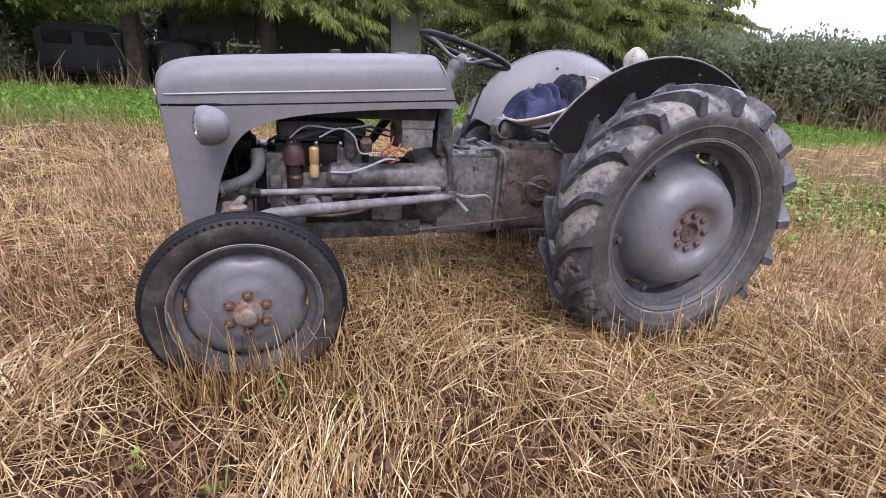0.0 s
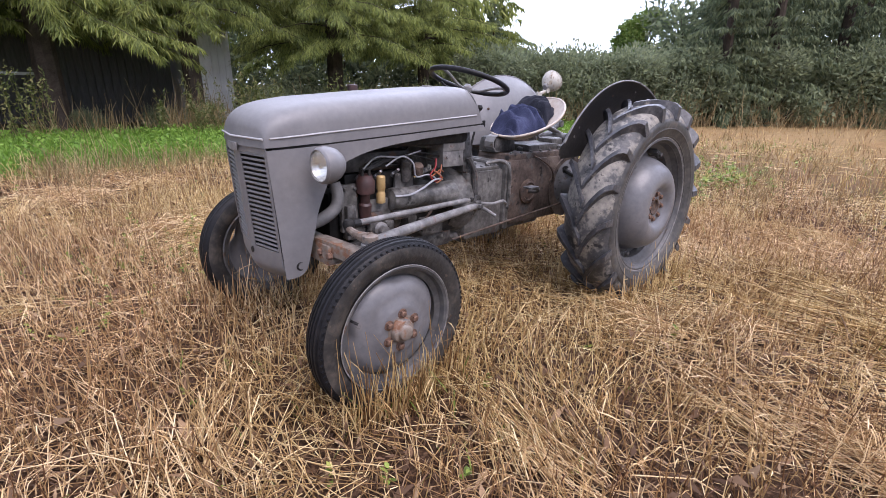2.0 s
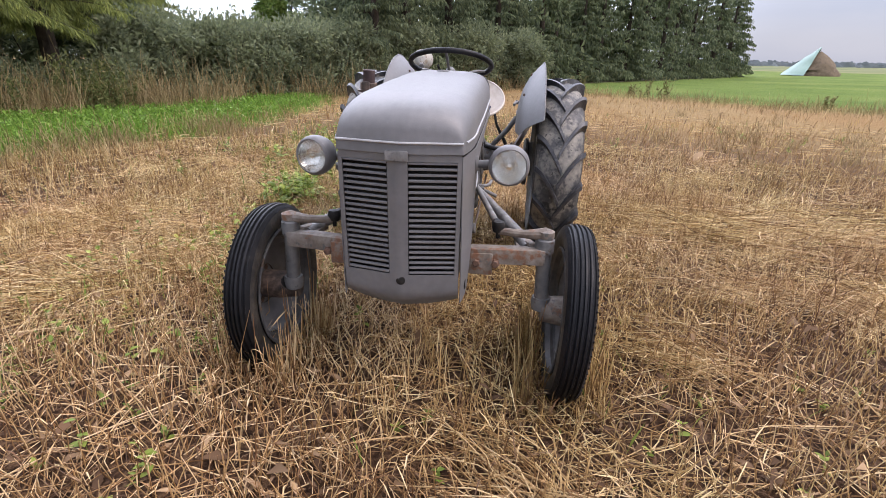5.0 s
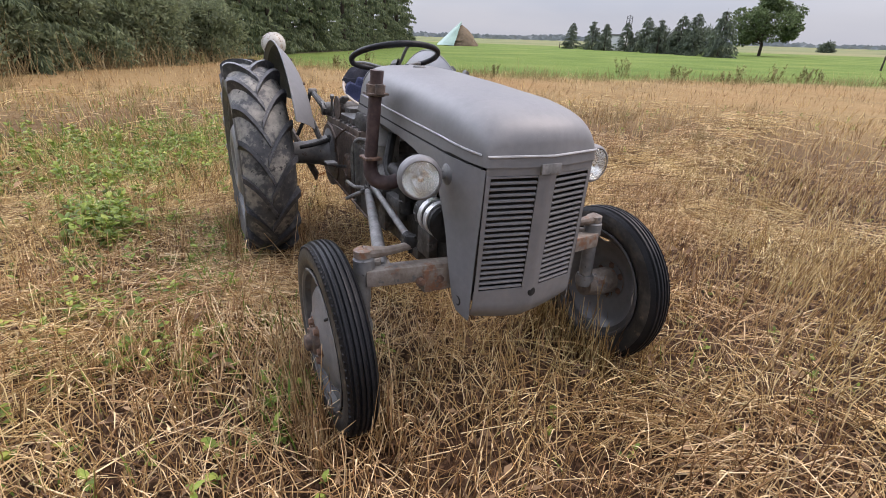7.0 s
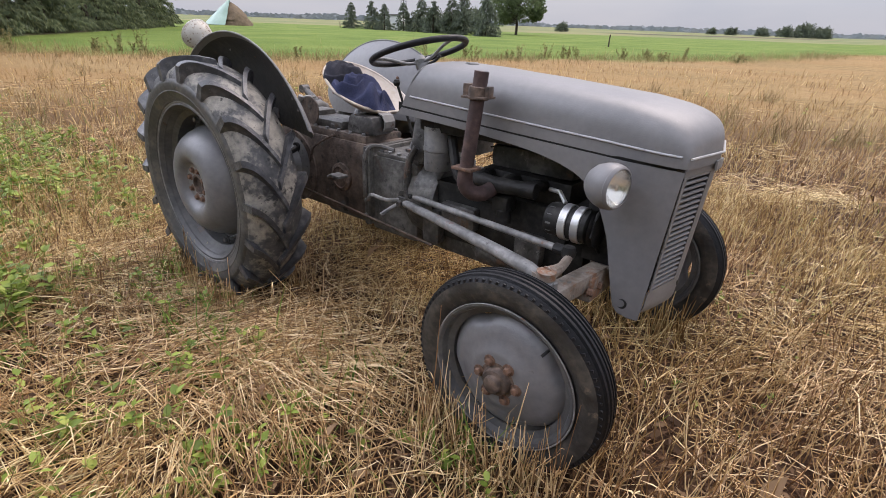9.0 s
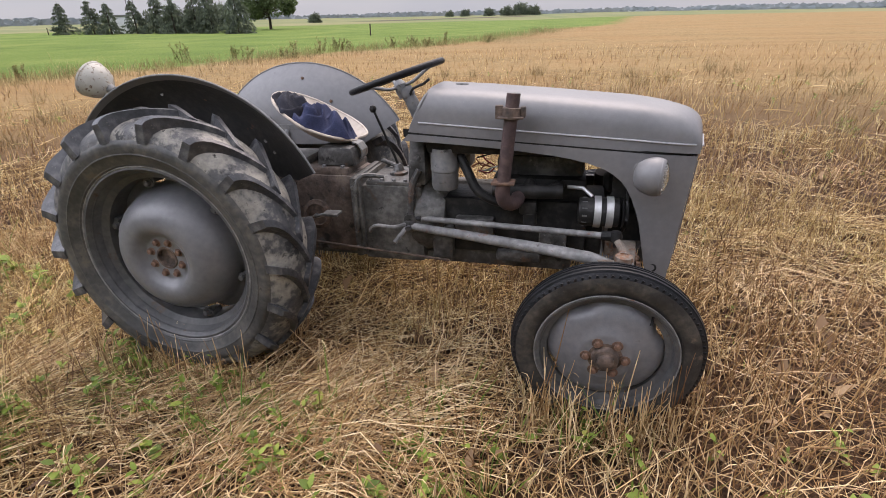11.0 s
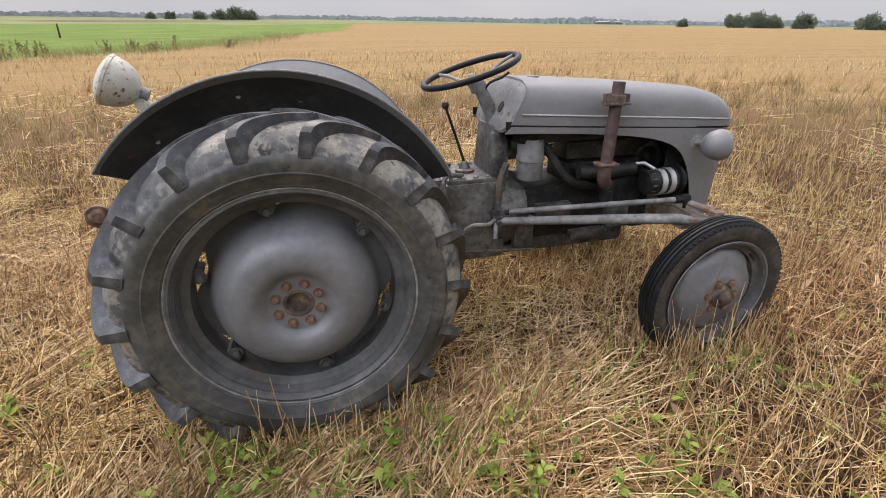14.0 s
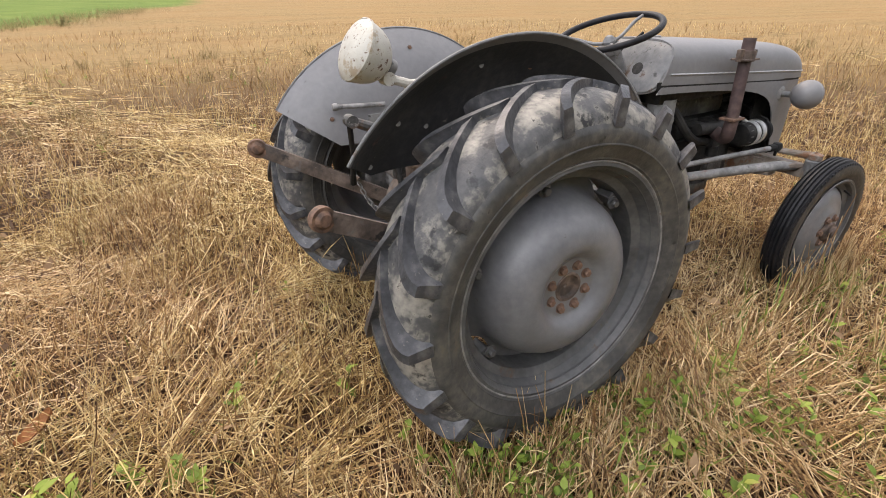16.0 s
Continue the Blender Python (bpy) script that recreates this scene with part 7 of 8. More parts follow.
def grow_broadleaf(name, seed, tall, rad, label, leaves, first=0.25, count=9000, size=0.22):
    r = np.random.default_rng(seed)
    tree = tagged(new(name), label, "tree")
    g = Geo().tube([(0, 0, -0.2), (0.05, 0, tall * 0.18), (-0.05, 0.05, tall * 0.38), (0, 0, tall * 0.75)], [tall * 0.032, tall * 0.026, tall * 0.018, 0.03], 9, smooth=3)
    bl = Blades()
    lumps = []
    for k in range(46):
        a, f = r.uniform(0, 2 * np.pi), r.uniform(0, 1)
        zz = tall * lerp(first + 0.08, 0.95, f)
        prof = math.sin(math.pi * min(1, (f * 0.86 + 0.16))) ** 0.6
        rr = rad * prof * r.uniform(0.55, 1.0)
        c = np.array([math.cos(a) * rr, math.sin(a) * rr, zz])
        lumps.append((c, rad * r.uniform(0.18, 0.34)))
        if k < 26:
            g.tube([(0, 0, tall * lerp(0.2, 0.55, f)), (c[0] * 0.5, c[1] * 0.5, lerp(tall * lerp(0.2, 0.55, f), zz, 0.6)), tuple(c)], [tall * 0.011, tall * 0.007, 0.012], 5)
    per = count // len(lumps)
    for c, s in lumps:
        d = r.normal(0, 1, (per, 3))
        d /= np.linalg.norm(d, axis=1, keepdims=True)
        p = c + d * (s * r.uniform(0.45, 1.05, per)[:, None]) * np.array([1, 1, 0.75])
        sz = r.uniform(0.6, 1.4, per) * size
        bl.leaves(p, d + r.normal(0, 0.6, (per, 3)) + np.array([0, 0, -0.3]), r.normal(0, 1, (per, 3)), sz, sz * 0.62)
    part("trunk", g, BARK, tree)
    part("crown", bl.mesh("crown"), leaves, tree)
    return tree


def grow_bush(name, seed, tall, rad, label, leaves, count=7000, size=0.13, category="bush"):
    r = np.random.default_rng(seed)
    bush = tagged(new(name), label, category)
    g, bl = Geo(), Blades()
    lumps = []
    for k in range(34):
        a, f = r.uniform(0, 2 * np.pi), r.uniform(0, 1)
        rr = rad * math.sqrt(r.uniform(0, 1)) * (1 - 0.35 * f)
        lumps.append((np.array([math.cos(a) * rr, math.sin(a) * rr, tall * lerp(0.08, 0.86, f)]), rad * r.uniform(0.22, 0.42)))
        if k < 14:
            g.tube([(rr * 0.2 * math.cos(a), rr * 0.2 * math.sin(a), -0.1), (rr * 0.5 * math.cos(a), rr * 0.5 * math.sin(a), tall * f * 0.5), (rr * math.cos(a), rr * math.sin(a), tall * lerp(0.2, 0.95, f))], [0.03, 0.02, 0.006], 5)
    per = count // len(lumps)
    for c, s in lumps:
        d = r.normal(0, 1, (per, 3))
        d /= np.linalg.norm(d, axis=1, keepdims=True)
        p = c + d * (s * r.uniform(0.3, 1.15, per)[:, None])
        p[:, 2] = np.maximum(p[:, 2], 0.02)
        sz = r.uniform(0.5, 1.5, per) * size
        bl.leaves(p, d + r.normal(0, 0.7, (per, 3)) + np.array([0, 0, 0.2]), r.normal(0, 1, (per, 3)), sz, sz * 0.4)
    part("stems", g, BARK, bush)
    part("crown", bl.mesh("crown"), leaves, bush)
    return bush


def planted(x, y, turn=0.0, size=1.0):
    m = pose(x, y, height(x, y), 0, 0, turn)
    return m @ Matrix.Diagonal((size, size, size, 1))


def plant(first, places):
    """The first tree stands at the first place; the others are copies."""
    x, y, turn, size = places[0]
    for px, py, pt, ps in places[1:]:
        c = copy_thing(first, planted(px, py, pt))
        c.scale = (ps, ps, ps)
    first.matrix_world = planted(x, y, turn)
    first.scale = (size, size, size)


plant(tagged(grow_spruce("spruce_tree", 1, 9.5, 3.1, 2.7, "big old spruce with drooping green boughs over the verge", NEEDLE), group="spruces along the verge"),
      [(4.75, -12.9, 0, 1.0), (-1.6, -12.9, 130, 1.02), (-8.9, -11.9, 250, 0.92), (-12.6, -13.9, 20, 0.86), (-15.6, -15.0, 170, 0.8)])
plant(tagged(grow_spruce("spruce_tree", 2, 10.5, 3.3, 2.25, "big old spruce with drooping green boughs over the verge", NEEDLE), group="spruces along the verge"),
      [(1.5, -12.6, 40, 1.0), (-5.7, -12.4, 200, 1.0), (9.0, -15.2, 70, 1.0)])
plant(tagged(grow_spruce("spruce_tree", 3, 10.5, 2.6, 0.5, "tall dark conifer in the tree belt", NEEDLE_FAR, False, 2.2), group="conifers of the tree belt"),
      [(-18.8, -5.7, 0, 0.85), (-13.4, -12.8, 40, 0.44), (-21.8, -5.0, 80, 1.0), (-25.5, -3.4, 160, 1.05), (-30.5, -0.9, 220, 0.95), (-20.8, -6.6, 10, 0.9), (-15.6, -13.4, 40, 0.28), (-23.8, -5.9, 90, 0.95), (-28.0, -3.2, 200, 0.9)])
plant(tagged(grow_spruce("spruce_tree", 4, 9.0, 2.3, 0.4, "tall dark conifer in the tree belt", NEEDLE_FAR, False, 1.8), group="conifers of the tree belt"),
      [(-35.0, 2.0, 20, 1.1), (-41.0, 5.6, 120, 1.05), (-48.0, 10.5, 300, 1.2), (-55.0, 15.5, 60, 1.2), (-62.0, 20.5, 190, 1.35), (-69.0, 25.5, 30, 1.4), (-76.0, 30.0, 100, 1.45), (-32.8, -0.2, 290, 1.15), (-38.0, 3.2, 30, 1.0), (-44.5, 7.6, 140, 1.2), (-51.5, 12.6, 260, 1.15), (-58.5, 17.6, 10, 1.3), (-65.5, 22.5, 75, 1.3), (-73.0, 27.2, 200, 1.45), (-79.5, 31.5, 320, 1.6)])
plant(tagged(grow_broadleaf("birch_tree", 5, 11.0, 2.4, "tall thin broadleaf tree behind the conifers", LEAF, 0.2, 9000, 0.2), group="broadleaf trees of the belt"),
      [(-37.0, -1.5, 0, 1.15), (-47.0, 5.0, 90, 1.3), (-60.0, 14.0, 200, 1.45), (-27.5, -8.0, 10, 0.9), (-70.0, 21.0, 310, 1.5)])
plant(tagged(grow_broadleaf("lime_tree", 6, 5.2, 2.6, "young broadleaf tree with light green leaves", BRIGHT_LEAF, 0.25, 7000, 0.14), group=""),
      [(7.9, -12.6, 0, 1.0)])
# the lighter leaf material stands in for glow and haze on this tree
plant(grow_broadleaf("willow_tree", 7, 5.9, 2.2, "round pale green tree showing over the hedge", BRIGHT_LEAF, 0.15, 16000, 0.17), [(-28.4, -13.9, 0, 1.0)])

plant(tagged(grow_bush("hedge_bush", 11, 2.5, 1.5, "overgrown dark green hedge bush at the field edge", HEDGE, 9000, 0.14), group="overgrown hedge"),
      [(-10.2, -10.8, 0, 0.98), (-12.6, -10.1, 70, 1.0), (-14.6, -8.8, 150, 1.02), (-16.4, -7.4, 210, 1.08), (-18.6, -6.1, 280, 1.15), (-15.6, -11.0, 20, 1.12), (-18.6, -9.6, 110, 1.15)])
plant(tagged(grow_bush("hedge_bush", 12, 2.3, 1.6, "overgrown dark green hedge bush at the field edge", HEDGE, 9000, 0.14), group="overgrown hedge"),
      [(-11.4, -10.7, 0, 1.02), (-13.6, -9.6, 95, 1.06), (-15.6, -8.2, 185, 1.1), (-17.6, -6.8, 250, 1.15), (-13.6, -12.0, 30, 1.15), (-20.8, -4.6, 320, 1.25), (-24.2, -2.2, 40, 1.3), (-28.0, 0.4, 130, 1.3)])
plant(tagged(grow_bush("undergrowth_bush", 13, 1.25, 1.1, "scrubby undergrowth bush beneath the spruces", HEDGE, 5000, 0.10), group="undergrowth"),
      [(8.2, -12.7, 0, 1.0), (3.0, -12.6, 60, 0.35), (-0.6, -12.5, 120, 0.4), (-1.6, -12.2, 200, 0.5), (-3.6, -12.0, 280, 0.9), (-6.8, -11.2, 20, 0.9), (-8.6, -10.3, 140, 0.95), (1.0, -12.4, 320, 0.35), (-4.8, -11.7, 40, 0.8)])
plant(grow_bush("sunlit_bush", 17, 3.6, 1.7, "sunlit yellow-green bush behind the derelict van", BRIGHT_LEAF, 5200, 0.15), [(7.3, -16.6, 0, 1.0)])
# dark backing of trees behind the verge
plant(tagged(grow_bush("thicket", 14, 5.0, 3.2, "dense dark thicket behind the old spruces", NEEDLE_FAR, 7000, 0.3), group="thicket behind the verge"),
      [(13.0, -17.0, 0, 1.0), (9.5, -19.5, 50, 1.1), (5.0, -20.5, 100, 1.1), (0.5, -21.0, 160, 1.1), (-4.5, -21.0, 220, 1.1), (-9.5, -19.0, 270, 1.1), (-14.0, -17.5, 300, 0.9), (17.0, -15.5, 20, 1.0), (-25.5, -9.5, 10, 1.2), (-30.5, -6.5, 130, 1.35), (-36.5, -3.0, 250, 1.5), (-43.0, 1.2, 40, 1.6), (-51.0, 6.8, 160, 1.7)])

# far trees beyond the meadow
plant(tagged(grow_spruce("small_spruce", 21, 5.6, 2.5, 0.2, "small dark spruce beyond the meadow", NEEDLE_HAZED, False), group="spruces beyond the meadow"),
      [(-86.4, 74.0, 0, 0.95), (-80.3, 74.2, 50, 1.0), (-71.3, 74.3, 110, 0.95), (-66.8, 74.5, 170, 1.1), (-62.4, 72.8, 230, 1.0), (-58.8, 73.6, 290, 1.12), (-54.9, 72.2, 340, 1.15), (-47.6, 68.6, 30, 1.15), (-75.4, 73.0, 200, 0.9)])
plant(tagged(grow_bush("shrub", 25, 4.6, 2.3, "dense dark shrub between the far spruces", NEEDLE_HAZED, 2600, 0.34), group="shrubs between the far spruces"),
      [(-69.2, 76.2, 0, 0.8), (-63.8, 75.4, 80, 0.95), (-59.8, 75.2, 150, 0.9), (-56.3, 74.5, 220, 1.0), (-51.9, 72.3, 300, 0.95)])
plant(grow_broadleaf("oak_tree", 22, 7.6, 4.3, "broad lone oak standing beyond the meadow", LEAF, 0.2, 12000, 0.34), [(-56.7, 92.1, 0, 1.25)])
plant(tagged(grow_bush("distant_bush", 23, 6.0, 4.5, "dark rounded clump of trees on the far edge of the field", NEEDLE_HAZED, 3000, 0.9), group="distant clumps"),
      [(165, 201, 0, 0.5), (181, 189, 90, 0.8), (186, 183, 40, 0.95), (191, 178, 160, 0.75), (197, 169, 220, 0.85), (209, 153, 10, 0.85), (213, 148, 300, 0.55), (-102.7, 199.8, 60, 0.55), (-36, 470, 140, 1.2), (-48, 470, 20, 1.5), (-60, 474, 80, 1.2), (-74, 470, 200, 1.0), (-96, 472, 0, 0.9), (-110, 470, 60, 0.8)])
# low wooded ridges that close the horizon
ridge = Blades()
n = 9000
a = np.radians(rng.uniform(20, 165, n))
rr = rng.uniform(700, 1000, n)
px, py = rr * np.cos(a), rr * np.sin(a)
top = 4.0 + 8.0 * np.clip(patchy(np.degrees(a), np.degrees(a) * 0, 0.09, 3.0) - 0.35, 0, 1)
pz = -1.0 + rng.uniform(0, 1, n) * top
size = rng.uniform(4, 9, n)
ridge.leaves(np.stack([px, py, pz - 2], 1), rng.normal(0, 0.4, (n, 3)) + np.array([0, 0, 1.0]), np.stack([-np.sin(a), np.cos(a), 0 * a], 1), size * 0.6, size)
# Distance haze is painted in as a pale blue-grey leaf colour.
HAZE = foliage("haze_coloured_far_woods", [(0.2, (0.17, 0.20, 0.215)), (0.8, (0.23, 0.255, 0.265))], 0.01, 0.9)
tagged(part("distant_woods", ridge.mesh("distant_woods"), HAZE), "woods along the horizon with blue-green haze in their leaf colour", "woods", kind="stuff")

# ---- buildings and odd things ----
BOARD = surface("dark_weathered_boards", [(0.3, (0.042, 0.042, 0.041)), (0.6, (0.088, 0.087, 0.083)), (0.85, (0.15, 0.145, 0.132))], 3, (0.7, 0.9), bump=0.3, stretch=(8, 8, 1))
WHITEWASH = surface("stained_white_boards", [(0.3, (0.58, 0.59, 0.60)), (0.6, (0.70, 0.71, 0.72)), (0.85, (0.78, 0.78, 0.77))], 2, (0.6, 0.85), wear=[((0.32, 0.25, 0.2), 3, 0.68)], bump=0.2, stretch=(6, 6, 1))
DARKGREEN = surface("faded_dark_green_paint", [(0.3, (0.010, 0.015, 0.015)), (0.7, (0.022, 0.029, 0.027))], 4, (0.4, 0.6), wear=[((0.06, 0.03, 0.02), 5, 0.66)], bump=0.1)
TILE = surface("grey_roof_sheet", [(0.3, (0.14, 0.14, 0.14)), (0.7, (0.22, 0.215, 0.21))], 2, (0.6, 0.85), bump=0.2)
TARP = surface("green_tarpaulin", [(0.3, (0.17, 0.27, 0.22)), (0.7, (0.26, 0.37, 0.31))], 0.8, (0.4, 0.6), bump=0.4, bump_scale=6)
HAY = surface("weathered_hay", [(0.3, (0.09, 0.065, 0.04)), (0.6, (0.17, 0.125, 0.08)), (0.85, (0.26, 0.2, 0.13))], 2.0, (0.85, 0.95), bump=0.8, bump_scale=9)


def board_shed(name, label, x0, x1, y0, y1, tall, mat, trim):
    shed = tagged(new(name), label, "shed")
    z = height((x0 + x1) / 2, (y0 + y1) / 2)
    shed.location = ((x0 + x1) / 2, y1, z)
    w, d = x1 - x0, y1 - y0
    t = 0.08
    for cx, cy, sx, sy in ((0, -t / 2, w, t), (0, -d + t / 2, w, t), (-w / 2 + t / 2, -d / 2, t, d - 2 * t), (w / 2 - t / 2, -d / 2, t, d - 2 * t)):
        part("wall", Geo().box((cx, cy, tall / 2 - 0.2), (sx, sy, tall + 0.4), 0.01), mat, shed)
    board = Geo().box((0, 0, tall / 2), (0.17, 0.03, tall), 0.006).mesh("board")
    for k in range(int(w / 0.19)):
        b = part("board", board, mat, shed)
        b.location = (-w / 2 + 0.1 + k * 0.19, 0.012, 0)
    part("roof", Geo().box((0, -d / 2, tall + 0.12), (w + 0.4, d + 0.5, 0.1), 0.02, Matrix.Rotation(radians(5), 4, "X")), trim, shed)
    return shed


shed = board_shed("shed", "dark weathered timber shed under the trees", -1.55, 4.2, -18.0, -14.6, 2.5, BOARD, TILE)
part("pale_rail", Geo().box((0.55, 0.035, 1.22), (1.5, 0.04, 0.07), 0.01), WHITEWASH, shed, "pale painted rail")
board_shed("white_shed", "narrow white boarded shed among the spruces", -3.05, -1.75, -15.6, -13.9, 3.0, WHITEWASH, TILE)

van = tagged(new("old_van"), "derelict dark green van body in the undergrowth", "van")
van.matrix_world = pose(6.15, -13.6, height(6.1, -13.6), 0, 0, 6)
van.scale = (1.0, 1.0, 1.18)
part("body", Geo().box((0, -0.8, 0.62), (1.9, 1.5, 0.9), 0.08).box((0.0, -0.8, 1.12), (1.7, 1.4, 0.25), 0.1, taper=(0.9, 0.9)), DARKGREEN, van)
for dx in (-0.45, 0.45):
    part("window", Geo().box((dx, -0.045, 0.92), (0.62, 0.02, 0.26), 0.02), BLACK, van, "dark empty window")
part("bumper", Geo().box((0, 0.0, 0.28), (1.8, 0.06, 0.09), 0.02), BLACK, van)
for dx in (-0.6, 0.6):
    part("wheel", Geo().lathe([(0.0, -0.08), (0.2, -0.08), (0.26, -0.06), (0.27, 0.0), (0.26, 0.06), (0.2, 0.08), (0.0, 0.08)], (dx, -0.12, 0.24), (0, 1, 0), 24, cap=False), RUBBER, van)

car = tagged(new("old_car"), "derelict black car with rounded wings standing under the spruces", "car")
car.matrix_world = pose(3.9, -13.75, height(3.9, -13.75), 0, 0, -4)
car.scale = (1.12, 1.12, 1.14)


def hull(stations, n=20, power=0.62):
    """Rounded shell through stations of (y, half width, bottom, top)."""
    rows = []
    for y, w, z0, z1 in stations:
        ring = []
        for k in range(n):
            a = 2 * math.pi * k / n
            c, sn = math.cos(a), math.sin(a)
            ring.append((w * math.copysign(abs(c) ** power, c), y, lerp(z0, z1, 0.5 + 0.5 * math.copysign(abs(sn) ** power, sn))))
        rows.append(ring)
    g = Geo().grid(rows, close_u=True)
    g.f.append(tuple(range(n)))
    g.f.append(tuple(len(g.v) - n + k for k in range(n))[::-1])
    return g


part("body", hull([(0.35, 0.42, 0.30, 0.85), (0.25, 0.55, 0.26, 1.0), (-0.4, 0.68, 0.24, 1.08), (-1.0, 0.76, 0.24, 1.12), (-2.6, 0.76, 0.26, 1.05), (-3.1, 0.6, 0.34, 0.9)]), DARKGREEN, car, "rounded black car body")
part("cabin", hull([(-0.75, 0.60, 0.95, 1.15), (-1.05, 0.66, 0.95, 1.72), (-1.9, 0.66, 0.95, 1.78), (-2.6, 0.52, 0.95, 1.2)]), DARKGREEN, car, "domed black roof")
part("windscreen", Geo().box((0, -0.83, 1.38), (0.98, 0.02, 0.34), 0.03, Matrix.Rotation(radians(-24), 4, "X")), BLACK, car, "dark empty windscreen")
for sx in (1, -1):
    part("wing", Geo().lathe([(0.0, -0.16), (0.34, -0.15), (0.45, -0.08), (0.47, 0.0), (0.44, 0.08), (0.30, 0.14), (0.0, 0.15)], (0.66 * sx, -0.05, 0.50), (1, 0, 0), 28, cap=False), DARKGREEN, car, "bulging round wing")
    part("wheel", Geo().lathe([(0.0, -0.09), (0.18, -0.09), (0.20, -0.07), (0.31, -0.075), (0.335, -0.03), (0.335, 0.03), (0.31, 0.075), (0.20, 0.07), (0.18, 0.09), (0.0, 0.09)], (0.70 * sx, 0.06, 0.31), (1, 0.5, 0), 26, cap=False), RUBBER, car)
    part("headlamp", Geo().lathe([(0.0, -0.10), (0.06, -0.08), (0.09, 0.0), (0.085, 0.02), (0.0, 0.03)], (0.42 * sx, 0.36, 0.80), (0, 1, 0), 18, cap=False), BLACK, car, "dark round headlamp shell")
part("bumper", Geo().box((0, 0.45, 0.40), (1.4, 0.05, 0.09), 0.02), BLACK, car)

house = tagged(new("house"), "grey-roofed house half hidden behind the hedge", "house")
house.matrix_world = pose(-35.0, -20.0, height(-34, -20) - 0.7, 0, 0, 35)
part("wall", Geo().box((0, 0, 1.2), (7, 5, 2.8), 0.02), WHITEWASH, house)
rf = Geo().add([(-3.9, -3, 2.55), (3.9, -3, 2.55), (3.9, 0, 4.6), (-3.9, 0, 4.6), (3.9, 3, 2.55), (-3.9, 3, 2.55)], [(0, 1, 2, 3), (3, 2, 4, 5), (0, 3, 5), (1, 4, 2), (0, 5, 4, 1)])
part("roof", rf, TILE, house)
part("window", Geo().box((0, 2.52, 1.5), (1.1, 0.06, 1.1), 0.02), BLACK, house, "dark window")

stack = tagged(new("haystack"), "brown haystack partly covered by a green tarpaulin", "haystack")
stack.matrix_world = pose(-92.9, 50.8, height(-92.9, 50.8), 0, 0, 66)
rows = []
for i in range(15):
    f = i / 14
    row = []
    for k in range(36):
        a = 2 * math.pi * k / 36
        w = 1 + 0.08 * noise.noise((math.cos(a) * 2, math.sin(a) * 2, f * 4))
        w += 0.12 * noise.noise((math.cos(a) * 7, math.sin(a) * 7, f * 11))
        q = (1 - f ** 1.5) ** 0.85
        row.append((3.4 * q * w * math.cos(a) + 0.02, 3.0 * q * w * math.sin(a), 4.1 * f - 0.2))
    rows.append(row)
part("hay", Geo().grid(rows, close_u=True), HAY, stack, "weathered brown hay")
rows = []
for i in range(13):
    f = i / 12
    row = []
    for k in range(16):
        a = lerp(radians(95), radians(250), k / 15)
        w = 1.04 + 0.08 * noise.noise((math.cos(a) * 2, math.sin(a) * 2, f * 4))
        q = (1 - f) ** 0.95 * 1.02 + 0.02
        row.append((4.6 * q * w * math.cos(a), 3.9 * q * w * math.sin(a), 4.5 * f + 0.1))
    rows.append(row)
part("tarpaulin", Geo().sheet(rows, 0.03), TARP, stack, "faded green tarpaulin sheet")

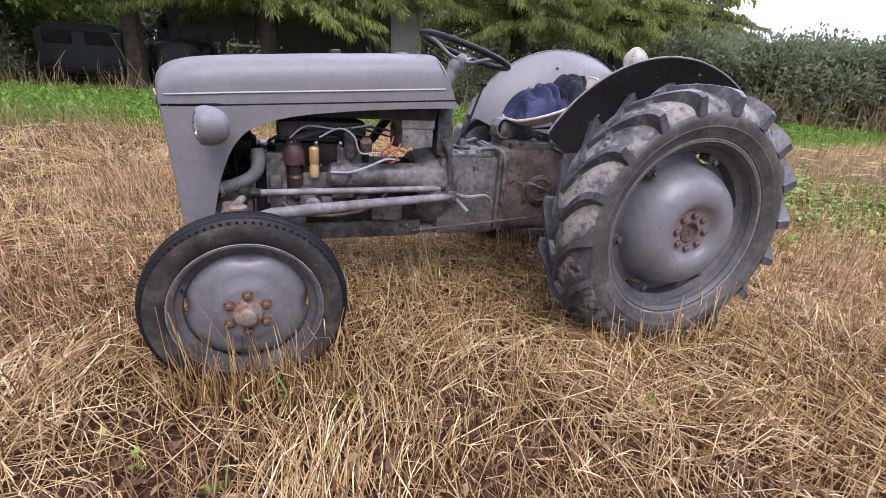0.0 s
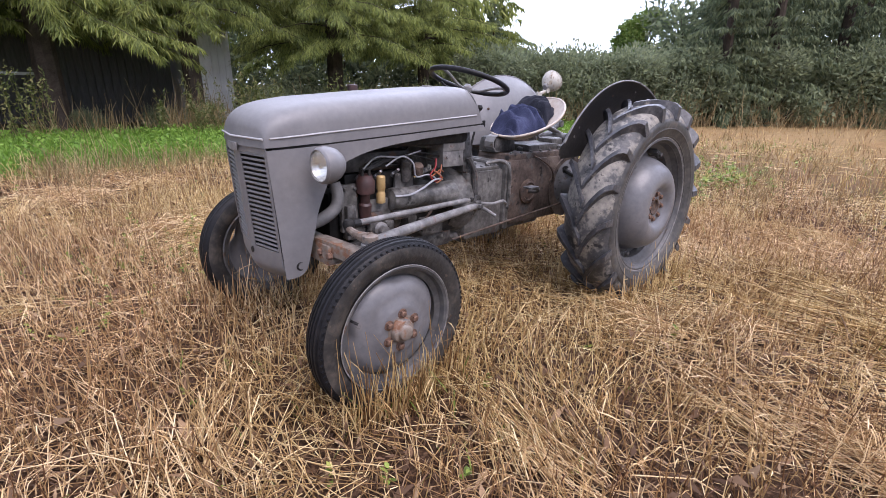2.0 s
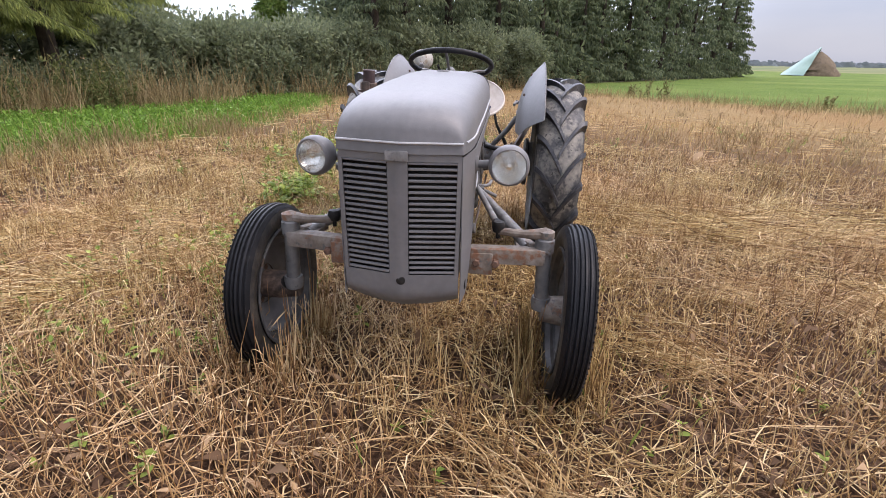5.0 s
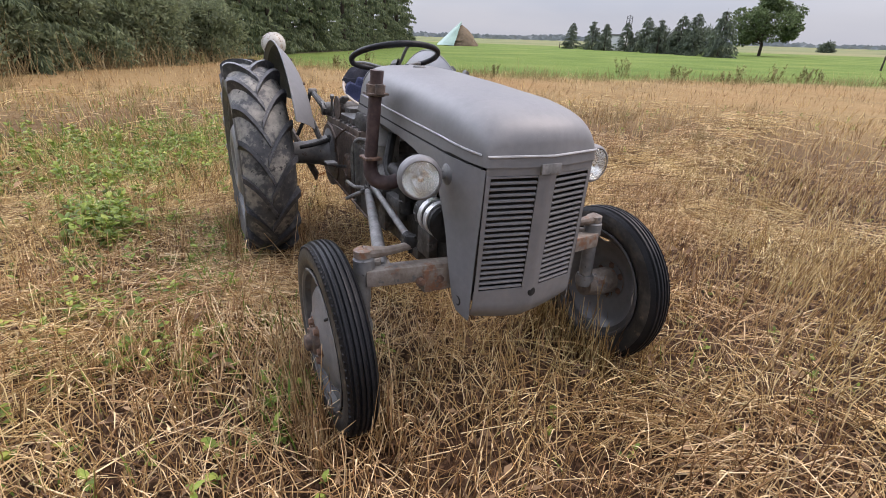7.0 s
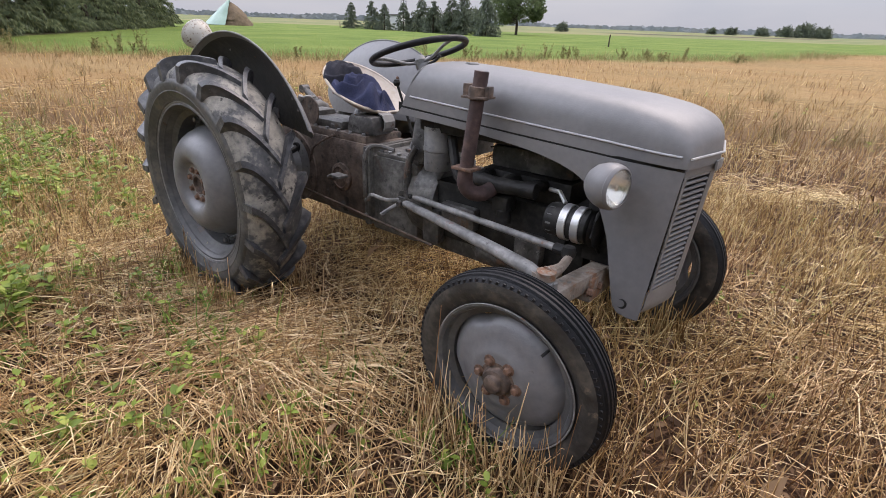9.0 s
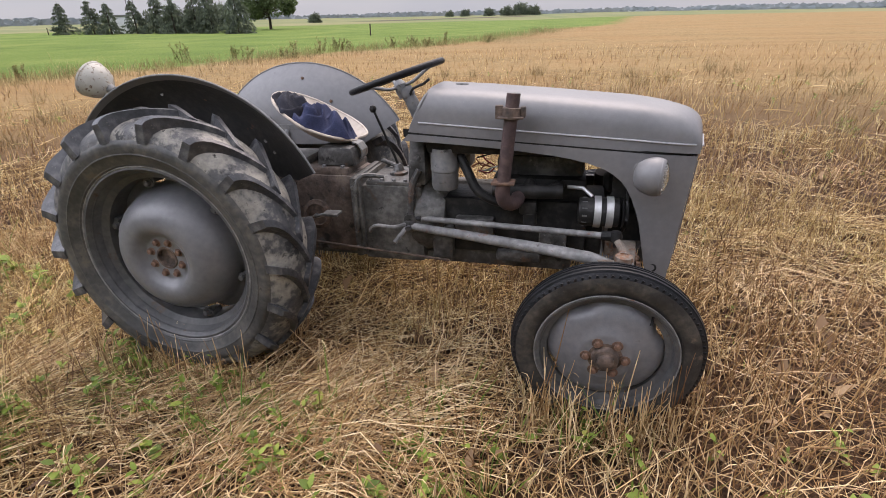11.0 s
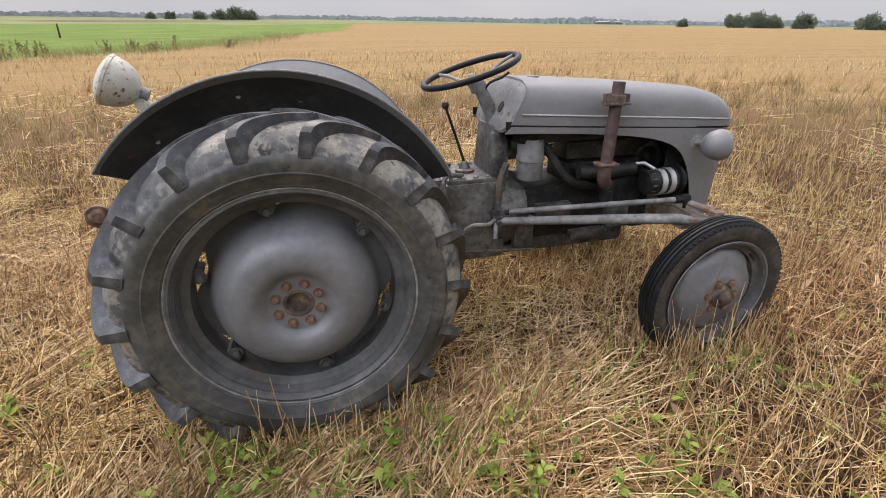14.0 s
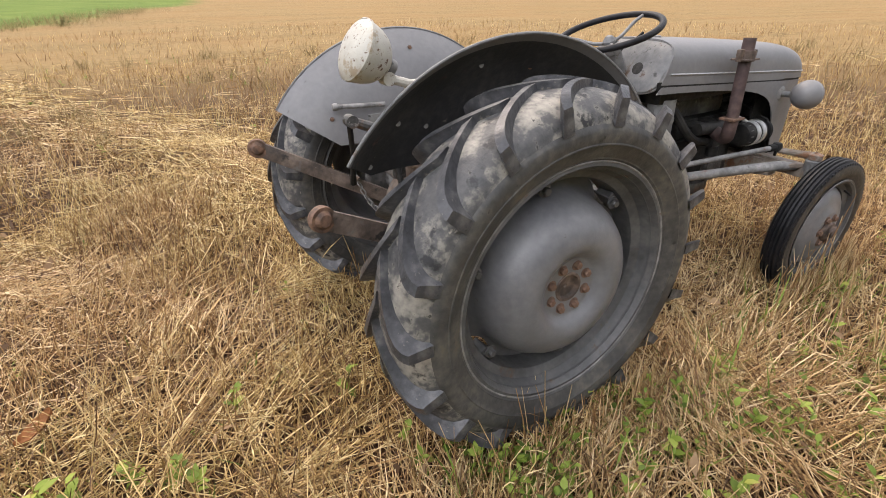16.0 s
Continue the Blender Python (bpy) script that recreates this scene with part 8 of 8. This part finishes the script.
for k, (bx, by, w) in enumerate(((246, 398, 12), (262, 402, 8))):
    barn = tagged(new("distant_barn"), "pale low farm shed far across the fields", "barn", "far farm buildings")
    barn.matrix_world = pose(bx, by, height(bx, by) + 0.3, 0, 0, 20 * k)
    barn.scale = (1, 1, 0.55)
    part("wall", Geo().box((0, 0, 1.3), (w, 6, 2.8), 0.05), HOSE, barn)
    part("roof", Geo().add([(-w / 2, -3.3, 2.6), (w / 2, -3.3, 2.6), (w / 2, 0, 4.2), (-w / 2, 0, 4.2), (w / 2, 3.3, 2.6), (-w / 2, 3.3, 2.6)], [(0, 1, 2, 3), (3, 2, 4, 5), (0, 3, 5), (1, 4, 2), (0, 5, 4, 1)]), TILE, barn)
# watchtower-like mast and low house among the small spruces, and field posts
hut = tagged(new("farm_hut"), "small pale hut beyond the meadow", "hut")
hut.matrix_world = pose(-79.1, 79.7, height(-79.1, 79.7), 0, 0, 30)
part("wall", Geo().box((0, 0, 1.3), (3.4, 3, 3.0), 0.02), WHITEWASH, hut)
part("roof", Geo().box((0, 0, 2.95), (3.9, 3.5, 0.25), 0.05), TILE, hut)
mast = tagged(new("mast"), "thin lattice mast rising behind the spruces", "mast")
mast.matrix_world = pose(-77.5, 80.6, height(-77.5, 80.6), 0, 0, 0)
for sx, sy in ((-1, -1), (1, -1), (1, 1), (-1, 1)):
    part("leg", Geo().tube([(0.5 * sx, 0.5 * sy, -0.2), (0.35 * sx, 0.35 * sy, 6.4)], 0.05, 6), BLACK, mast)
for k in range(8):
    z = 3.4 + 0.4 * k
    part("brace", Geo().tube([(-0.42, -0.42, z), (0.42, -0.42, z + 0.35), (0.42, 0.42, z), (-0.42, 0.42, z + 0.35), (-0.42, -0.42, z)], 0.03, 5), BLACK, mast)
post = tagged(new("field_post"), "short weathered wooden post in the meadow", "post", "posts in the meadow")
part("pole", Geo().tube([(0, 0, -0.3), (0.02, 0, 1.2)], [0.09, 0.07], 8), BARK, post)
post.matrix_world = pose(-20.6, 53.5, height(-20.6, 53.5), 0, 0, 0)
copy_thing(post, pose(-91.3, 74.8, height(-91.3, 74.8), 0, 0, 0))

# grass round the right rear tyre
rng = np.random.default_rng(77)
blades = Blades()
for cx, cy, sx, sy, n in ((0.05, -0.77, 0.20, 0.035, 60), (-0.35, -0.85, 0.12, 0.10, 50), (1.3, -1.05, 0.2, 0.1, 60)):
    x, y = cx + rng.normal(0, sx, n), cy + rng.normal(0, sy, n)
    ok = clear_of_wheels(x, y)
    grass_blades(blades, x[ok], y[ok], 0.13, 0.006)
tagged(part("grass_tuft", blades.mesh("grass_tuft"), GRASS), "thin green grass growing round the rear tyre", "grass", kind="stuff")
